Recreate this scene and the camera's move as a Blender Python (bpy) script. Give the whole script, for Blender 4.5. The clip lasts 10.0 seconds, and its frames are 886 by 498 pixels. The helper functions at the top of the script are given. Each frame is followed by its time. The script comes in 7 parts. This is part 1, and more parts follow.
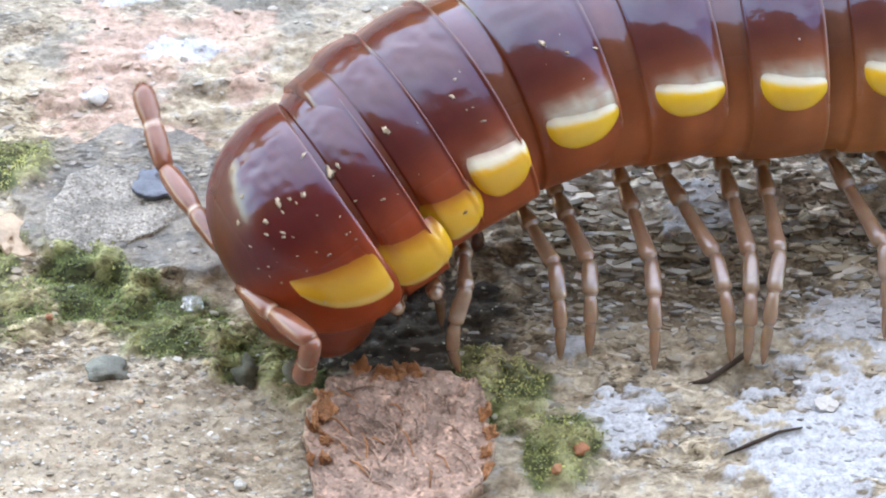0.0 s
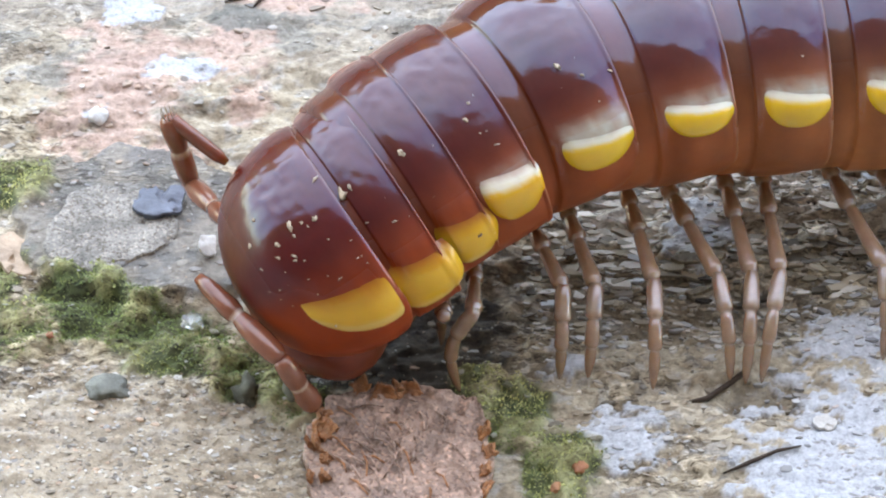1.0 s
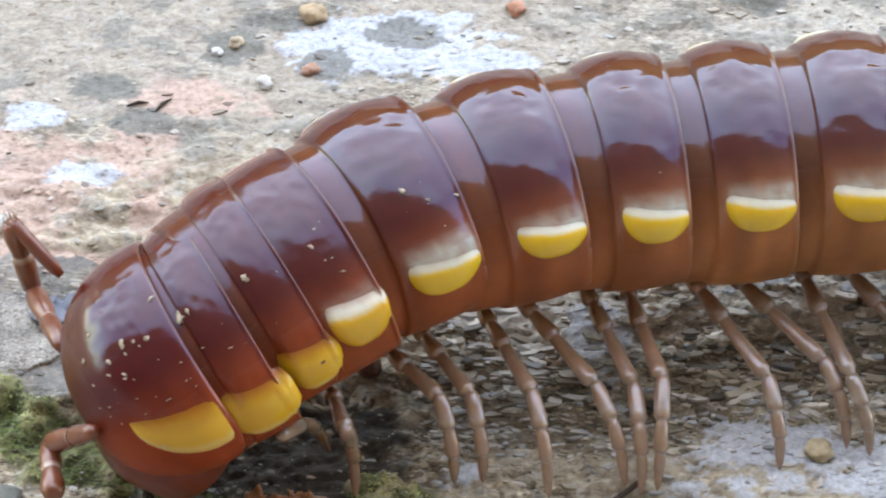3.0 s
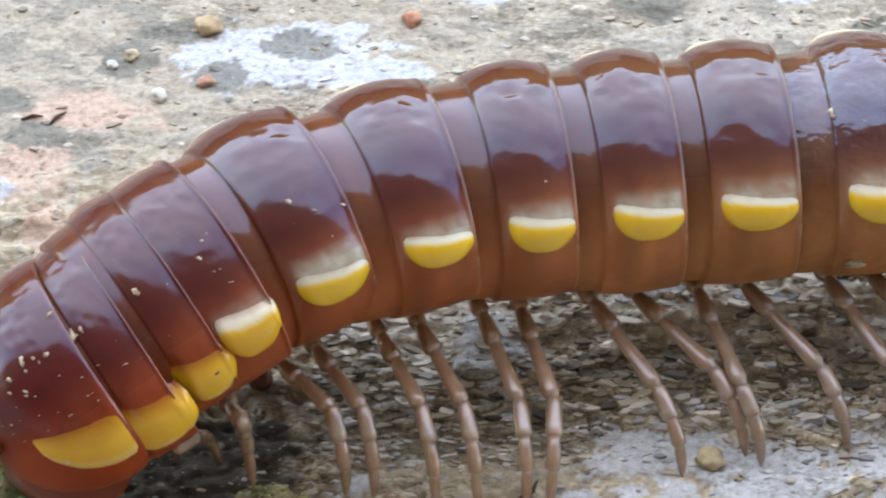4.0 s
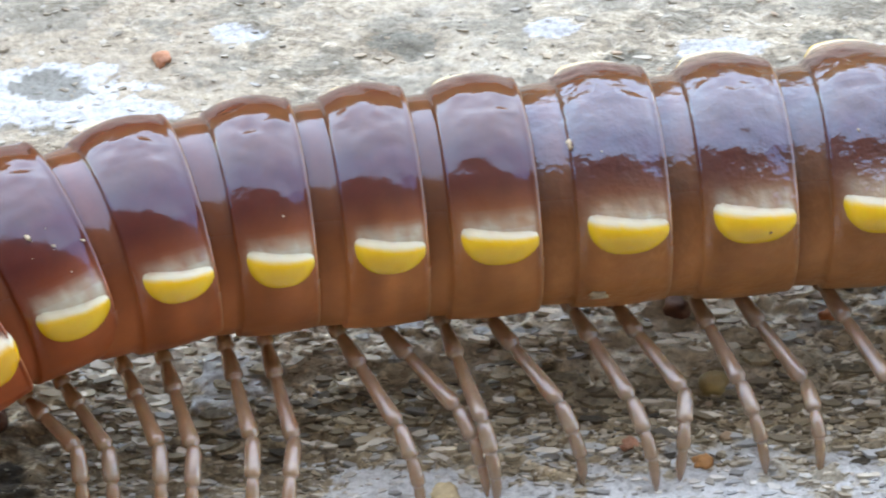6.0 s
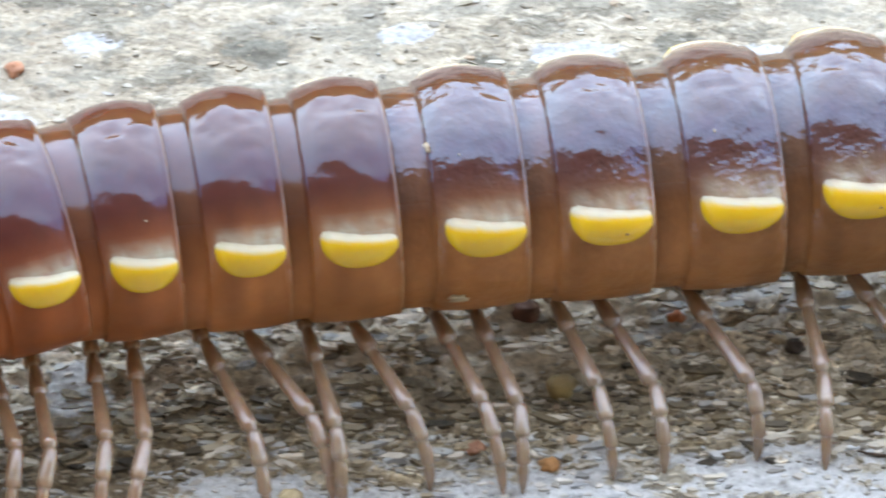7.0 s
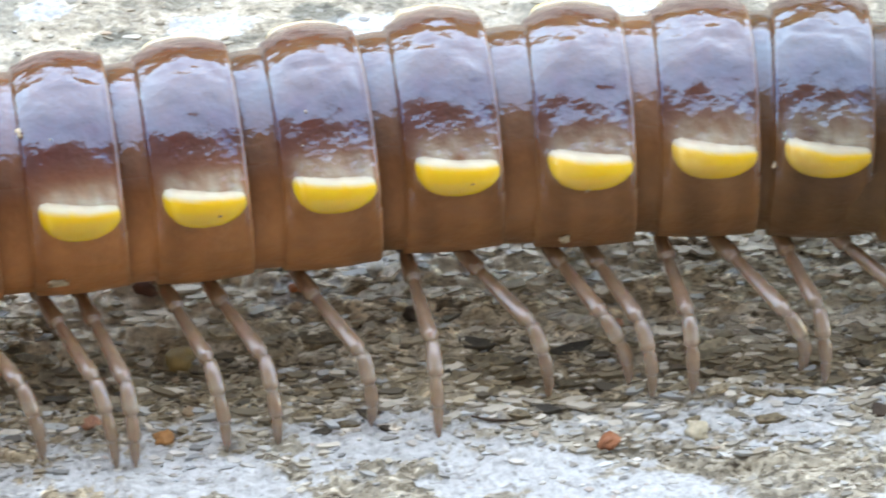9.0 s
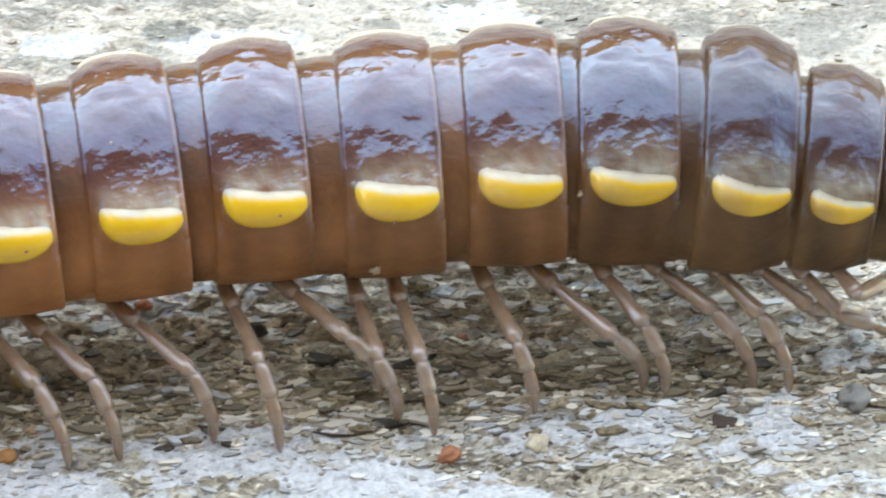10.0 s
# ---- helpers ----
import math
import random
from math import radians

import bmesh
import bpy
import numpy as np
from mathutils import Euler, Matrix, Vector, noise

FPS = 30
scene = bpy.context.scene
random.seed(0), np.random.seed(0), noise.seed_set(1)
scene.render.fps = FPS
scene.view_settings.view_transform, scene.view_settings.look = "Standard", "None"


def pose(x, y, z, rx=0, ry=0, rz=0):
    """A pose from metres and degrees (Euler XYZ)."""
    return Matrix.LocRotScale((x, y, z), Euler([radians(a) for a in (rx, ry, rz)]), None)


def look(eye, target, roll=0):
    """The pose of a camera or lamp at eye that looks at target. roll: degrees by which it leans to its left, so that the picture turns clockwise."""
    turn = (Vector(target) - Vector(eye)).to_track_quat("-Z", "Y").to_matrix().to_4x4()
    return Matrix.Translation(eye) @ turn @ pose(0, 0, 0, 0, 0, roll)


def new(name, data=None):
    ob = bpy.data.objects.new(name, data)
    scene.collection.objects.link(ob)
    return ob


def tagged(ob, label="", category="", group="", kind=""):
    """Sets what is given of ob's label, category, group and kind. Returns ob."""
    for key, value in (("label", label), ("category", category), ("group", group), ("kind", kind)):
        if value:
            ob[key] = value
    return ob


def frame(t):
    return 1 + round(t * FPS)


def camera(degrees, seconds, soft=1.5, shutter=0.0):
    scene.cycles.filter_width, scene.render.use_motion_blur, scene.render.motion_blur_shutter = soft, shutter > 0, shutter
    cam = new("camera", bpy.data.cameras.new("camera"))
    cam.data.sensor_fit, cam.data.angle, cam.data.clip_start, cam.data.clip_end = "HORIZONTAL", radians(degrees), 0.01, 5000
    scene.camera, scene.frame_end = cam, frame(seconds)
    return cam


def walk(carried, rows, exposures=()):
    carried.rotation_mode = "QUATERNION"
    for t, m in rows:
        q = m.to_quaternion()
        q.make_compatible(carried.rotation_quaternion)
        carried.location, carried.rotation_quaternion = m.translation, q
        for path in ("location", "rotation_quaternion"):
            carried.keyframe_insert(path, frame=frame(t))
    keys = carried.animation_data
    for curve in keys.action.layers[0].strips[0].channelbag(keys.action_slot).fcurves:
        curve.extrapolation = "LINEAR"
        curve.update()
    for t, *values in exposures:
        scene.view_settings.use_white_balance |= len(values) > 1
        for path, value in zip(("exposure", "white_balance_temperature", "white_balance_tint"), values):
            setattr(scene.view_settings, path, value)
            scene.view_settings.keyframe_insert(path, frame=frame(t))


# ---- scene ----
MM = 0.001


def seen_from(x, y, z, tilt, turn, roll):
    """Camera pose from millimetres and degrees."""
    return pose(x * MM, y * MM, z * MM, tilt, 0, turn) @ pose(0, 0, 0, 0, 0, roll)


# ---- camera ----
cam = camera(12.0, 10.0, soft=2.0, shutter=0.5)
walk(cam, [
    (0, seen_from(0.000, -52.745, 52.745, 44.053, 1.391, 0.591)),
    (0.5, seen_from(0.053, -52.761, 52.803, 44.158, 1.424, 0.581)),
    (1, seen_from(0.018, -52.854, 52.906, 44.281, 1.404, 0.603)),
    (1.5, seen_from(0.040, -52.847, 52.932, 44.452, 1.431, 0.601)),
    (2, seen_from(0.145, -52.825, 52.963, 44.555, 1.383, 0.636)),
    (2.5, seen_from(0.806, -52.480, 53.461, 44.718, 1.316, 0.557)),
    (3, seen_from(1.616, -51.842, 53.768, 44.745, 1.241, 0.488)),
    (4.5, seen_from(4.053, -51.729, 53.621, 45.120, 0.641, 0.211)),
    (5, seen_from(5.060, -51.763, 53.696, 45.357, 0.444, 0.230)),
    (5.5, seen_from(6.086, -51.622, 53.469, 45.440, 0.170, 0.174)),
    (7, seen_from(9.107, -51.719, 53.308, 45.703, -0.630, -0.226)),
    (7.5, seen_from(10.826, -51.853, 53.063, 45.645, -1.081, -0.407)),
    (8, seen_from(12.364, -51.740, 53.015, 45.319, -1.333, -0.411)),
    (8.5, seen_from(13.629, -51.876, 53.177, 45.240, -1.647, -0.582)),
    (9, seen_from(14.673, -52.003, 53.345, 45.338, -1.887, -0.710)),
    (9.5, seen_from(16.113, -52.214, 53.424, 45.416, -2.086, -0.941)),
    (10, seen_from(17.173, -52.238, 53.593, 45.457, -2.180, -1.061)),
], exposures=[(0, 3.12, 8700, 11), (2, 2.89, 8700, 11), (4.5, 2.87, 9500, 10), (7.5, 3.18, 9300, 6), (10, 3.24, 9400, 5)])

# ---- daylight: a wide patch of overcast sky overhead ----
world = bpy.data.worlds.new("sky")
scene.world = world
world.use_nodes = True
wn = world.node_tree.nodes
sky = wn.new("ShaderNodeTexSky")
sky.sky_type = "NISHITA"
sky.sun_disc = False
sky.sun_elevation, sky.sun_rotation = radians(55), radians(-5)
sky.air_density, sky.dust_density, sky.ozone_density = 1.0, 0.0, 1.2
wn["Background"].inputs["Strength"].default_value = 0.15
world.node_tree.links.new(sky.outputs[0], wn["Background"].inputs["Color"])

sun = new("sun", bpy.data.lights.new("sun", "SUN"))
sun.data.energy, sun.data.angle, sun.data.color = 0.5, radians(115), (1.0, 0.98, 0.98)
sun.matrix_world = look((-0.05, 0.62, 0.9), (0, 0, 0))


# ---- materials ----
def shader(name):
    m = bpy.data.materials.new(name)
    m.use_nodes = True
    return m, m.node_tree, m.node_tree.nodes["Principled BSDF"]


def node(tree, kind, **values):
    n = tree.nodes.new(kind)
    for key, value in values.items():
        n.inputs[key].default_value = value
    return n


def coords(tree, scale=1.0):
    """Object coordinates in millimetres."""
    c = tree.nodes.new("ShaderNodeTexCoord")
    m = node(tree, "ShaderNodeMapping", Scale=(1000 * scale,) * 3)
    tree.links.new(c.outputs["Object"], m.inputs["Vector"])
    return m.outputs["Vector"]


def noise_of(tree, vector, scale, detail=4.0, rough=0.55):
    n = node(tree, "ShaderNodeTexNoise", Scale=scale, Detail=detail, Roughness=rough)
    tree.links.new(vector, n.inputs["Vector"])
    return n.outputs["Fac"]


def ramp(tree, fac, stops):
    r = tree.nodes.new("ShaderNodeValToRGB")
    els = r.color_ramp.elements
    while len(els) < len(stops):
        els.new(0.5)
    for e, (p, c) in zip(els, stops):
        e.position, e.color = p, (*c, 1)
    tree.links.new(fac, r.inputs["Fac"])
    return r.outputs["Color"]


def blend(tree, kind, fac, a, b):
    m = tree.nodes.new("ShaderNodeMix")
    m.data_type, m.blend_type = "RGBA", kind
    for value, sock in ((fac, m.inputs[0]), (a, m.inputs[6]), (b, m.inputs[7])):
        if isinstance(value, (int, float)):
            sock.default_value = value
        elif isinstance(value, tuple):
            sock.default_value = (*value, 1)
        else:
            tree.links.new(value, sock)
    return m.outputs[2]


def bump(tree, bsdf, height, strength, distance):
    b = node(tree, "ShaderNodeBump", Strength=strength, Distance=distance * MM)
    tree.links.new(height, b.inputs["Height"])
    tree.links.new(b.outputs["Normal"], bsdf.inputs["Normal"])
    return b


def mapped(tree, fac, low, high):
    n = node(tree, "ShaderNodeMapRange")
    n.inputs["To Min"].default_value, n.inputs["To Max"].default_value = low, high
    tree.links.new(fac, n.inputs["Value"])
    return n.outputs["Result"]


def plain(name, colour, rough=0.6, vary=0.35, scale=3.0, relief=0.04, spec=0.5, sss=0.0, specks=0.0, vary_each=False):
    """Mottled surface of one colour."""
    m, tree, b = shader(name)
    v = coords(tree)
    big, fine = noise_of(tree, v, scale), noise_of(tree, v, scale * 9, 3.0)
    dark = tuple(c * (1 - vary) for c in colour)
    light = tuple(min(1, c * (1 + vary)) for c in colour)
    c1 = ramp(tree, big, [(0.3, dark), (0.7, light)])
    c2 = ramp(tree, fine, [(0.3, (0.75,) * 3), (0.7, (1.0,) * 3)])
    col = blend(tree, "MULTIPLY", 0.6, c1, c2)
    if specks:
        cells = node(tree, "ShaderNodeTexVoronoi", Scale=specks)
        tree.links.new(v, cells.inputs["Vector"])
        one = tree.nodes.new("ShaderNodeSeparateColor")
        tree.links.new(cells.outputs["Color"], one.inputs[0])
        col = blend(tree, "MULTIPLY", 0.8, col, ramp(tree, one.outputs[0], [(0.0, (0.35, 0.28, 0.22)), (0.3, (0.85,) * 3), (0.8, (1.1,) * 3), (1.0, (1.7, 1.6, 1.5))]))
    if vary_each:
        info = tree.nodes.new("ShaderNodeObjectInfo")
        col = blend(tree, "MULTIPLY", 0.8, col, ramp(tree, info.outputs["Random"], [(0.0, (0.6,) * 3), (1.0, (1.3, 1.28, 1.24))]))
    tree.links.new(col, b.inputs["Base Color"])
    tree.links.new(mapped(tree, fine, rough * 0.8, min(1, rough * 1.2)), b.inputs["Roughness"])
    b.inputs["Specular IOR Level"].default_value = spec
    if sss:
        b.inputs["Subsurface Weight"].default_value = sss
        b.inputs["Subsurface Scale"].default_value = 0.25 * MM
    bump(tree, b, fine, 0.5, relief)
    return m


def tinted(name, attribute, rough, fine_scale, relief, low, high, spec=0.5, sss=0.0, per_island=False, coat=0.0, contrast=0.5, matt=0.0, swell=0.0):
    """Surface whose pigment is an attribute of the mesh, with grain over it."""
    m, tree, b = shader(name)
    a = tree.nodes.new("ShaderNodeAttribute")
    a.attribute_name = attribute
    v = coords(tree)
    big, fine = noise_of(tree, v, fine_scale * 0.18), noise_of(tree, v, fine_scale, 5.0, 0.65)
    grain = ramp(tree, fine, [(0.25, (low,) * 3), (0.75, (high,) * 3)])
    col = blend(tree, "MULTIPLY", contrast, a.outputs["Color"], grain)
    col = blend(tree, "MULTIPLY", 0.5, col, ramp(tree, big, [(0.3, (0.8,) * 3), (0.7, (1.15,) * 3)]))
    if per_island:
        g = tree.nodes.new("ShaderNodeNewGeometry")
        col = blend(tree, "MULTIPLY", 0.7, col, ramp(tree, g.outputs["Random Per Island"], [(0.0, (0.55,) * 3), (1.0, (1.3,) * 3)]))
    tree.links.new(col, b.inputs["Base Color"])
    tree.links.new(mapped(tree, fine, rough * 0.75, min(1, rough * 1.25)), b.inputs["Roughness"])
    b.inputs["Specular IOR Level"].default_value = spec
    b.inputs["Coat Weight"].default_value = coat
    if matt:
        # polish is stored beside the pigment: 1 polished, 0 matt
        tree.links.new(mapped(tree, a.outputs["Alpha"], matt, rough), b.inputs["Roughness"])
        tree.links.new(mapped(tree, a.outputs["Alpha"], 0.0, coat), b.inputs["Coat Weight"])
        tree.links.new(mapped(tree, a.outputs["Alpha"], 0.12, spec), b.inputs["Specular IOR Level"])
    b.inputs["Coat Roughness"].default_value = 0.12
    if sss:
        b.inputs["Subsurface Weight"].default_value = sss
        b.inputs["Subsurface Radius"].default_value = (1.0, 0.45, 0.2)
        b.inputs["Subsurface Scale"].default_value = 0.3 * MM
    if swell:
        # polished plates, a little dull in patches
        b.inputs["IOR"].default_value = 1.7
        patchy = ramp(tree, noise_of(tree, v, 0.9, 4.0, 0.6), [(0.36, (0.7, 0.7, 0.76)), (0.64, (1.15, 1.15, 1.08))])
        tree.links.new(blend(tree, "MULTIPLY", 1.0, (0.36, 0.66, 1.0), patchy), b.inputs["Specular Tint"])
    bump(tree, b, noise_of(tree, v, swell, 3.0, 0.5) if swell else fine, 0.6, relief)
    return m


def weathered_stone():
    """Flaking stone: pigment of the mesh, broken into thin chips of differing tone, pores and fine grain."""
    m, tree, b = shader("weathered_stone")
    a = tree.nodes.new("ShaderNodeAttribute")
    a.attribute_name = "tint"
    v = coords(tree)
    warp = node(tree, "ShaderNodeTexNoise", Scale=1.4, Detail=3.0)
    tree.links.new(v, warp.inputs["Vector"])
    shift = tree.nodes.new("ShaderNodeVectorMath")
    shift.operation = "MULTIPLY_ADD"
    shift.inputs[1].default_value = (0.5, 0.5, 0.5)
    tree.links.new(warp.outputs["Color"], shift.inputs[0])
    tree.links.new(v, shift.inputs[2])
    wide = node(tree, "ShaderNodeMapping", Scale=(1.0, 2.3, 1.0))
    tree.links.new(shift.outputs[0], wide.inputs["Vector"])
    col, heights = a.outputs["Color"], []
    for scale, weight, dark, light in ((2.2, 0.8, 0.42, 1.4), (5.5, 0.9, 0.34, 1.55)):
        chips = node(tree, "ShaderNodeTexVoronoi", Scale=scale)
        tree.links.new(wide.outputs[0], chips.inputs["Vector"])
        one = tree.nodes.new("ShaderNodeSeparateColor")
        tree.links.new(chips.outputs["Color"], one.inputs[0])
        tone = ramp(tree, one.outputs[0], [(0.0, (dark, dark * 0.92, dark * 0.84)), (0.3, (0.82, 0.8, 0.77)), (0.75, (1.05, 1.04, 1.02)), (1.0, (light,) * 3)])
        strength = node(tree, "ShaderNodeMath")
        strength.operation = "MULTIPLY"
        strength.inputs[1].default_value = weight
        tree.links.new(a.outputs["Alpha"], strength.inputs[0])
        col = blend(tree, "MULTIPLY", strength.outputs[0], col, tone)
        heights.append(one.outputs[1])
    fine = noise_of(tree, v, 9.0, 6.0, 0.7)
    col = blend(tree, "MULTIPLY", 0.7, col, ramp(tree, fine, [(0.32, (0.5,) * 3), (0.5, (1.0,) * 3), (0.72, (1.4,) * 3)]))
    pore = noise_of(tree, wide.outputs[0], 3.2, 3.0, 0.6)
    col = blend(tree, "MULTIPLY", 0.75, col, ramp(tree, pore, [(0.30, (0.36, 0.31, 0.26)), (0.40, (1.0,) * 3)]))
    thin = node(tree, "ShaderNodeMapping", Scale=(1.0, 1.6, 1.0))
    tree.links.new(wide.outputs[0], thin.inputs["Vector"])
    crack = noise_of(tree, thin.outputs[0], 4.6, 4.0, 0.65)
    dents = node(tree, "ShaderNodeMath")
    dents.operation = "MULTIPLY"
    dents.inputs[1].default_value = 0.95
    tree.links.new(a.outputs["Alpha"], dents.inputs[0])
    col = blend(tree, "MULTIPLY", dents.outputs[0], col, ramp(tree, crack, [(0.37, (0.16, 0.12, 0.09)), (0.44, (0.9, 0.88, 0.85)), (0.56, (1.0,) * 3), (0.66, (1.35, 1.33, 1.3))]))
    tree.links.new(col, b.inputs["Base Color"])
    tree.links.new(mapped(tree, fine, 0.6, 1.0), b.inputs["Roughness"])
    b.inputs["Specular IOR Level"].default_value = 0.4
    h = blend(tree, "MIX", 0.5, heights[0], heights[1])
    h = blend(tree, "MULTIPLY", 1.0, h, a.outputs["Alpha"])
    h = blend(tree, "MIX", 0.4, h, blend(tree, "MULTIPLY", 1.0, crack, mapped(tree, a.outputs["Alpha"], 0.25, 1.0)))
    h = blend(tree, "MIX", 0.3, h, fine)
    bump(tree, b, h, 1.0, 0.11)
    return m


GROUND = weathered_stone()
GRIT = tinted("mineral_grit", "tint", 0.55, 6.0, 0.03, 0.7, 1.2, per_island=True)
MOSS = tinted("moss_green", "tint", 0.6, 6.0, 0.03, 0.6, 1.2, per_island=True, sss=0.1)
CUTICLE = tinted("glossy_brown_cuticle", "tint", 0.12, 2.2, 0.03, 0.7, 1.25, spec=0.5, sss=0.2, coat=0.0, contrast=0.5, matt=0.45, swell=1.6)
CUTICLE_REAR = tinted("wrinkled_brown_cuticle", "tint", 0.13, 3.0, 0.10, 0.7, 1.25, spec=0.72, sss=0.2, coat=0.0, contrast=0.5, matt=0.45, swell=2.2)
YELLOW = tinted("waxy_yellow_cuticle", "tint", 0.25, 2.5, 0.004, 0.85, 1.1, spec=0.5, sss=0.3, coat=0.2, contrast=0.35)
LEG = tinted("amber_leg_cuticle", "tint", 0.2, 5.0, 0.008, 0.6, 1.2, spec=1.0, sss=0.3, coat=0.9)
LEG.node_tree.nodes["Principled BSDF"].inputs["IOR"].default_value = 1.52
LEG.node_tree.nodes["Principled BSDF"].inputs["Specular Tint"].default_value = (0.8, 0.82, 1.0, 1.0)
LEG.node_tree.nodes["Principled BSDF"].inputs["Transmission Weight"].default_value = 0.5
FEEL = tinted("reddish_antenna_cuticle", "tint", 0.22, 4.0, 0.012, 0.6, 1.2, spec=0.6, sss=0.3, coat=0.2)


# ---- building blocks ----
def mesh_of(name, verts, faces, material, tint=None, smooth=True):
    """Mesh from millimetres; tint: one colour per vertex."""
    me = bpy.data.meshes.new(name)
    me.from_pydata([tuple(c * MM for c in v) for v in verts], [], faces)
    me.materials.append(material)
    if tint is not None:
        layer = me.color_attributes.new("tint", "FLOAT_COLOR", "POINT")
        flat = np.ones((len(verts), 4), np.float32)
        tint = np.asarray(tint, np.float32)
        flat[:, :tint.shape[1]] = tint
        layer.data.foreach_set("color", flat.ravel())
    if smooth:
        me.polygons.foreach_set("use_smooth", [True] * len(me.polygons))
    me.update()
    return me


def part(name, me, parent, label="", m=None):
    ob = new(name, me)
    ob.parent = parent
    if m is not None:
        ob.matrix_basis = m
    return tagged(ob, label)


def at(x, y, z, rx=0, ry=0, rz=0):
    return pose(x * MM, y * MM, z * MM, rx, ry, rz)


def lattice(ix, iy, seed):
    h = (ix * 374761393 + iy * 668265263 + seed * 1442695041) & 0xFFFFFFFF
    h = ((h ^ (h >> 13)) * 1274126177) & 0xFFFFFFFF
    return ((h ^ (h >> 16)) & 0xFFFF) / 65535.0


def grain2(x, y, seed):
    """Smooth value noise in the plane, 0 to 1."""
    ix, iy = np.floor(x).astype(np.int64), np.floor(y).astype(np.int64)
    fx, fy = x - ix, y - iy
    fx, fy = fx * fx * (3 - 2 * fx), fy * fy * (3 - 2 * fy)
    a, b = lattice(ix, iy, seed), lattice(ix + 1, iy, seed)
    c, d = lattice(ix, iy + 1, seed), lattice(ix + 1, iy + 1, seed)
    return (a * (1 - fx) + b * fx) * (1 - fy) + (c * (1 - fx) + d * fx) * fy


def fbm(x, y, seed, octaves=4, gain=0.5):
    total, amp, norm = 0, 1.0, 0
    for k in range(octaves):
        total = total + amp * grain2(x * 2 ** k + 17.3 * k, y * 2 ** k - 9.1 * k, seed + k)
        norm += amp
        amp *= gain
    return total / norm


def smooth(a, b, v):
    t = (v - a) / (b - a)
    t = np.clip(t, 0, 1) if isinstance(t, np.ndarray) else min(1.0, max(0.0, t))
    return t * t * (3 - 2 * t)


def tube(points, radii, sides=10, squash=1.0):
    """Swept tube along points, closed at both ends."""
    verts, faces = [], []
    pts = [Vector(p) for p in points]
    for k, p in enumerate(pts):
        d = (pts[min(k + 1, len(pts) - 1)] - pts[max(k - 1, 0)]).normalized()
        u = d.orthogonal().normalized() if abs(d.y) > 0.9 else d.cross(Vector((0, 1, 0))).normalized()
        w = d.cross(u)
        for s in range(sides):
            a = 2 * math.pi * s / sides
            verts.append(tuple(p + (u * math.cos(a) + w * math.sin(a) * squash) * radii[k]))
    n = len(pts)
    for k in range(n - 1):
        for s in range(sides):
            faces.append((k * sides + s, k * sides + (s + 1) % sides, (k + 1) * sides + (s + 1) % sides, (k + 1) * sides + s))
    faces += [tuple(range(sides - 1, -1, -1)), tuple(range((n - 1) * sides, n * sides))]
    return verts, faces


def lump(r, seed, stretch=(1, 1, 1), rough=0.25, detail=2):
    """Irregular stone."""
    bm = bmesh.new()
    bmesh.ops.create_icosphere(bm, subdivisions=detail, radius=1)
    for v in bm.verts:
        n = noise.noise(v.co * 1.3 + Vector((seed * 3.7, seed, -seed))) + 0.5 * noise.noise(v.co * 3.1 + Vector((seed, 0, seed * 2)))
        v.co = Vector(a * b for a, b in zip(v.co, stretch)) * r * (1 + rough * n)
    verts = [tuple(v.co) for v in bm.verts]
    faces = [tuple(v.index for v in f.verts) for f in bm.faces]
    bm.free()
    return verts, faces


# ---- the ground ----
def patches(x, y, spots, wobble):
    """How far each place lies inside any of the patches (x, y, rx, ry): 1 in the middle, 0 at the rim."""
    best = np.zeros_like(x) - 1
    for px, py, rx, ry in spots:
        best = np.maximum(best, 1.25 - np.hypot((x - px) / rx, (y - py) / ry) + wobble)
    return best


WHITE = [(5.2, -6.2, 1.3, 1.7), (5.8, -3.1, 0.9, 0.5), (0.9, -3.9, 0.45, 0.35), (3.3, -0.6, 0.5, 0.7), (1.9, -5.5, 0.7, 0.6),
         (6.0, -3.4, 0.7, 0.35), (8.4, -3.5, 1.0, 0.6), (6.6, -3.0, 0.8, 0.5), (11.6, -3.3, 1.6, 0.75), (15.4, -2.85, 1.6, 0.55),
         (14.1, -2.5, 0.6, 0.4), (17.3, -3.5, 1.5, 0.6), (20.6, -2.6, 0.7, 0.35), (22.3, -2.3, 0.9, 0.45), (12.4, -3.6, 1.3, 0.5),
         (24.9, -2.6, 0.5, 0.6), (15.4, 1.5, 0.6, 0.3), (14.0, 0.9, 0.5, 0.3), (26.2, -0.9, 0.6, 0.3), (19.0, -4.2, 1.5, 0.6)]
PALE = [(-0.75, 6.8, 1.8, 0.7), (0.9, 6.35, 0.9, 0.35), (-6.2, 3.15, 0.62, 0.2), (-7.2, 4.6, 0.45, 0.3), (-7.6, 1.8, 0.2, 0.2),
        (9.1, 8.8, 0.4, 0.22), (12.2, 8.2, 0.7, 0.25), (20.2, 8.4, 0.8, 0.35), (15.4, 8.1, 0.9, 0.3), (3.1, 8.6, 0.38, 0.22)]
PINK = [(-7.3, 2.4, 1.0, 1.9), (-5.3, 3.7, 0.7, 0.7), (-4.9, 2.3, 0.4, 0.5), (-6.4, 0.8, 1.0, 0.4), (-4.2, 5.2, 1.0, 0.5)]
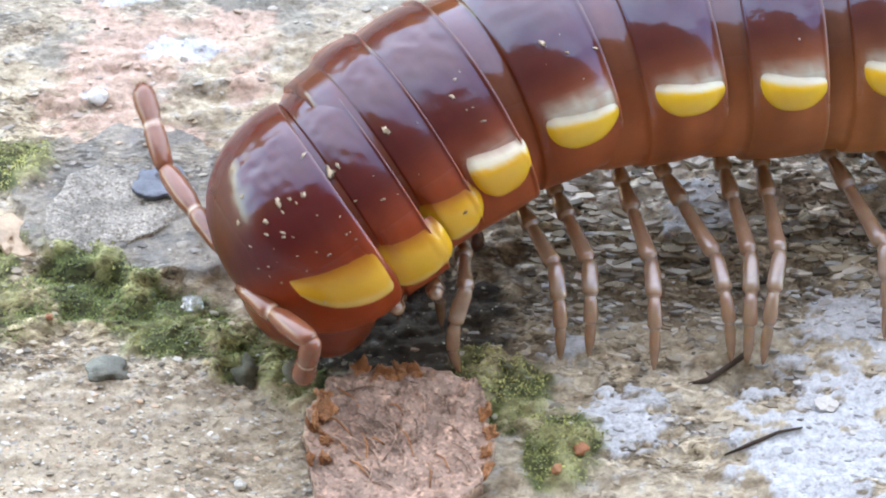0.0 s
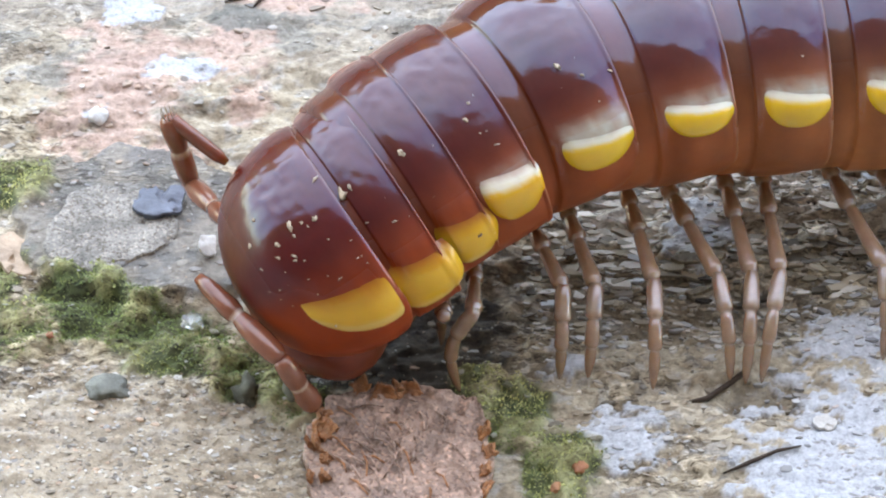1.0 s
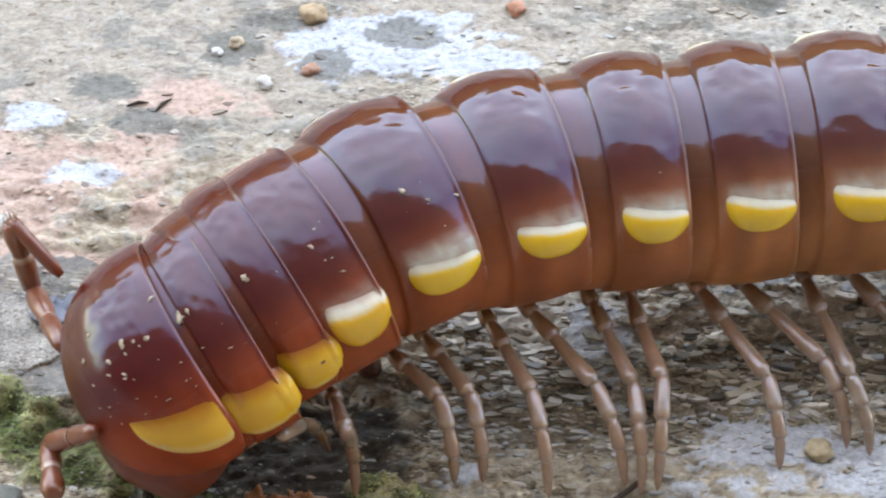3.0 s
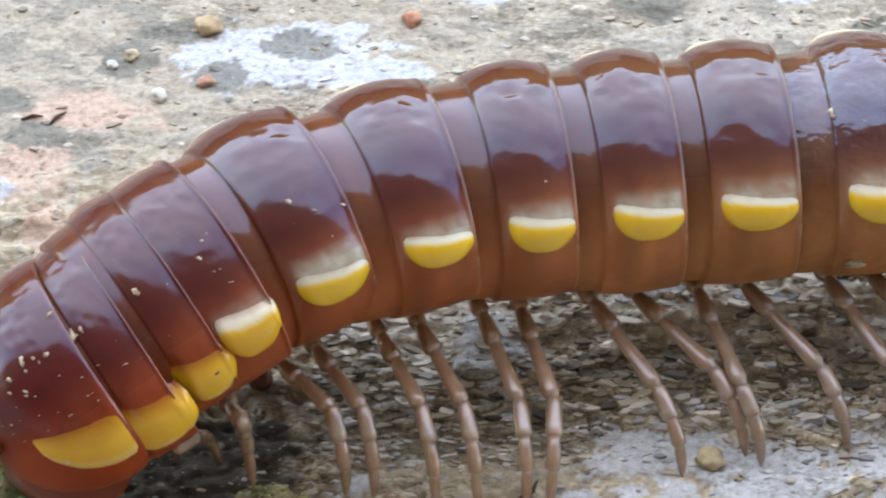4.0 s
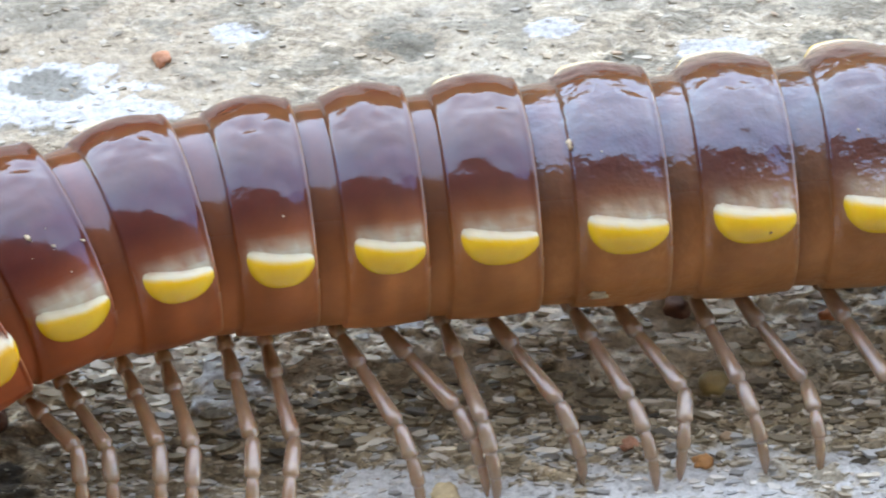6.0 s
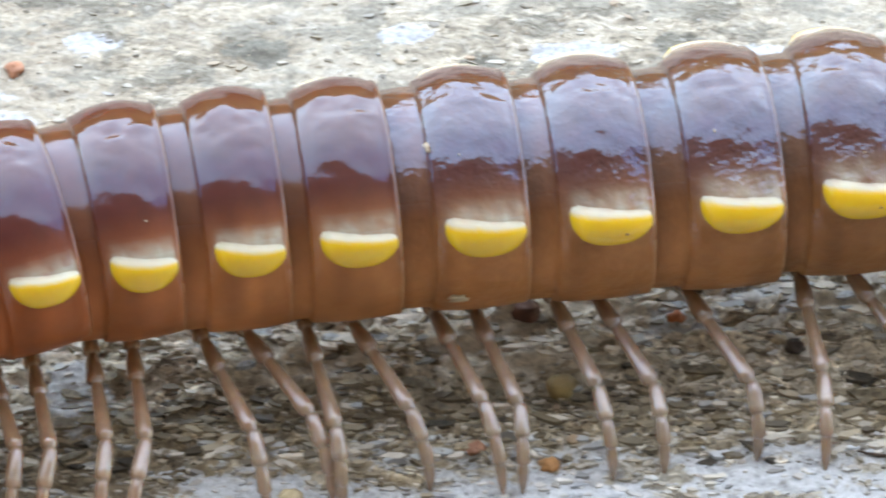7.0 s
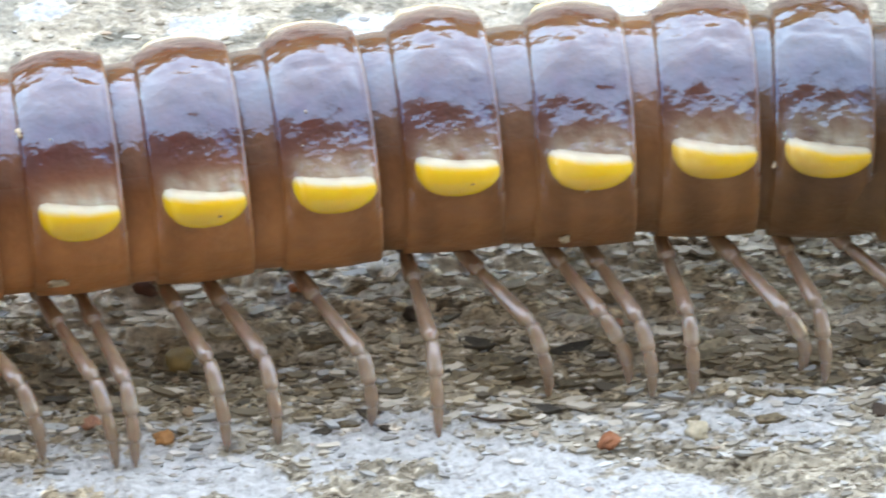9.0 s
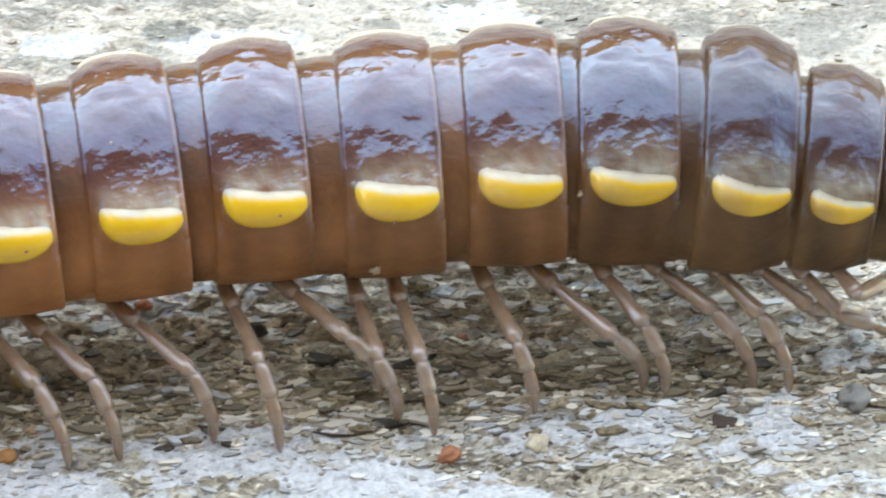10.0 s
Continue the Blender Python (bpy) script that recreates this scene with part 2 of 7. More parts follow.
MOSSY = [(-8.8, -3.5, 1.2, 0.75), (-7.6, -2.8, 1.0, 0.65), (-6.6, -3.3, 1.0, 0.6), (-5.5, -3.8, 0.95, 0.7), (-4.5, -4.3, 0.9, 0.6),
         (-3.6, -4.9, 0.7, 0.5), (0.1, -5.1, 0.6, 0.8), (0.8, -6.2, 0.65, 0.9), (-8.9, -0.1, 0.7, 0.6), (-0.5, -4.3, 0.45, 0.35), (-9.5, -2.4, 0.9, 0.9)]
ISLES = [(-0.35, 7.1, 0.55, 0.3), (-1.86, 6.25, 0.4, 0.3), (-2.8, 7.4, 0.5, 0.3), (14.3, 8.5, 0.5, 0.25), (-3.6, 6.6, 0.5, 0.4), (6.3, 8.4, 0.5, 0.3), (-5.2, 4.5, 0.5, 0.3), (-6.0, 5.4, 0.5, 0.25), (10.5, 8.0, 0.4, 0.2)]
# Dark soil under the head, blackened further to paint the head's shadow.
SOIL_SHADE = [(-1.7, -4.0, 1.3, 0.7), (-1.9, -3.3, 0.9, 0.6), (-1.2, -3.9, 0.9, 0.5), (-2.9, -4.3, 0.6, 0.35), (-0.9, -2.9, 0.8, 0.5)]
SLAB = [(-6.6, -0.9, 1.9, 1.5), (-5.4, -1.6, 1.1, 0.9), (-7.8, -0.6, 1.0, 0.9)]
# Dark stone patches; those along the body paint its shade into the ground.
DARK_AND_SHADE = [(-3.9, -4.7, 0.9, 0.5), (-0.8, -3.1, 1.1, 0.7), (22.5, -0.9, 2.6, 0.8), (18.5, -1.0, 2.0, 0.6), (1.4, -2.4, 1.8, 0.8), (4.2, -2.4, 1.5, 0.5), (-1.2, -4.0, 1.4, 0.8), (6.3, 8.4, 0.8, 0.5), (-0.3, 7.1, 0.55, 0.35),
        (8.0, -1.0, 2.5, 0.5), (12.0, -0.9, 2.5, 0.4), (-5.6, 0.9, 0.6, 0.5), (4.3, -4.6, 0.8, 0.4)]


def relief(x, y):
    """Height of the ground in millimetres, and its pigment."""
    wob = (fbm(x * 1.7, y * 1.7, 40, 4) - 0.5) * 1.1
    fine = (fbm(x * 6, y * 6, 50, 3) - 0.5) * 0.5
    crust = smooth(0.50, 0.54, fbm(x * 0.9, y * 1.7, 33, 5, 0.6)) * smooth(4.0, 6.5, x + fine) * smooth(-1.6, -2.6, y + wob * 0.5)
    torn = (fbm(x * 2.4, y * 4.2, 47, 5, 0.65) - 0.5) * 2.2
    white = np.maximum(smooth(0.0, 0.05, patches(x, y, WHITE, wob + fine + torn) - 0.15), crust * smooth(-0.12, 0.02, torn))
    pale = smooth(0.0, 0.05, patches(x, y, PALE, wob + fine + torn * 0.6))
    pink = smooth(-0.1, 0.5, patches(x, y, PINK, wob + fine + torn * 0.7))
    mossy = smooth(-0.1, 0.4, patches(x, y, MOSSY, wob * 0.8 + fine))
    isle = smooth(0.0, 0.06, patches(x, y, ISLES, wob * 0.8 + fine + torn * 0.5))
    soil_shade = smooth(-0.1, 0.3, patches(x, y, SOIL_SHADE, wob * 0.8 + fine + torn * 0.4))
    slab = smooth(0.0, 0.1, patches(x, y, SLAB, wob * 0.5))
    # dark: stained stone plus painted shade below the body
    dark = smooth(-0.2, 0.6, patches(x, y, DARK_AND_SHADE, wob))
    # flakes: terraces of a noise that is long across the view
    f = fbm(x * 0.9, y * 2.2, 7, 5, 0.6) * 9
    step = np.floor(f) + smooth(0.0, 0.25, f - np.floor(f))
    flake = step / 9
    z = (fbm(x * 0.12, y * 0.12, 3, 3) - 0.5) * 0.7 + (flake - 0.5) * 0.75 + (fbm(x * 2.2, y * 4, 11, 4) - 0.5) * 0.36
    z = z * (1 - 0.85 * slab) + 0.42 * slab + 0.05 * white + 0.05 * pale + mossy * (0.05 + 1.3 * (fbm(x * 2, y * 2, 21, 4) - 0.42))
    z -= 0.15 * dark
    calm = np.maximum(0.65 * smooth(2.5, 4.5, y), 0.5 * np.maximum(white, pale))
    z = z * (1 - calm)
    near = np.exp(-((x - 10) / 22) ** 2 - (y / 14) ** 2)
    z = z * near
    # pigments, with some light and shade around the body painted in
    a = fbm(x * 0.8, y * 1.3, 60, 5)[..., None]
    b = fbm(x * 2.6, y * 5.0, 70, 4, 0.6)[..., None]
    col = np.array((0.50, 0.42, 0.30)) * (1 - a) + np.array((0.62, 0.54, 0.42)) * a
    col = col * (1 - smooth(0.52, 0.66, b)) + np.array((0.34, 0.27, 0.19)) * smooth(0.52, 0.66, b)
    speck = smooth(0.6, 0.68, fbm(x * 5, y * 8, 80, 3))[..., None]
    col = col * (1 - 0.7 * speck) + np.array((0.52, 0.50, 0.46)) * 0.7 * speck
    sand = (smooth(-4.6, -5.6, y) * smooth(-2.5, -4.0, x))[..., None]
    col = col * (1 - 0.6 * sand) + np.array((0.39, 0.315, 0.23)) * 0.7 * sand
    back = smooth(2.0, 5.0, y)[..., None]
    far = smooth(8.0, 0.0, x)[..., None]
    col = col * (1 - 0.6 * back) + (np.array((0.475, 0.455, 0.415)) * (1 - far) + np.array((0.39, 0.355, 0.315)) * far) * 0.6 * back
    blot = smooth(0.545, 0.575, fbm(x * 1.2, y * 1.8, 66, 5, 0.6)) * smooth(1.0, 3.0, y)
    # belt: pale stone, whitened further to paint in light missing by the body
    belt = smooth(-1.2, -0.4, y + wob * 0.4) * (1 - smooth(1.6, 2.8, y)) * smooth(0.33, 0.42, fbm(x * 1.6, y * 3.4, 37, 5, 0.6)) * smooth(0.5, 2.0, x)
    ashy = smooth(9.0, 14.0, x) * smooth(-1.5, -2.6, y)
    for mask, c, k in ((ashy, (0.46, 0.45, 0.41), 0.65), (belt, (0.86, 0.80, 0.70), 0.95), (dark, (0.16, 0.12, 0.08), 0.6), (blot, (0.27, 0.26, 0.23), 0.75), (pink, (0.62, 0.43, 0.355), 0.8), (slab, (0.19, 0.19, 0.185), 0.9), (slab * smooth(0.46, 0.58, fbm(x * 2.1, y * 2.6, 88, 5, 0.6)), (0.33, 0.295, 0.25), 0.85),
                       (white, (0.60, 0.63, 0.67), 0.95), (pale, (0.55, 0.59, 0.65), 0.95), (isle, (0.20, 0.20, 0.18), 0.85), (soil_shade, (0.035, 0.028, 0.02), 0.9)):
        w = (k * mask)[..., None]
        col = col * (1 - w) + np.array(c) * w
    ridge = smooth(0.42, 0.62, fbm(x * 2, y * 2, 21, 4))[..., None]
    stain = smooth(0.4, 0.6, fbm(x * 1.1, y * 1.1, 26, 3))[..., None]
    green = np.array((0.085, 0.12, 0.035)) * (1 - ridge) + (np.array((0.56, 0.49, 0.31)) * stain + np.array((0.36, 0.37, 0.17)) * (1 - stain)) * ridge
    w = (0.92 * mossy)[..., None]
    col = col * (1 - w) + green * w
    broken = 0.25 + 0.75 * smooth(0.38, 0.62, fbm(x * 0.45, y * 0.7, 45, 3))
    broken = broken * (1 - 0.45 * smooth(2.5, 5.0, y)) * (1 - 0.2 * slab) * (1 - 0.75 * np.maximum(white, pale)) * (1 - 0.5 * sand[..., 0]) * (1 - 0.5 * pink)
    under = smooth(-3.2, -2.2, y) * (1 - smooth(1.0, 2.5, y)) * smooth(0.0, 2.0, x)
    broken = np.maximum(broken, 0.9 * under * (1 - 0.6 * white) * (1 - 0.6 * belt))
    col = np.concatenate([0.74 * col, broken[..., None]], -1)
    return z, col, mossy


def axis(lo, hi, step):
    mid = np.arange(lo, hi + step / 2, step)
    far = step * 1.35 ** np.arange(1, 45)
    reach = np.cumsum(far)
    reach = reach[reach < 4000]
    return np.concatenate([(lo - reach)[::-1], mid, hi + reach])


gx, gy = axis(-11.0, 29.0, 0.06), axis(-9.0, 12.0, 0.06)
X, Y = np.meshgrid(gx, gy)
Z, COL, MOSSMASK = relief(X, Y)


def ground_height(x, y):
    return float(relief(np.array([[float(x)]]), np.array([[float(y)]]))[0][0, 0])


def build_ground():
    ny, nx = X.shape
    co = np.stack([X, Y, Z], -1).reshape(-1, 3) * MM
    idx = np.arange(nx * ny).reshape(ny, nx)
    quads = np.stack([idx[:-1, :-1], idx[:-1, 1:], idx[1:, 1:], idx[1:, :-1]], -1).reshape(-1, 4)
    me = bpy.data.meshes.new("ground")
    me.vertices.add(len(co))
    me.vertices.foreach_set("co", co.ravel())
    me.loops.add(quads.size)
    me.loops.foreach_set("vertex_index", quads.ravel())
    me.polygons.add(len(quads))
    me.polygons.foreach_set("loop_start", np.arange(0, quads.size, 4))
    me.update()
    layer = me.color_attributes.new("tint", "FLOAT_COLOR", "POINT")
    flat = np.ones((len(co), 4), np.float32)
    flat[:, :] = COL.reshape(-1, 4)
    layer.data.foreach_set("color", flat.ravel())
    me.polygons.foreach_set("use_smooth", [True] * len(me.polygons))
    me.materials.append(GROUND)
    ob = new("ground", me)
    return tagged(ob, "weathered flaking stone with lichen patches, sand and moss", "ground", kind="structure")


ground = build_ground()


# ---- unseen walls added to block and tint the sky light ----
def block(name, lo, hi, label, material):
    x0, y0, z0 = lo
    x1, y1, z1 = hi
    bm = bmesh.new()
    bmesh.ops.create_cube(bm, size=1, matrix=Matrix.Translation(((x0 + x1) / 2, (y0 + y1) / 2, (z0 + z1) / 2)) @ Matrix.Diagonal((x1 - x0, y1 - y0, z1 - z0, 1)))
    bmesh.ops.bevel(bm, geom=bm.edges[:], offset=0.01, segments=2, affect="EDGES")
    me = bpy.data.meshes.new(name)
    bm.to_mesh(me)
    bm.free()
    me.materials.append(material)
    return tagged(new(name, me), label, "wall", kind="structure")


# Brown darkens the flank's reflection; ochre gives the back a golden rim.
WALL = plain("brown_sky_blocker", (0.11, 0.08, 0.062), 0.9, 0.2, 0.02, 1.0)
OCHRE = plain("ochre_sky_blocker", (0.35, 0.265, 0.14), 0.9, 0.2, 0.02, 1.0)
block("unseen_wall_south", (-3.0, -0.85, -0.02), (3.0, -0.65, 2.15), "unseen brown wall added to block the low southern sky", WALL)
block("unseen_wall_north", (-3.0, 2.2, -0.02), (3.0, 2.4, 0.86), "unseen ochre wall added to bound and tint the sky reflection", OCHRE)

# ---- the millipede ----
RADIUS = [2.12, 2.18, 2.2, 2.2] + [2.2] * 10 + [2.13, 2.14, 2.13, 1.82, 1.36, 0.92]
SAG = [0.0] * 8 + [0.05, 0.1, 0.17, 0.21, 0.24, 0.26, 0.2, 0.11, 0.04, -0.02, -0.03, 0.0]
PITCH = [1.5, 1.1, 1.15, 1.7, 2.25, 2.1, 1.92, 1.92, 2.06, 2.16, 2.2, 2.22, 2.26, 2.26, 2.28, 2.32, 2.15, 1.75, 1.45, 1.5]
WEDGE = [0.0, 0.0, 0.02, 0.05, 0.11, 0.13, 0.09, 0.03] + [0.0] * 12

RING = [(-0.88, 0.83), (-0.72, 0.862), (-0.58, 0.88), (-0.47, 0.887), (-0.425, 0.885), (-0.413, 0.889), (-0.405, 0.905), (-0.395, 0.917), (-0.37, 0.926), (-0.33, 0.942), (-0.28, 0.961), (-0.2, 0.982),
        (-0.1, 0.997), (0.0, 1.002), (0.1, 0.993), (0.18, 0.977), (0.24, 0.960), (0.27, 0.950), (0.285, 0.948), (0.30, 0.950), (0.317, 0.948), (0.33, 0.938), (0.336, 0.922), (0.33, 0.90), (0.30, 0.88), (0.22, 0.86)]
FRONT = [(u, q + (0.955 - q) * 0.62 if u < 0.3 else q + 0.02) for u, q in RING]
COLLUM = [(-1.13, 0.04), (-1.12, 0.2), (-1.07, 0.38), (-0.98, 0.54), (-0.85, 0.68), (-0.7, 0.79), (-0.52, 0.88), (-0.32, 0.945), (-0.12, 0.98), (0.05, 1.0),
          (0.2, 1.0), (0.3, 0.995), (0.37, 0.985), (0.40, 0.975), (0.408, 0.955), (0.39, 0.91), (0.3, 0.87)]
TELSON = [(-0.7, 0.84), (-0.4, 0.88), (-0.3, 0.95), (-0.1, 0.97), (0.1, 0.9), (0.3, 0.76), (0.5, 0.56), (0.65, 0.36), (0.75, 0.2), (0.8, 0.04)]


TAPER = [0.0] * 15 + [0.06, 0.26, 0.36, 0.38, 0.0]


def profile_of(i):
    return COLLUM if i == 0 else TELSON if i == 19 else FRONT if i < 4 or i > 16 else RING


def thinning(i, u):
    return 1 - TAPER[i] * max(u, 0.0)


def sculpture(i, u, phi):
    """Low bosses and slanted wrinkles of the back plates, in millimetres."""
    if i == 19:
        return 0.0
    d = abs(phi)
    plate = float(smooth(-0.37, -0.27, float(u)) * (1 - smooth(0.22, 0.28, float(u)))) if i else float(smooth(-0.9, -0.4, float(u)) * (1 - smooth(0.25, 0.33, float(u))))
    plate *= 1 - float(smooth(0.95, 1.1, float(d)))
    t = i / 19
    a, b, s = u * PITCH[i], d * RADIUS[i], 7.7 * i + (30 if phi < 0 else 0)
    h = (0.001 + 0.007 * t) * noise.noise(Vector((a * 1.3, b * 1.3, s))) + (0.0006 + 0.005 * t * t) * noise.noise(Vector((a * 3.8, b * 3.2, s + 4)))
    wrinkle = max(0.0, 1 - abs(a + 0.35) / 0.75) * smooth(0.3, 0.7, t) * smooth(0.3, 0.5, d) * (1 - smooth(0.78, 0.95, d))
    h += 0.024 * wrinkle * noise.noise(Vector(((a + 0.45 * b) * 5.0, b * 1.5, s + 9)))
    ridge = math.exp(-(d / 0.5) ** 2)
    h += ridge * 0.012 * noise.noise(Vector((a * 6.5, b * 5.5, s + 6)))
    h += ridge * (0.006 + 0.03 * t) * noise.noise(Vector((a * 2.6, b * 2.2, s + 2)))
    lip = math.exp(-((u + 0.383) / 0.02) ** 2) * (1 - float(smooth(1.0, 1.15, float(d)))) if i else 0.0
    return 2.3 * plate * h + 0.03 * t * lip


def radius_at(i, u):
    pr = profile_of(i)
    return RADIUS[i] * thinning(i, u) * float(np.interp(u, [a for a, _ in pr[:-4]], [b for _, b in pr[:-4]]))


TUCK = [0.10, 0.12, 0.15, 0.19, 0.17, 0.11, 0.05] + [0.0] * 7 + [-0.05, -0.09, -0.10, -0.10, -0.08, 0.0]


def section(i, phi):
    """Cross-section: a round back, slight keels on the flanks and a flatter belly."""
    d = abs(phi)
    belly = 0.10 * smooth(2.1, 3.0, float(d)) + 0.05 * smooth(1.35, 2.2, float(d)) + TUCK[i] * smooth(1.6, 2.4, float(d))
    return 1 - float(belly)


def flush(q, u, d):
    """On the flanks and belly the rings run into one another with little step."""
    w = (0.75 if u > -0.42 else 0.6) * float(smooth(1.25, 1.9, float(d)))
    return q + ((0.915 if u < -0.42 else 0.95) - q) * w if u > -0.75 else q


def keel(i, u, phi):
    flare = smooth(0.36, 0.62, i / 19)
    k = math.exp(-((abs(phi) - 1.13) / (0.17 + 0.09 * flare if abs(phi) < 1.13 else 0.17)) ** 2) * (1 + 1.4 * flare) * smooth(-0.40, -0.25, float(u)) * (1 - smooth(0.31, 0.35, float(u)))
    return 0.045 * float(k)


def ring_point(i, u, phi, lift=0.0):
    r = radius_at(i, u) * section(i, phi) * (1 + (keel(i, u, phi) if 0 < i < 19 else 0)) + lift
    y = -r * math.sin(phi)
    x = u * PITCH[i] * (1 + WEDGE[i] * y / RADIUS[i])
    return (x, y, r * math.cos(phi) - SAG[i])


def ring_tint(i, u, phi):
    """Pigment of the cuticle: maroon back and amber flanks near the head, browner to the rear."""
    t = i / 19
    back = np.array((0.105, 0.009, 0.004)) * (1 - t) + np.array((0.11, 0.042, 0.026)) * t
    flank = np.array((0.37, 0.058, 0.012)) * (1 - t) + np.array((0.26, 0.165, 0.075)) * t
    flank = flank + np.array((0.16, 0.085, 0.028)) * math.exp(-((i - 8.5) / 3.2) ** 2)
    pro = np.array((0.14, 0.024, 0.006)) * (1 - t) + np.array((0.20, 0.10, 0.045)) * t
    d = abs(phi)
    streak = 1 + (0.2 + 0.45 * t) * noise.noise(Vector((u * 5.5 + i * 3.1, d * 0.7, i * 1.7)))
    flank, pro = flank * streak, pro * streak
    w = float(smooth(0.60, 1.30, float(d)))
    c = back * (1 - w) + flank * w
    # Faint amber on the ridge paints in the glow of backlit cuticle.
    amber = float(1 - smooth(0.15, 0.5, float(d + 0.12 * noise.noise(Vector((u * 6, d * 3, i * 2.9)))))) * (0.10 + 0.12 * t)
    c = c * (1 - amber) + np.array((0.38, 0.22, 0.06)) * amber
    p = 1 - float(smooth(-0.43, -0.39, float(u)))
    if i:
        pro = pro + (flank - pro) * float(smooth(0.8, 1.5, float(d)))
        c = c * (1 - p) + pro * p
    rim = float(smooth(0.295, 0.312, float(u) - (0.08 if i == 0 else 0)))
    rim *= 0.18 if i < 5 else 0.35
    c = c * (1 - rim) + np.array((0.36, 0.22, 0.13)) * rim
    if 0 < i < 19:
        side = float(smooth(-0.36, -0.26, float(u)) * (1 - smooth(0.26, 0.31, float(u))))
        fade = float(smooth(0.87 - 0.2 * min(1, max(0, i - 7) / 6), 1.05, float(d)) * (1 - smooth(1.10, 1.2, float(d)))) * side
        fade *= 0 if i < 3 else 0.35 if i == 3 else 0.8 - 0.35 * min(1, max(0, i - 7) / 6)
        fade *= 1 + (0.5 + 0.9 * t) * noise.noise(Vector((u * 11, d * 13, i * 3.3))) + 0.6 * t * noise.noise(Vector((u * 27, d * 31, i * 1.3)))
        c = c * (1 - fade) + np.array((0.50, 0.46, 0.37)) * fade
    lip = float(smooth(-0.42, -0.40, float(u)) * (1 - smooth(-0.36, -0.33, float(u))) + smooth(0.27, 0.29, u))
    polish = 1 - float(smooth(0.85 - 0.15 * p + 0.3 * lip, 1.2 - 0.2 * p + 0.3 * lip, float(d)))
    if i == 0:
        polish *= 0.25 + 0.75 * float(smooth(-1.0, -0.55, float(u)))
    polish *= 0.8 if i < 4 else 0.65 if i > 15 else 1.0
    return np.append(c * (0.75 - 0.28 * smooth(14, 16, float(i))), polish)


def denser(pr):
    """The profile with extra stations wherever two lie far apart on the plate."""
    out = [pr[0]]
    for (u0, q0), (u1, q1) in zip(pr, pr[1:]):
        n = max(1, int(abs(u1 - u0) / 0.035)) if u0 > -0.45 else 1
        out += [(u0 + (u1 - u0) * k / n, q0 + (q1 - q0) * k / n) for k in range(1, n + 1)]
    return out


def ring_mesh(i):
    pr = profile_of(i)
    pr = denser(pr)
    sides = 176
    verts, faces, tint = [], [], []
    for k, (u, q) in enumerate(pr):
        if 14 < i < 19 and u < -0.42:
            q *= 0.98 if i == 15 else 0.92
        for s in range(sides):
            phi = -math.pi + 2 * math.pi * s / sides
            r = RADIUS[i] * (flush(q, u, abs(phi)) if 0 < i < 19 and k < len(pr) - 4 else q) * thinning(i, u) * section(i, phi) * (1 + (keel(i, u, phi) if 0 < i < 19 else 0)) + (sculpture(i, u, phi) if k < len(pr) - 5 else 0)
            y = -r * math.sin(phi)
            along_body = u * (1 - 0.4 * smooth(1.42, 2.1, abs(phi))) if i == 0 and u > 0 else u
            verts.append((along_body * PITCH[i] * (1 + WEDGE[i] * y / RADIUS[i]), y, r * math.cos(phi) - SAG[i]))
            tint.append(ring_tint(i, u, phi))
    for k in range(len(pr) - 1):
        for s in range(sides):
            n = (s + 1) % sides
            faces.append((k * sides + s, k * sides + n, (k + 1) * sides + n, (k + 1) * sides + s))
    faces.append(tuple(range(sides - 1, -1, -1)))
    faces.append(tuple(range((len(pr) - 1) * sides, len(pr) * sides)))
    return mesh_of("body_ring", verts, faces, CUTICLE_REAR if i > 8 else CUTICLE, tint)


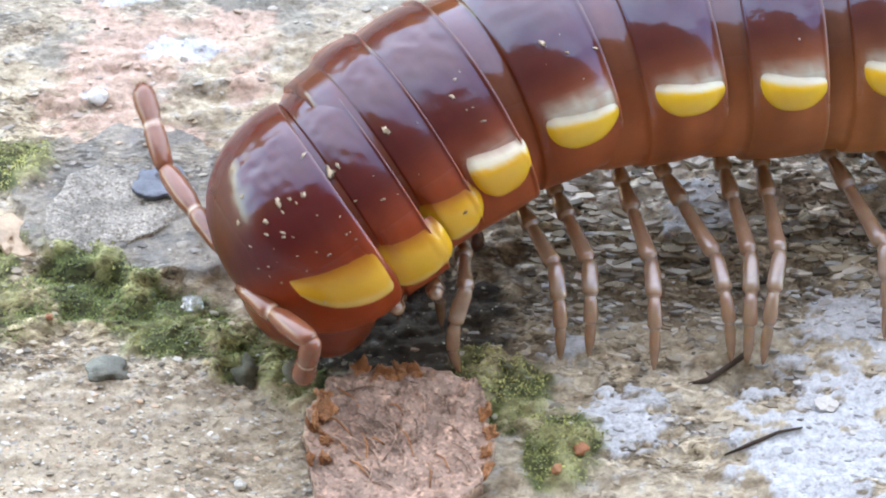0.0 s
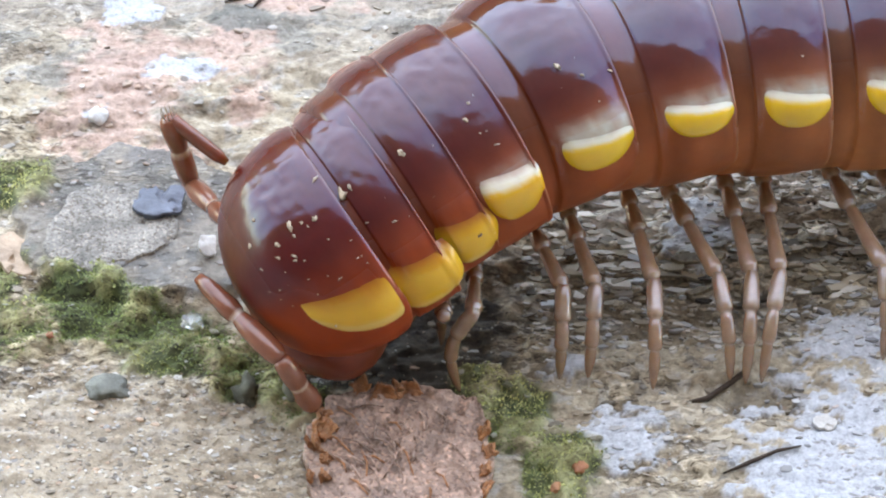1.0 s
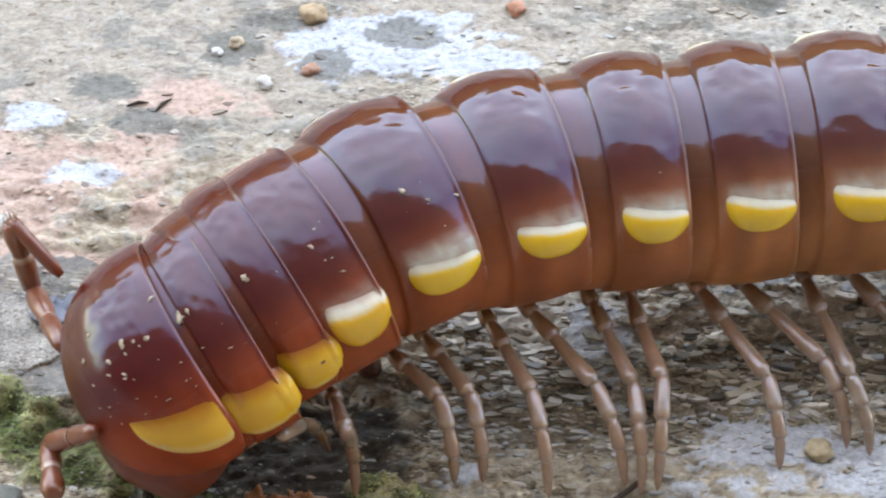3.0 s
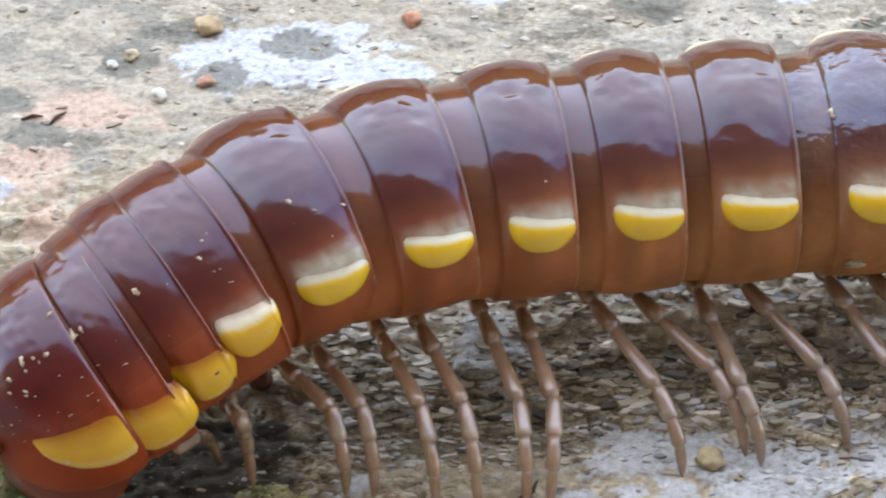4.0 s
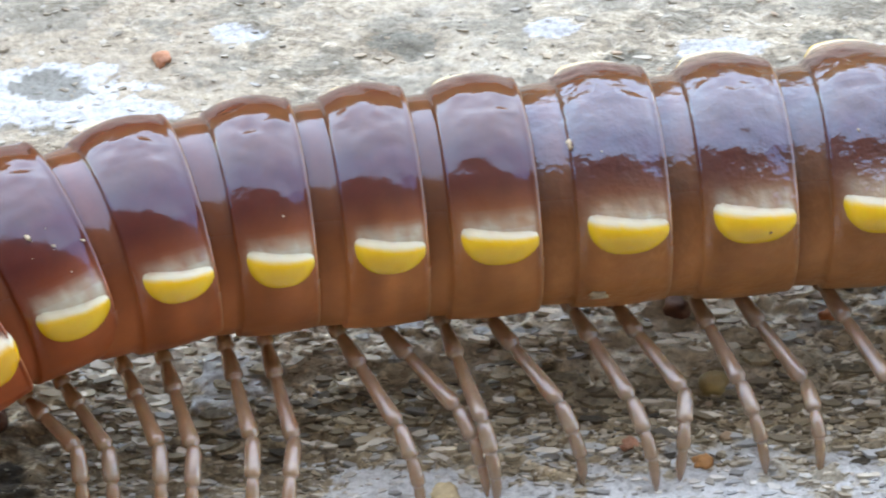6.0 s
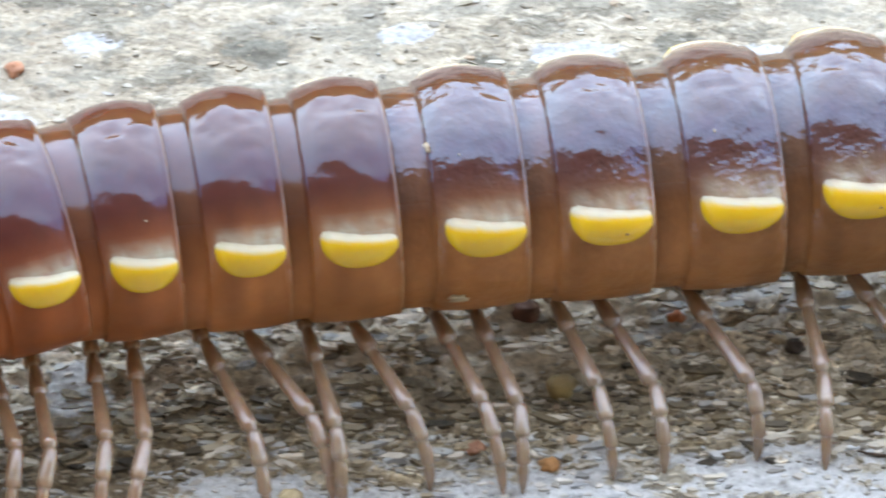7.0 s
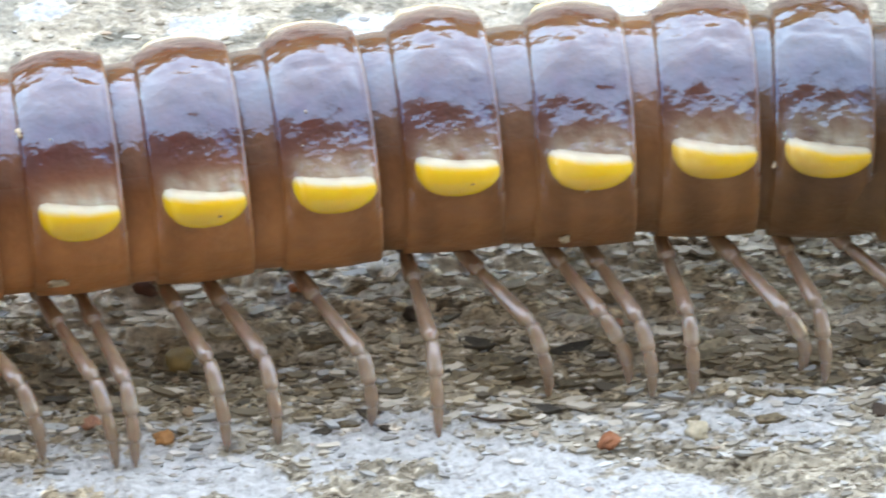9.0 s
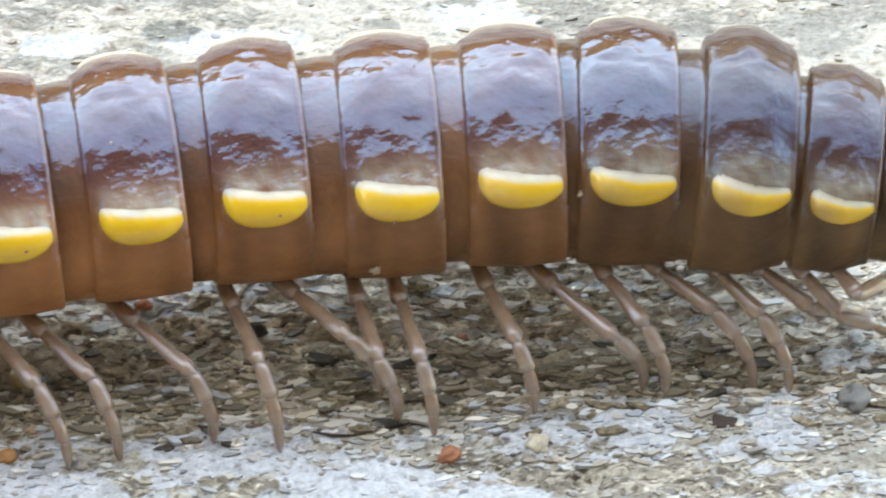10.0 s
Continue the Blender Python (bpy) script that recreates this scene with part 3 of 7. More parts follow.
def keel_mesh(i, side):
    """Yellow lobe of the keel: a half disc with a pale upper ledge, bulging from the flank."""
    lo, hi, top, drop, bulge = (-0.35, 0.31, 1.09, 0.31, 0.075)
    if i == 0:
        lo, hi, top, drop, bulge = (-0.62, 0.385, 1.05, 0.52, 0.05)
    elif i == 1:
        lo, hi, top, drop, bulge = (-0.6, 0.52, 1.19, 0.46, 0.14)
    elif i == 2:
        lo, hi, top, drop, bulge = (-0.5, 0.45, 1.22, 0.40, 0.15)
    elif i == 3:
        lo, hi, top, drop, bulge = (-0.32, 0.36, 1.06, 0.37, 0.13)
    elif i == 4:
        top, drop = 1.14, 0.24
    else:
        drop = (0.20, 0.23, 0.22, 0.23, 0.25, 0.24)[min(i - 5, 5)]
        top = 1.09 + 0.025 * min(1, max(0, i - 6) / 5)
    if i < 4 and side < 0:
        top, drop = top + 0.45, drop * 0.6
    top -= 0.36 * SAG[i]
    nu, nv = 20, 18
    verts, faces, tint = [], [], []
    mid, half = (lo + hi) / 2, (hi - lo) / 2
    tone = np.array((0.672, 0.416, 0.024)) if i > 3 else np.array((0.624, 0.344, 0.02))
    rise = 0.10
    for v in range(nv + 1):
        f = v / nv
        if f < 0.35:
            wide = 0.86 + 0.14 * math.sin(f / 0.35 * math.pi / 2)
        else:
            wide = math.sqrt(max(0, 1 - ((f - 0.35) / 0.65) ** (5.0 if i == 1 else 2.4)))
        for a in range(nu + 1):
            g = a / nu * 2 - 1
            u = mid + half * g * (1.0 if i == 0 else max(wide, 0.02))
            reach = 1.0
            if i == 0:
                reach = math.sqrt(max(0.02, 1 - (max(0.0, 0.8 - g) / 1.82) ** 2)) * (1 - 0.25 * smooth(0.86, 1.0, g))
            phi = top - rise + 0.05 * g * (1 - f) - 0.02 * g * g * (1 - f) + (drop + rise) * f * reach
            e = max(0, 1 - abs(g) ** 6) ** 0.7 * (float(smooth(0, 0.42, float(f))) if f < 0.42 else math.sqrt(max(0, 1 - ((f - 0.42) / 0.58) ** 3)))
            x, y, z = ring_point(i, u, phi, -0.02 + bulge * e)
            verts.append((x, side * y, z))
            w = f + 0.035 * noise.noise(Vector((g * 2.5, f * 4, i * 2.3))) + 0.02 * noise.noise(Vector((g * 8, f * 9, i)))
            skin = ring_tint(i, u, phi)[:3]
            if i > 2:
                c = skin + (np.array((0.54, 0.495, 0.39)) - skin) * float(smooth(0.02, 0.27, float(w))) * (1 - 0.3 * min(1, max(0, i - 8) / 6)) * (0.75 + 0.25 * float(smooth(0.13, 0.22, float(w))))
                c = c + (tone - c) * float(smooth(0.26, 0.37, float(w)))
            else:
                c = skin + (tone - skin) * float(smooth(0.0, 0.62 if i == 0 else 0.42, float(w)))
                c = c + (np.array((0.64, 0.48, 0.2)) - c) * 0.5 * float(smooth(0.74, 0.86, float(w)))
            thin = 0.55 * min(1, max(0, i - 12) / 4) * float(1 - smooth(-0.8, 0.3, float(g))) * float(smooth(0.3, 0.4, float(w)))
            tint.append(c + (skin * 1.6 + 0.05 - c) * thin)
    for v in range(nv):
        for a in range(nu):
            q = (v * (nu + 1) + a, (v + 1) * (nu + 1) + a, (v + 1) * (nu + 1) + a + 1, v * (nu + 1) + a + 1)
            faces.append(q if side > 0 else q[::-1])
    return mesh_of("keel", verts, faces, YELLOW, tint)


LEGS = [(4, 'a', 1.60, 1.75), (5, 'a', 1.60, 1.63), (5, 'b', 1.75, 1.60), (6, 'a', 1.93, 1.82), (6, 'b', 2.16, 1.80), (7, 'a', 2.16, 1.86), (7, 'b', 2.24, 1.89), (8, 'a', 2.46, 1.61), (8, 'b', 2.41, 1.59), (9, 'a', 2.52, 1.46), (9, 'b', 2.49, 1.48), (10, 'a', 2.47, 1.62), (10, 'b', 2.51, 1.54), (11, 'a', 2.28, 1.61), (11, 'b', 2.39, 1.59), (12, 'a', 2.65, 1.40), (13, 'a', 2.47, 1.68), (13, 'b', 2.59, 1.42), (14, 'a', 2.37, 1.43), (14, 'b', 2.45, 1.43), (15, 'a', 2.32, 1.44), (15, 'b', 2.80, 1.34), (16, 'a', 2.21, 1.42), (16, 'b', 2.26, 1.57), (17, 'a', 1.99, 1.51), (17, 'b', 1.97, 1.90), (18, 'a', 1.73, 1.82), (18, 'b', 1.60, 3.15), (3, 'a', 1.60, 2.15), (2, 'a', 1.60, 2.63)]


def leg_tint(n, sides, a, b, stations=None):
    """Pigment along a limb, with paler joints where it narrows."""
    out = []
    for k in range(n):
        w = k / (n - 1)
        c = np.array(a) * (1 - w) + np.array(b) * w
        if stations and 0 < k < n - 1 and stations[k][1] <= min(stations[k - 1][1], stations[k + 1][1]):
            c = c * 0.35 + np.array((0.58, 0.46, 0.36)) * 0.65
        out += [tuple(c)] * sides
    return out


def bumpy_limb(length, stations, sides=12, bow=0.0):
    """Jointed limb along +x: (place 0 to 1, radius) stations."""
    pts = [(length * s, 0, bow * length * math.sin(math.pi * max(0, s))) for s, _ in stations]
    return tube(pts, [r for _, r in stations], sides)


THIGH = [(0, 0.12), (0.04, 0.145), (0.10, 0.16), (0.145, 0.155), (0.165, 0.108), (0.185, 0.115), (0.24, 0.14), (0.34, 0.162), (0.405, 0.168), (0.425, 0.15), (0.44, 0.105), (0.46, 0.108), (0.52, 0.122), (0.66, 0.13), (0.80, 0.145), (0.91, 0.16), (0.945, 0.15), (0.965, 0.102), (1.02, 0.10)]
SHIN = [(-0.05, 0.08), (-0.02, 0.115), (0.03, 0.138), (0.12, 0.148), (0.24, 0.148), (0.29, 0.152), (0.31, 0.13), (0.325, 0.094), (0.345, 0.105), (0.40, 0.122), (0.50, 0.125), (0.585, 0.132), (0.605, 0.115), (0.62, 0.082), (0.64, 0.09), (0.70, 0.10), (0.80, 0.092), (0.91, 0.064), (0.97, 0.035), (1.0, 0.008)]


def limb(name, tip_name, base_length, tip_length, base_stations, tip_stations, a, b, parent, label, m=None, bow=0.0, skin=LEG):
    v, f = bumpy_limb(base_length, base_stations)
    base = part(name, mesh_of(name, v, f, skin, leg_tint(len(base_stations), 12, a, b, base_stations)), parent, label, m)
    v, f = bumpy_limb(tip_length, tip_stations, 12, bow)
    tip = part(tip_name, mesh_of(tip_name, v, f, skin, leg_tint(len(tip_stations), 12, b, tuple(c * k for c, k in zip(b, (0.9, 0.8, 0.68))), tip_stations)), base)
    return base, tip, base_length


millipede = tagged(new("millipede"), "glossy maroon-brown millipede with yellow keel spots, walking on stone", "millipede")
rings, legs, antennae = [], [], []
for i in range(20):
    ring = part("body_ring", ring_mesh(i), millipede, "glossy maroon body ring" if i < 8 else "glossy brown body ring")
    rings.append(ring)
    if i < 18:
        for side in (1, -1):
            part("keel", keel_mesh(i, side), ring, "waxy yellow keel lobe")

AMBER, TAN = (0.33, 0.168, 0.085), (0.43, 0.315, 0.235)
for ring_no, which, upper, lower in LEGS:
    warm = 1 - smooth(6, 10, float(ring_no))
    thigh_hue = tuple(c + warm * k for c, k in zip(AMBER, (0.09, 0.03, 0.0)))
    shin_hue = tuple(c + warm * k for c, k in zip(TAN, (0.05, 0.0, -0.02)))
    legs.append(limb("leg", "leg_tip", upper, lower, THIGH, SHIN, thigh_hue, shin_hue, millipede, "translucent amber jointed leg", bow=0.15))


def far_leg(i, x):
    """Leg of the flank turned away, bent once and fixed to its ring."""
    r = RADIUS[i]
    z0 = -0.82 * r
    pts = [(x, 0.43 * r, z0), (x + 0.1, 0.75 * r, z0 - 0.1), (x + 0.25, 1.35 * r, z0 - 0.15), (x + 0.3, 1.45 * r, z0 - 0.25), (x + 0.35, 1.6 * r, -2.6), (x + 0.4, 1.7 * r, -3.28)]
    v, f = tube(pts, [0.17, 0.19, 0.17, 0.16, 0.12, 0.02], 8)
    part("far_leg", mesh_of("far_leg", v, f, LEG, leg_tint(6, 8, AMBER, TAN)), rings[i])


for i in range(3, 18):
    far_leg(i, -0.9 * PITCH[i] / 2.2)
    if i > 3:
        far_leg(i, -0.2)

# head: a smooth capsule bent down under the collar, with the mouth at its lower end
HEADTINT = (0.17, 0.035, 0.014)
v, f = lump(1.0, 5, (1.0, 1.32, 1.25), 0.05, 4)
tints = [(*(np.array(HEADTINT) * (1.25 if p[2] < -0.6 else 1.0)), 0.5) for p in v]
head = part("head", mesh_of("head", v, f, CUTICLE, tints), rings[0], "smooth reddish-brown head bent to the ground", at(-0.75, -0.25, -0.95, 0, -30, 0))

DUST = plain("pale_dust", (0.40, 0.31, 0.21), 0.6, 0.3, 8.0, 0.02)
FEELER = [(-0.3, 0.1), (-0.15, 0.15), (0.05, 0.17), (0.18, 0.19), (0.28, 0.17), (0.32, 0.13), (0.36, 0.15), (0.52, 0.195), (0.72, 0.205), (0.88, 0.19), (0.96, 0.16), (1.0, 0.12)]
FEELTIP = [(-0.02, 0.12), (0.06, 0.17), (0.3, 0.195), (0.45, 0.19), (0.52, 0.16), (0.56, 0.165), (0.75, 0.21), (0.88, 0.205), (0.96, 0.17), (1.0, 0.09)]
for l1, l2 in ((1.7, 1.6), (1.6, 1.3)):
    antennae.append(limb("antenna", "antenna_tip", l1, l2, FEELER, FEELTIP, (0.165, 0.048, 0.022), (0.20, 0.07, 0.04), millipede, "reddish-brown jointed antenna", skin=FEEL))

v, f = bumpy_limb(1.25, [(0, 0.1), (0.1, 0.125), (0.5, 0.13), (0.85, 0.12), (1.0, 0.07)])
feeler_club = part("antenna_club", mesh_of("antenna_club", v, f, FEEL, leg_tint(5, 12, (0.17, 0.05, 0.028), (0.15, 0.042, 0.022))), antennae[0][0])
L = 1.6
for k in range(9):
    a = k * 0.7
    v, f = tube([(L * 0.97, 0.09 * math.cos(a), 0.09 * math.sin(a)), (L + 0.1, 0.12 * math.cos(a), 0.12 * math.sin(a)), (L + 0.2, 0.10 * math.cos(a), 0.10 * math.sin(a))], [0.014, 0.01, 0.003], 5)
    part("bristle", mesh_of("bristle", v, f, DUST), antennae[0][1], "pale bristle")
PORE = plain("pore_stain", (0.10, 0.045, 0.012), 0.6, 0.3, 6.0, 0.01)
for i in (2, 10, 12):
    x, y, z = ring_point(i, 0.08, 1.33 if i == 2 else 1.24 - 0.36 * SAG[i], 0.12 if i == 2 else 0.052)
    v, f = lump(0.045 if i == 2 else 0.028, i, (1.0, 0.8, 0.5), 0.5, 2)
    part("pore", mesh_of("pore", v, f, PORE), rings[i], "tiny dark pore on the yellow lobe", at(x, y, z, 70, 0, 0))
SPECKS = [(2, -0.26, 0.45, 0.035), (3, 0.05, 0.39, 0.040), (3, -0.07, 0.49, 0.030), (3, -0.02, 0.64, 0.025), (3, 0.05, 0.65, 0.025), (0, 0.32, 0.16, 0.045), (1, -0.41, 0.36, 0.045), (1, -0.28, 0.37, 0.030), (0, -0.40, 0.42, 0.030), (0, -0.18, 0.35, 0.030), (0, 0.09, 0.43, 0.030), (0, -0.71, 0.48, 0.025), (0, -0.48, 0.08, 0.025), (0, -0.34, 0.61, 0.020), (0, -0.67, 0.22, 0.020), (0, -0.15, 0.86, 0.025), (0, -0.02, 0.45, 0.020), (4, 0.04, 0.62, 0.035), (4, -0.11, 0.48, 0.030), (4, 0.27, 0.67, 0.030), (1, -0.02, 0.79, 0.030), (0, -0.39, 1.28, 0.020), (0, -0.03, 1.21, 0.015), (0, -0.48, 0.51, 0.025), (0, -0.78, 0.71, 0.020), (3, 0.07, 0.78, 0.020), (1, -0.37, 0.68, 0.020), (6, 0.05, 0.76, 0.035), (9, -0.25, 1.80, 0.055), (9, -0.39, 0.38, 0.045), (12, -0.01, 0.76, 0.030), (13, -0.20, 1.87, 0.055), (9, -0.17, 0.49, 0.020), (11, -0.23, 0.73, 0.020), (13, -0.23, 1.86, 0.055), (15, -0.40, 1.24, 0.030), (11, -0.17, 0.46, 0.020), (13, -0.05, 1.24, 0.020)]
rng = random.Random(12)
for k in range(30):
    ring_no = rng.choice((0, 0, 0, 0, 1, 2, 3, 4))
    SPECKS.append((ring_no, rng.uniform(-0.75, 0.3) if ring_no == 0 else rng.uniform(-0.3, 0.25), rng.uniform(0.3, 0.95), rng.choice((0.008, 0.01, 0.012, 0.016))))
for i, u, phi, r in SPECKS:
    x, y, z = ring_point(i, u, phi, 0.0)
    v, f = lump(r * (1.2 + 0.5 * math.sin(u * 91)), u * 9 + phi, (1.5 + 0.6 * math.sin(phi * 57), 0.9, 0.6), 1.2, 2)
    part("dust_speck", mesh_of("dust_speck", v, f, DUST), rings[i], "pale crumb stuck to the cuticle", at(x, y, z, -math.degrees(phi) * -1, 0, phi * 200))


# ---- things on the ground ----
def stone(name, x, y, r, colour, label, stretch=(1, 0.9, 0.65), rough=0.5, sink=0.5, gloss=0.6, lift=0.0, surface=None):
    m = surface or plain(name + "_surface", tuple(0.76 * c for c in colour), gloss, 0.3, 4.0, 0.14 if gloss > 0.8 else 0.03)
    v, f = lump(0.92 * r, x * 1.7 + y, stretch, rough, 3)
    z = ground_height(x, y)
    ob = new(name, mesh_of(name, v, f, m))
    ob.matrix_basis = at(x, y, z + r * stretch[2] * (1 - sink) + lift, 0, 0, x * 77)
    pebble = name.endswith("pebble")
    return tagged(ob, label, "pebble" if pebble else name.replace("_", " "), group="pebbles strewn on the stone" if pebble else "")


ORANGE, RUST, CREAM = (0.55, 0.26, 0.10), (0.42, 0.16, 0.08), (0.62, 0.50, 0.32)
for name, x, y, r, c, label in (
        ("orange_pebble", 11.47, -2.5, 0.19, ORANGE, "small rough orange pebble on pale stone"),
        ("orange_pebble", 10.2, -2.15, 0.17, (0.5, 0.24, 0.16), "tiny brick-red pebble on the stone"),
        ("rust_pebble", 19.1, -3.0, 0.2, RUST, "round rust-brown pebble on pale stone"),
        ("orange_pebble", 13.83, 0.95, 0.17, (0.50, 0.16, 0.06), "tiny orange-red chip beside the legs"),
        ("yellow_pebble", 7.05, -3.3, 0.26, CREAM, "smooth cream-yellow pebble on stone"),
        ("orange_pebble", 1.67, 7.8, 0.2, (0.5, 0.22, 0.13), "small salmon-red pebble on sandy stone"),
        ("tan_pebble", -2.13, 7.5, 0.28, (0.50, 0.36, 0.22), "rounded tan pebble on pale lichen"),
        ("white_pebble", 15.49, -0.45, 0.16, (0.62, 0.58, 0.48), "tiny off-white pebble under the legs"),
        ("dark_pebble", 15.85, 0.0, 0.2, (0.035, 0.02, 0.015), "small black-brown grain under the legs"),
        ("white_pebble", -3.0, 5.6, 0.17, (0.66, 0.64, 0.60), "tiny white pebble on sandy stone"),
        ("cream_pebble", 20.63, -2.8, 0.24, (0.62, 0.55, 0.42), "flat cream pebble on pale lichen"),
        ("seed_pebble", 11.16, 1.06, 0.28, (0.12, 0.035, 0.015), "dark red-brown seed husk under the body"),
        ("white_pebble", 15.8, 0.5, 0.15, (0.62, 0.60, 0.56), "small chalky white pebble under the legs"),
        ("white_pebble", 15.22, 1.45, 0.2, (0.70, 0.70, 0.70), "bright white chip against the belly"),
        ("tan_pebble", 19.45, 0.03, 0.13, (0.48, 0.22, 0.14), "tiny pinkish-tan crumb under the legs"),
        ("white_pebble", 19.85, -0.24, 0.12, (0.66, 0.62, 0.56), "tiny pale grain beside a tan crumb"),
        ("tan_pebble", 15.64, 0.41, 0.17, (0.55, 0.44, 0.30), "small sand-coloured chip under the legs"),
        ("grey_pebble", 26.2, -2.06, 0.3, (0.24, 0.235, 0.23), "flat grey lens-shaped pebble on pale stone"),
        ("white_pebble", 25.05, -1.72, 0.14, (0.66, 0.65, 0.64), "tiny white pebble on grey stone"),
        ("white_pebble", 26.43, -0.56, 0.18, (0.64, 0.64, 0.66), "translucent white pebble near the tail"),
        ("white_pebble", 22.87, 1.27, 0.15, (0.70, 0.69, 0.66), "glinting white chip under the tail"),
        ("tan_pebble", 8.4, -0.86, 0.16, (0.50, 0.40, 0.26), "small tan crumb on dark stone"),
        ("cream_pebble", -3.23, 8.84, 0.32, (0.62, 0.56, 0.46), "rounded cream pebble at the far edge"),
        ("tan_pebble", -3.59, 6.67, 0.16, (0.50, 0.40, 0.28), "small tan pebble beside pale lichen"),
        ("orange_pebble", -2.15, 6.0, 0.17, (0.50, 0.27, 0.18), "small pinkish pebble below pale lichen"),
        ("orange_pebble", 3.28, -2.07, 0.09, (0.55, 0.24, 0.07), "tiny orange crumb on darkened ground"),
        ("white_pebble", -3.92, 6.47, 0.12, (0.68, 0.68, 0.66), "tiny white chip on sandy stone"),
        ("white_pebble", -7.58, 1.72, 0.2, (0.70, 0.69, 0.67), "bright white chip on pink stone"),
        ("white_pebble", -4.42, -7.17, 0.11, (0.66, 0.64, 0.58), "tiny white grain in the sand"),
        ("rust_pebble", 0.81, -6.91, 0.11, (0.45, 0.20, 0.09), "tiny rust crumb beside bark"),
        ("tan_pebble", 11.9, -1.94, 0.14, (0.48, 0.34, 0.22), "tiny tan crumb beside the legs")):
    stone(name, x, y, r, c, label)


# ---- loose cover of the ground ----
def scatter(count, seed, x0, x1, y0, y1):
    rng = np.random.default_rng(seed)
    x, y = rng.uniform(x0, x1, count), rng.uniform(y0, y1, count)
    z, c, mossy = relief(x, y)
    c = c[..., :3]
    return rng, x, y, z, c, mossy


def chips():
    """Flat mineral chips and sand grains lying on the stone."""
    rng, x, y, z, c, mossy = scatter(20000, 4, -10.5, 28.5, -8.5, 11.5)
    verts, faces, tint = [], [], []
    kinds = [(0.62, 0.60, 0.55), (0.50, 0.44, 0.34), (0.40, 0.30, 0.20), (0.10, 0.08, 0.06), (0.55, 0.36, 0.24), (0.30, 0.29, 0.28)]
    sandy = (x < -2.5) & (y < -4.4)
    extra = rng.uniform(0, 1, (6000, 2)) * (8.0, 4.2) + (-10.5, -8.5)
    ez, ec, em = relief(extra[:, 0], extra[:, 1])
    x, y, z = np.append(x, extra[:, 0]), np.append(y, extra[:, 1]), np.append(z, ez)
    c, mossy, sandy = np.append(c, ec[:, :3], 0), np.append(mossy, em), np.append(sandy, np.ones(6000, bool))
    for k in range(len(x)):
        if mossy[k] > 0.5 and rng.random() < 0.7:
            continue
        if y[k] > 3.0 and rng.random() < 0.55:
            continue
        r = 0.018 + 0.065 * rng.random() ** 6
        if sandy[k]:
            r *= 0.7
        n = 5 + int(rng.integers(0, 2))
        turn, lean = rng.uniform(0, 6.28), rng.uniform(-0.35, 0.35, 2)
        h = r * rng.uniform(0.15, 0.45)
        base = len(verts)
        long = rng.uniform(0.9, 2.0)
        col = np.array(kinds[int(rng.choice(6, p=[0.24, 0.26, 0.14, 0.16, 0.07, 0.13]))]) * rng.uniform(0.6, 0.87) * (0.8 if sandy[k] else 0.5) + c[k] * (0.3 if sandy[k] else 0.5)
        for level, (grow, up) in enumerate(((1.0, -0.3), (1.0, 0.35), (0.7, 1.0))):
            for s in range(n):
                a = turn + 6.283 * s / n
                q = r * grow * (0.8 + 0.4 * ((s * 7 + k) % 5) / 5)
                dx, dy = q * math.cos(a) * long, q * math.sin(a)
                verts.append((x[k] + dx, y[k] + dy, z[k] + h * up + dx * lean[0] + dy * lean[1]))
                tint.append(col)
        for level in (0, 1):
            for s in range(n):
                t = (s + 1) % n
                faces.append((base + level * n + s, base + level * n + t, base + (level + 1) * n + t, base + (level + 1) * n + s))
        faces.append(tuple(base + 2 * n + s for s in range(n)))
    ob = new("sand_grains", mesh_of("sand_grains", verts, faces, GRIT, tint, smooth=False))
    tagged(ob, "loose sand grains and thin mineral chips on stone", "sand", kind="stuff")


PALE_FLAKE, TAN_FLAKE, OLIVE_FLAKE, DARK_FLAKE, BLUE_FLAKE = ((0.62, 0.58, 0.52), (0.33, 0.28, 0.205), (0.18, 0.145, 0.095), (0.045, 0.037, 0.028), (0.46, 0.50, 0.54))


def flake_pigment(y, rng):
    """Pale and bluish scales lighten the strip behind the walker, tan and brown ones paint shade under it, a mix in
    front.
    """
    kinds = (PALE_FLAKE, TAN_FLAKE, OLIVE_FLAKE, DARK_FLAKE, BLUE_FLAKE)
    # Colour odds carry the body's shade below it and extra light behind.
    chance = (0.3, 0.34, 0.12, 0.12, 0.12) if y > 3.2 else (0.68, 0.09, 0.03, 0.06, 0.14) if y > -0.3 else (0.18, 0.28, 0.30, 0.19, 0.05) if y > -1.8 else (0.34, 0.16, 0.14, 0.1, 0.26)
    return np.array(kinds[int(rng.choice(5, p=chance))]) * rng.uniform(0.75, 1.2)


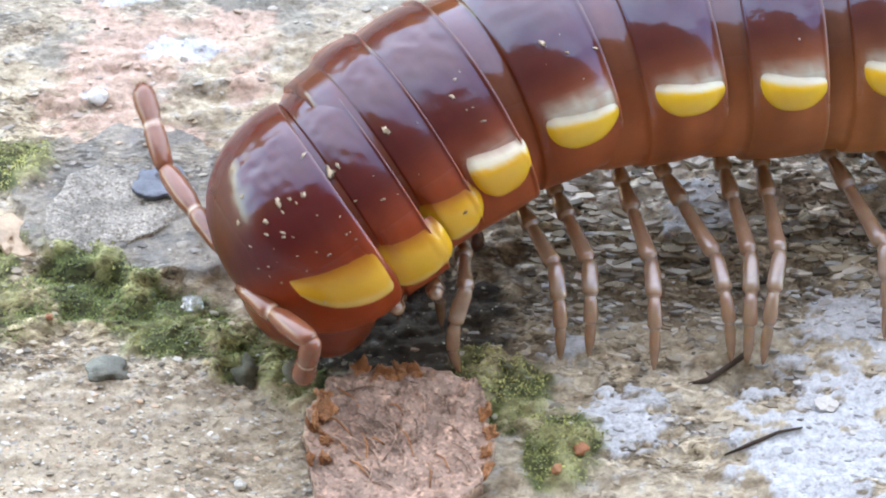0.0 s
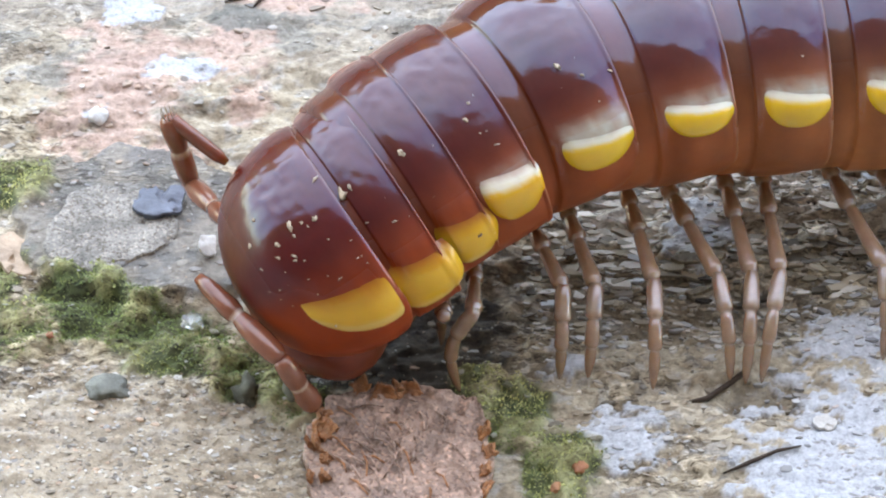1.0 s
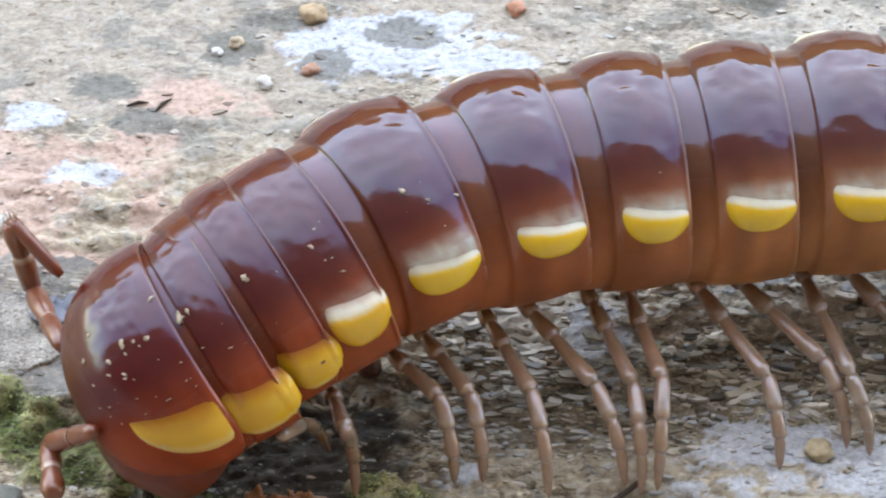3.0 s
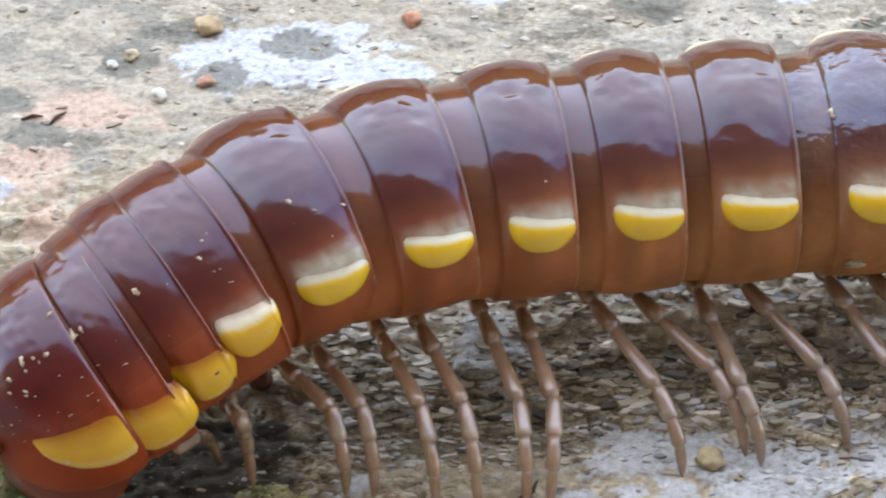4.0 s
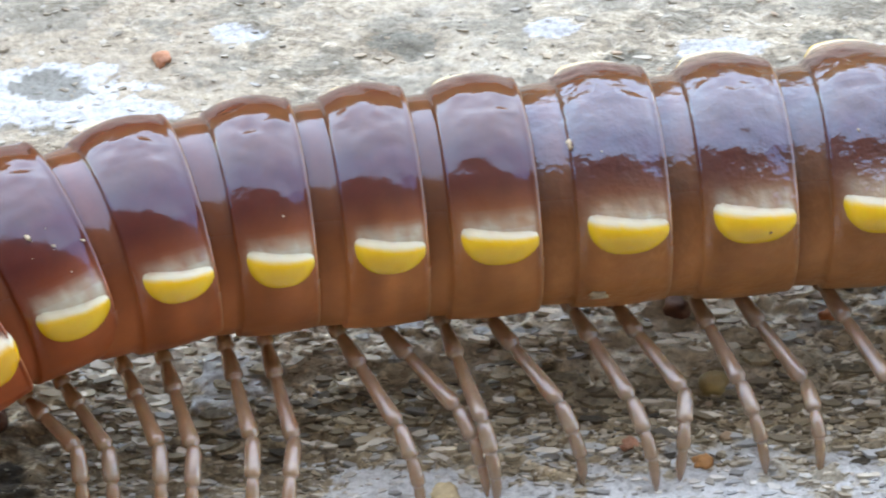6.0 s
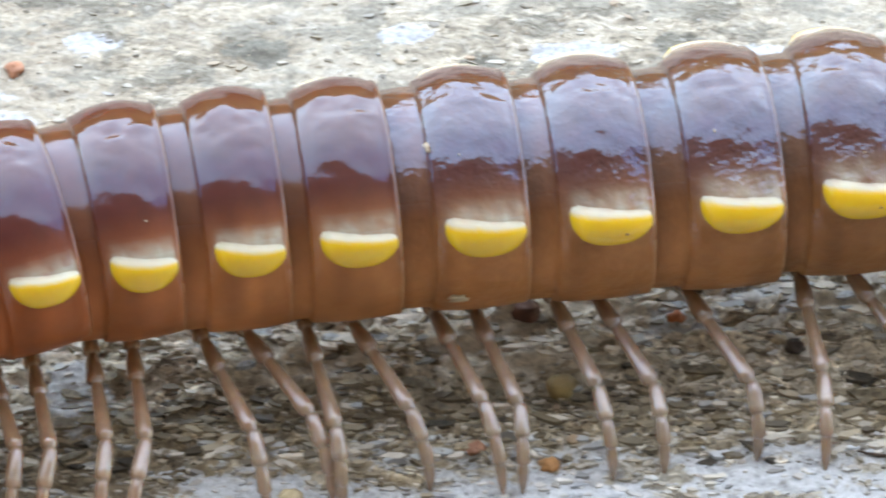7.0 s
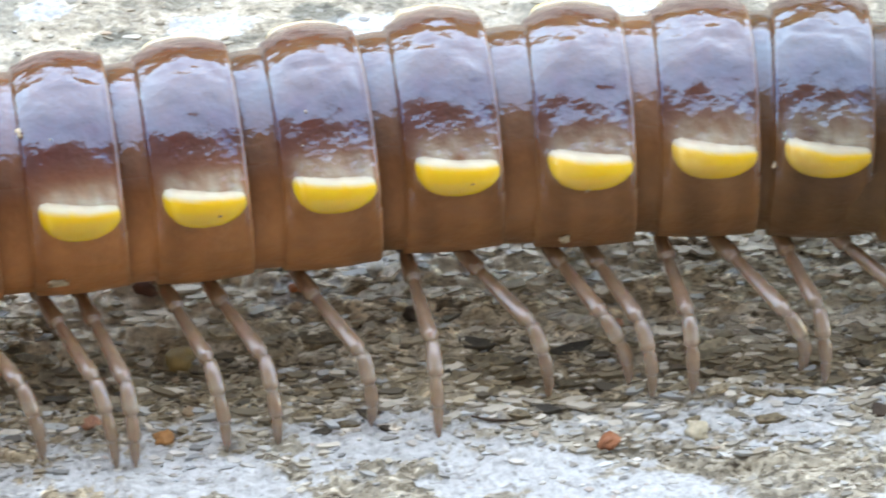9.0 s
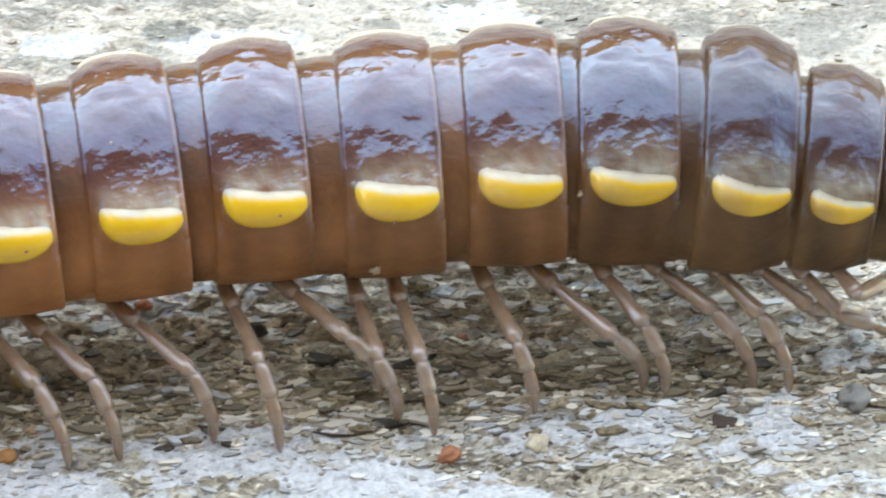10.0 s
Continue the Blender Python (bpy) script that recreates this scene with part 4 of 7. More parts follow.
def flake_shape(rng, r, long, thick):
    """Outline of a thin plate with a ragged, slightly bevelled rim, in millimetres."""
    n = 5 + int(rng.integers(0, 3))
    ragged = rng.uniform(0.5, 1.25, n)
    turn = rng.uniform(-0.3, 0.3)
    lean = rng.uniform(-0.2, 0.2, 2)
    verts = []
    for grow, up in ((1.0, -0.05), (1.0, thick * 0.8), (0.94, thick)):
        for k in range(n):
            a = 6.283 * k / n
            px, py = r * grow * ragged[k] * math.cos(a) * long, r * grow * ragged[k] * math.sin(a)
            dx, dy = px * math.cos(turn) - py * math.sin(turn), px * math.sin(turn) + py * math.cos(turn)
            verts.append((dx, dy, up + dx * lean[0] + dy * lean[1]))
    faces = [(level * n + k, level * n + (k + 1) % n, (level + 1) * n + (k + 1) % n, (level + 1) * n + k) for level in (0, 1) for k in range(n)]
    return verts, faces + [tuple(range(2 * n, 3 * n))]


def flakes():
    """Thin weathered plates lying loose where the stone scales off."""
    rng, x, y, z, c, mossy = scatter(11000, 14, 0.2, 28.5, -3.4, 2.6)
    _, x2, y2, z2, c2, m2 = scatter(260, 15, -10.5, 28.5, 3.5, 11.0)
    _, x3, y3, z3, c3, m3 = scatter(500, 16, 1.0, 28.5, -6.5, -3.4)
    x, y, z, c = np.concatenate([x, x2, x3]), np.concatenate([y, y2, y3]), np.concatenate([z, z2, z3]), np.concatenate([c, c2, c3])
    verts, faces, tint = [], [], []
    for k in range(len(x)):
        under = -2.4 < y[k] < 2.4
        bluish = c[k][2] > 0.42
        if bluish and rng.random() < 0.75:
            continue
        r = 0.018 + (0.085 if under else 0.05) * rng.random() ** 2.2
        fv, ff = flake_shape(rng, r, rng.uniform(1.4, 3.6), rng.uniform(0.008, 0.03))
        base = len(verts)
        mix = 0.75 if under else 0.5
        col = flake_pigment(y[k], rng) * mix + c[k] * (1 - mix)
        verts += [(x[k] + p[0], y[k] + p[1], z[k] + 0.015 + p[2]) for p in fv]
        tint += [col] * len(fv)
        faces += [tuple(base + q for q in f) for f in ff]
    ob = new("stone_scales", mesh_of("stone_scales", verts, faces, GRIT, tint, smooth=False))
    tagged(ob, "thin loose scales of pale, tan and brown stone", "stone scales", kind="stuff")


def large_flakes():
    """The larger scales beside the walking legs, each a piece of the ground."""
    rng = np.random.default_rng(71)
    skins = [plain("scale_of_stone", tuple(col), 0.6, 0.4, 4.0, 0.05, vary_each=True, specks=14.0) for col in (PALE_FLAKE, TAN_FLAKE, OLIVE_FLAKE, DARK_FLAKE, BLUE_FLAKE)]
    shapes = []
    for k in range(40):
        v, f = flake_shape(rng, 0.11, rng.uniform(1.6, 3.4), rng.uniform(0.02, 0.04))
        shapes.append(mesh_of("stone_flake", v, f, skins[k % 5], smooth=False))
    placed = 0
    while placed < 280:
        x, y = rng.uniform(1.5, 27.5), rng.uniform(-2.6, 2.2)
        # Kinds again paint light behind the body and shade under it.
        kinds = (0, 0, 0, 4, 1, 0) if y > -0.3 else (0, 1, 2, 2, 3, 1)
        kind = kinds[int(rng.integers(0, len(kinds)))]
        scale = rng.uniform(0.6, 1.5) * (0.8 if y < -1.2 else 1.0)
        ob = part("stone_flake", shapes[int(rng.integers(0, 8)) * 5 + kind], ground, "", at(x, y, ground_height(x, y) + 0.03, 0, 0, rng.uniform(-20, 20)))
        ob.scale = (scale, scale, rng.uniform(0.8, 1.4))
        placed += 1


def moss():
    """Cushions of tiny leaflets."""
    rng, x, y, z, c, mossy = scatter(140000, 9, -10.5, 2.5, -8.5, 1.5)
    keep = np.where(mossy > 0.25 + 0.75 * rng.random(len(x) ) + 1.6 * np.clip(fbm(x * 2, y * 2, 21, 4) - 0.47, 0, 1))[0][:9000]
    verts, faces, tint = [], [], []
    clump = fbm(x * 1.6, y * 1.6, 91, 3)
    wet = fbm(x * 0.9, y * 0.9, 97, 2)
    for k in keep:
        size = rng.uniform(0.03, 0.075)
        a, up = rng.uniform(0, 6.283), rng.uniform(0.15, 1.1)
        d = Vector((math.cos(a) * math.cos(up), math.sin(a) * math.cos(up), math.sin(up)))
        s = Vector((-math.sin(a), math.cos(a), 0)) * size * 0.28
        root = Vector((x[k], y[k], z[k] + 0.12 * max(0, clump[k] - 0.35)))
        base = len(verts)
        tip = root + d * size
        mid = root + d * size * 0.5 + Vector((0, 0, size * 0.1))
        verts += [tuple(root), tuple(mid - s), tuple(tip), tuple(mid + s)]
        faces += [(base, base + 1, base + 2), (base, base + 2, base + 3)]
        w = float(np.clip((wet[k] - 0.35) * 3, 0, 1))
        green = np.array((0.12, 0.16, 0.04)) * (1 - w) + np.array((0.34, 0.33, 0.12)) * w
        tint += [green * rng.uniform(0.65, 1.6)] * 4
    ob = new("moss", mesh_of("moss", verts, faces, MOSS, tint, smooth=False))
    tagged(ob, "low green and olive moss in a crevice of the stone", "moss", kind="stuff")


chips()
flakes()
large_flakes()
moss()


# ---- single things by the head ----
BARK = plain("damp_bark", (0.35, 0.23, 0.175), 0.4, 0.4, 2.2, 0.12, specks=17.0)
RUSTY = plain("rusty_bark", (0.36, 0.15, 0.06), 0.35, 0.55, 3.0, 0.12)


def disc(outline, thick, dome, seed, rings=14, curl=0.0, n=144, amp=0.13):
    """Thin irregular plate: outline(angle) gives its radius."""
    verts, faces = [], []
    for layer in (1, 0):
        for k in range(rings + 1):
            f = k / rings
            for s in range(n):
                a = 2 * math.pi * s / n
                r = outline(a) * f
                px, py = r * math.cos(a), r * math.sin(a)
                rough = amp * (noise.noise(Vector((px * 2.2, py * 2.2, seed))) + 0.6 * noise.noise(Vector((px * 6, py * 6, seed))) + 0.2 * noise.noise(Vector((px * 12, py * 12, seed))))
                top = thick * (1 + dome * (1 - f * f)) + rough + curl * max(0, f - 0.8) * 5 * (0.5 + noise.noise(Vector((math.cos(a) * 2, math.sin(a) * 2, seed))))
                verts.append((px, py, top if layer else min(0.0, top - thick * 0.8)))
    w = (rings + 1) * n
    for layer in (0, 1):
        for k in range(rings):
            for s in range(n):
                t = (s + 1) % n
                q = (layer * w + k * n + s, layer * w + (k + 1) * n + s, layer * w + (k + 1) * n + t, layer * w + k * n + t)
                faces.append(q if layer == 0 else q[::-1])
    for s in range(n):
        t = (s + 1) % n
        faces.append((rings * n + s, w + rings * n + s, w + rings * n + t, rings * n + t))
    return verts, faces


def curl(width, length, bend, thick, seed):
    """A strip of bark rolled up at its free end, torn at the sides."""
    nu, nv = 14, 8
    verts, faces = [], []
    for layer in (0, 1):
        for k in range(nu + 1):
            f = k / nu
            a = bend * f * f
            r = length / max(bend, 0.1) * (0.9 - 0.25 * f) - thick * layer
            for j in range(nv + 1):
                g = j / nv * 2 - 1
                w = width * (1 - 0.25 * f + 0.22 * noise.noise(Vector((f * 4, g, seed))))
                wob = 0.06 * noise.noise(Vector((f * 5, g * 2.5, seed + 3))) + 0.03 * noise.noise(Vector((f * 13, g * 7, seed)))
                verts.append((r * math.sin(a) + length * f * 0.35 + wob, g * w * 0.5 + 0.5 * wob, length / max(bend, 0.1) - r * math.cos(a) + wob))
    m = (nu + 1) * (nv + 1)
    for k in range(nu):
        for j in range(nv):
            q = (k * (nv + 1) + j, k * (nv + 1) + j + 1, (k + 1) * (nv + 1) + j + 1, (k + 1) * (nv + 1) + j)
            faces += [q, tuple(m + v for v in q[::-1])]
    rim = [k * (nv + 1) for k in range(nu + 1)] + [nu * (nv + 1) + j for j in range(1, nv + 1)] + [k * (nv + 1) + nv for k in range(nu - 1, -1, -1)] + list(range(nv - 1, 0, -1))
    faces += [(p, q, m + q, m + p) for p, q in zip(rim, rim[1:] + rim[:1])]
    return verts, faces


def bark_piece():
    corner = lambda a: 1 / max(abs(math.cos(a - 0.12)) ** 3.2 + abs(math.sin(a - 0.12)) ** 3.2, 0.1) ** (1 / 3.2)
    out = lambda a: 1.5 * corner(a) * (1 + 0.10 * noise.noise(Vector((math.cos(a) * 1.7, math.sin(a) * 1.7, 0.4))) + 0.08 * noise.noise(Vector((math.cos(a) * 5, math.sin(a) * 5, 2.4))) + 0.05 * noise.noise(Vector((math.cos(a) * 14, math.sin(a) * 14, 2.4))))
    v, f = disc(out, 0.3, 0.12, 3.3, 60, 0.12, 180, 0.12)
    thing = tagged(new("bark_fragment", mesh_of("bark_fragment", v, f, BARK)), "damp pinkish-brown bark fragment with a frayed rusty rim", "bark")
    thing.matrix_basis = at(-1.8, -6.42, 0.02)
    torn = random.Random(5)
    for k in range(22):
        if k < 12:
            x, y, turn = -1.34 + torn.uniform(-0.1, 0.22), 0.85 - 0.14 * k + torn.uniform(-0.1, 0.1), 180 + torn.uniform(-60, 50)
        elif k < 18:
            x, y, turn = -0.75 + 0.2 * (k - 12) + torn.uniform(-0.1, 0.1), 1.32 + torn.uniform(-0.15, 0.08), 90 + torn.uniform(-55, 55)
        else:
            x, y, turn = 1.36 + torn.uniform(-0.08, 0.05), 0.5 - 0.4 * (k - 18), torn.uniform(-35, 35)
        cv, cf = curl(torn.uniform(0.16, 0.42), torn.uniform(0.2, 0.46), torn.uniform(1.6, 3.4), 0.06, k * 2.3)
        part("frayed_edge", mesh_of("frayed_edge", cv, cf, RUSTY), thing, "rusty orange curled torn edge", at(x, y, 0.27 + torn.uniform(-0.06, 0.05), torn.uniform(-25, 25), torn.uniform(-45, 5), turn))
    for k in range(46):
        rng = random.Random(k)
        a, r0 = rng.uniform(0, 6.28), rng.uniform(0.1, 1.25)
        d = rng.gauss(1.9, 0.55)
        L = rng.uniform(0.25, 0.9)
        cx, cy = r0 * math.cos(a), r0 * math.sin(a)
        h = 0.3 * (1 + 0.12 * (1 - (r0 / 1.5) ** 2)) + 0.03
        tv, tf = tube([(cx - L / 2 * math.cos(d), cy - L / 2 * math.sin(d), h - 0.03), (cx, cy, h + 0.04), (cx + L / 2 * math.cos(d + 0.3), cy + L / 2 * math.sin(d + 0.3), h - 0.03)], [0.012, 0.022, 0.01], 6)
        part("fibre", mesh_of("fibre", tv, tf, BARK if k % 5 else RUSTY), thing)


bark_piece()

DARKGLOSS = plain("wet_slate", (0.085, 0.10, 0.135), 0.4, 0.35, 2.0, 0.03)
QUARTZ = plain("clear_quartz", (0.85, 0.88, 0.84), 0.1, 0.1, 4.0, 0.01)
QUARTZ.node_tree.nodes["Principled BSDF"].inputs["Transmission Weight"].default_value = 0.85


def flat_chip(name, x, y, rx, ry, turn, thick, material, label, category, tilt=(0, 0), lift=0.0, seed=1.0):
    out = lambda a: math.hypot(rx * math.cos(a), ry * math.sin(a)) * (1 + 0.10 * math.sin(2 * a + seed) + 0.30 * noise.noise(Vector((math.cos(a) * 1.6, math.sin(a) * 1.6, seed))) + 0.10 * noise.noise(Vector((math.cos(a) * 6, math.sin(a) * 6, seed))))
    v, f = disc(out, thick, 0.1, seed, 20, 0.0, 64)
    v = [(p[0], p[1], p[2] if p[2] < thick * 0.5 else thick + (p[2] - thick) * 0.3) for p in v]
    ob = new(name, mesh_of(name, v, f, material))
    ob.matrix_basis = at(x, y, ground_height(x, y) + lift, tilt[0], tilt[1], turn)
    return tagged(ob, label, category)


WHITECHIP = plain("white_mineral", (0.56, 0.54, 0.51), 0.4, 0.15, 4.0, 0.03)
TANCHIP = plain("tan_mineral", (0.42, 0.31, 0.22), 0.6, 0.25, 4.0, 0.03)
BLACKWOOD = plain("rotten_wood", (0.05, 0.03, 0.02), 0.7, 0.4, 4.0, 0.05)
GREYSTONE = plain("blue_grey_stone", (0.24, 0.222, 0.195), 0.65, 0.45, 2.2, 0.2, specks=24.0)
flat_chip("grey_slab", -7.1, -1.25, 1.28, 0.88, -8, 0.16, GREYSTONE, "flat blue-grey stone scale with a rounded rim", "stone slab", (1, -1), -0.09, 5.2)
flat_chip("slate_flake", -6.25, -0.72, 0.42, 0.36, 20, 0.09, DARKGLOSS, "thin wet blue-black slate flake on a grey slab", "slate flake", (2, -3), 0.13, 2.0)
flat_chip("stone_chip", -8.75, -1.75, 0.32, 0.45, 20, 0.12, TANCHIP, "flat pale tan stone chip beside moss", "stone chip", (8, 5), 0.05, 3.0)
flat_chip("white_flake", -5.35, -1.75, 0.14, 0.22, 10, 0.12, WHITECHIP, "thin white mineral flake beside the head", "mineral flake", (30, 10), 0.12, 1.3)
flat_chip("white_flake", 5.3, -5.15, 0.2, 0.13, 5, 0.08, WHITECHIP, "small bright white flake on pale lichen", "mineral flake", (5, 0), 0.08, 4.0)
flat_chip("stone_chip", 23.9, -2.45, 0.2, 0.13, -10, 0.12, BLACKWOOD, "small angular black stone chip on pale stone", "stone chip", (6, 4), 0.03, 7.0)
stone("quartz_grain", -5.5, -3.35, 0.22, (0.72, 0.74, 0.68), "clear pale quartz grain lying on moss", (1, 0.85, 0.6), 0.9, 0.3, 0.12, surface=QUARTZ)
stone("glossy_seed", -0.76, -1.62, 0.28, (0.10, 0.025, 0.015), "round glossy dark-red seed under the body", (1.1, 0.9, 0.95), 0.06, 0.1, 0.15)
stone("gravel_pebble", -6.83, -4.8, 0.33, (0.25, 0.26, 0.225), "rough grey pebble sunk at the edge of moss", (1.15, 0.8, 0.5), 0.55, 0.72, 0.9)
stone("gravel_pebble", -4.45, -4.75, 0.3, (0.14, 0.14, 0.10), "small grey-green pebble in moss", (0.8, 1.2, 0.8), 0.6, 0.7, 0.9)
stone("gravel_pebble", -3.6, -5.0, 0.22, (0.15, 0.15, 0.11), "tiny grey pebble in moss", (1, 1, 0.8), 0.6, 0.6, 0.9)
stone("rust_pebble", -7.9, -3.75, 0.075, (0.45, 0.17, 0.09), "tiny brick-red crumb beside moss")
stone("amber_shell", 11.74, -0.62, 0.3, (0.34, 0.24, 0.10), "translucent amber husk on dark stone", (1.0, 0.9, 0.8), 0.2, 0.2, 0.3)
stone("rust_pebble", 1.2, -6.35, 0.14, (0.42, 0.16, 0.07), "tiny rust-orange crumb in moss")


def splinter(name, points, radii, material, label, category):
    v, f = tube([(px, py, ground_height(px, py) + h) for px, py, h in points], radii, 8, 0.6)
    tagged(new(name, mesh_of(name, v, f, material)), label, category)


splinter("wood_splinter", [(3.0, -4.62, 0.04), (3.35, -4.5, 0.1), (3.7, -4.28, 0.12), (4.0, -4.12, 0.15), (4.1, -3.85, 0.1)], [0.02, 0.07, 0.06, 0.07, 0.02], BLACKWOOD, "curled black rotten wood splinter on pale stone", "splinter")
splinter("wood_splinter", [(3.6, -6.2, 0.04), (4.0, -6.1, 0.06), (4.5, -5.85, 0.06), (4.9, -5.75, 0.03)], [0.02, 0.05, 0.04, 0.02], BLACKWOOD, "thin black-brown wood splinter on pale stone", "splinter")


splinter("dark_sliver", [(-4.95, 4.8, 0.03), (-4.85, 4.95, 0.06), (-4.7, 5.15, 0.03)], [0.02, 0.06, 0.02], BLACKWOOD, "tiny dark wood sliver on sandy stone", "sliver")
splinter("dark_sliver", [(-5.5, 4.88, 0.03), (-5.29, 4.96, 0.06), (-5.1, 5.0, 0.03)], [0.02, 0.05, 0.02], BLACKWOOD, "short dark wood sliver on sandy stone", "sliver")
splinter("dark_sliver", [(16.75, -2.36, 0.03), (17.1, -2.42, 0.06), (17.5, -2.4, 0.03)], [0.02, 0.04, 0.02], BLACKWOOD, "thin dark sliver on pale lichen", "sliver")


# ---- what moves ----
def along(rows):
    return [(t, at(x, y, z, 0, tilt, turn)) for t, x, y, z, tilt, turn in rows]


def aim(a, b):
    """Pose at a whose x axis points at b."""
    a, b = Vector(a), Vector(b)
    return Matrix.Translation(a * MM) @ (b - a).to_track_quat("X", "Z").to_matrix().to_4x4()


def step(pieces, rows):
    """Key a two-piece limb: root, joint and tip in millimetres."""
    base, tip, length = pieces
    walk(base, [(r[0], aim(r[1:4], r[4:7])) for r in rows])
    inner = []
    for r in rows:
        m = aim(r[1:4], r[4:7])
        end = (m.inverted() @ (Vector(r[7:10]) * MM)) / MM
        inner.append((r[0], aim((length, 0, 0), end)))
    walk(tip, inner)


def fold(base, club, rows):
    """Key the end piece of a feeler, which folds back against the piece before it."""
    inner = []
    for r in rows:
        m = aim(r[1:4], r[4:7]).inverted()
        a, b = ((m @ (Vector(p) * MM)) / MM for p in (r[7:10], r[10:13]))
        inner.append((r[0], aim(a, b)))
    walk(club, inner)


def motions():
    walk(rings[0], along([
        (0,-3.28,-3.64,2.47,-24,28.34), (0.5,-2.99,-4.06,2.47,-24,31.6), (1,-3.08,-3.74,2.47,-24,28), (1.5,-2.94,-4.08,2.47,-24,29.08), (2,-3.13,-3.67,2.47,-24,31.06), (2.5,-3.6,-3.77,2.47,-24,24.68), (3,-3.92,-3.92,2.47,-24,22.71), (4.5,-3.53,-3.96,2.47,-24,25.77), (5,-3.45,-3.85,2.47,-24,25.76), (5.5,-3.46,-3.88,2.47,-24,25.77), (7,-2.89,-3.73,2.47,-24,25.77), (7.5,-2.73,-3.83,2.47,-24,25.77), (8,-2.77,-3.89,2.47,-24,25.77), (8.5,-2.79,-3.89,2.47,-24,25.77), (9,-2.98,-4.03,2.47,-24,25.77), (9.5,-3.31,-4.15,2.47,-24,25.77), (10,-3.49,-4.35,2.47,-24,25.77)]))
    walk(rings[1], along([
        (0,-2.46,-3.07,2.73,-20,30.55), (0.5,-2.2,-3.33,2.73,-20,33.59), (1,-2.25,-3.13,2.73,-20,30), (1.5,-2.19,-3.44,2.73,-20,31.56), (2,-2.38,-3.04,2.73,-20,33), (2.5,-2.66,-3.2,2.73,-20,28.18), (3,-3.02,-3.43,2.73,-20,26.22), (4.5,-2.79,-3.51,2.73,-20,29.52), (5,-2.71,-3.4,2.73,-20,29.54), (5.5,-2.72,-3.43,2.73,-20,29.56), (7,-2.15,-3.28,2.73,-20,29.56), (7.5,-2,-3.38,2.73,-20,29.56), (8,-2.03,-3.44,2.73,-20,29.56), (8.5,-2.06,-3.44,2.73,-20,29.56), (9,-2.24,-3.59,2.73,-20,29.56), (9.5,-2.58,-3.7,2.73,-20,29.56), (10,-2.76,-3.9,2.73,-20,29.56)]))
    walk(rings[2], along([
        (0,-1.95,-2.43,3.03,-17,32.51), (0.5,-1.73,-2.71,3.03,-17,35.41), (1,-1.68,-2.5,3.03,-17,32), (1.5,-1.65,-2.83,3.03,-17,34.06), (2,-1.88,-2.38,3.03,-17,34.47), (2.5,-2.08,-2.54,3.03,-17,31.47), (3,-2.39,-2.81,3.03,-17,29.92), (4.5,-2.23,-2.82,3.03,-17,32.92), (5,-2.15,-2.71,3.03,-17,32.86), (5.5,-2.16,-2.74,3.03,-17,32.78), (7,-1.59,-2.58,3.03,-17,32.78), (7.5,-1.44,-2.69,3.03,-17,32.79), (8,-1.47,-2.74,3.03,-17,32.79), (8.5,-1.5,-2.74,3.03,-17,32.79), (9,-1.68,-2.89,3.03,-17,32.79), (9.5,-2.01,-3.01,3.03,-17,32.79), (10,-2.2,-3.21,3.03,-17,32.79)]))
    walk(rings[3], along([
        (0,-1.19,-1.95,3.19,-13,32.93), (0.5,-1.04,-2.16,3.19,-13,35.71), (1,-0.96,-2.04,3.19,-13,33), (1.5,-0.99,-2.3,3.19,-13,35.24), (2,-1.17,-1.85,3.19,-13,34.12), (2.5,-1.35,-2.07,3.19,-13,32.9), (3,-1.68,-2.39,3.19,-13,32.45), (4.5,-1.55,-2.35,3.19,-13,34.24), (5,-1.46,-2.23,3.19,-13,33.94), (5.5,-1.47,-2.26,3.19,-13,33.7), (7,-0.89,-2.1,3.19,-13,33.71), (7.5,-0.74,-2.21,3.19,-13,33.7), (8,-0.78,-2.26,3.19,-13,33.7), (8.5,-0.8,-2.26,3.19,-13,33.7), (9,-0.99,-2.41,3.19,-13,33.7), (9.5,-1.32,-2.53,3.19,-13,33.7), (10,-1.5,-2.73,3.19,-13,33.7)]))
    walk(rings[4], along([
        (0,0.27,-0.92,3.34,-6,28.04), (0.5,0.36,-1.05,3.34,-6,30.58), (1,0.51,-1,3.34,-6,29), (1.5,0.41,-1.21,3.34,-6,30.98), (2,0.26,-0.85,3.34,-6,28.93), (2.5,0.09,-1.04,3.34,-6,28.8), (3,-0.25,-1.34,3.34,-6,29.42), (4.5,-0.17,-1.3,3.34,-6,30.02), (5,-0.09,-1.22,3.34,-6,29.51), (5.5,-0.05,-1.25,3.34,-6,29.36), (7,0.53,-1.09,3.34,-6,29.32), (7.5,0.68,-1.19,3.34,-6,29.3), (8,0.64,-1.25,3.34,-6,29.3), (8.5,0.62,-1.25,3.34,-6,29.3), (9,0.43,-1.4,3.34,-6,29.3), (9.5,0.1,-1.51,3.34,-6,29.3), (10,-0.08,-1.71,3.34,-6,29.3)]))
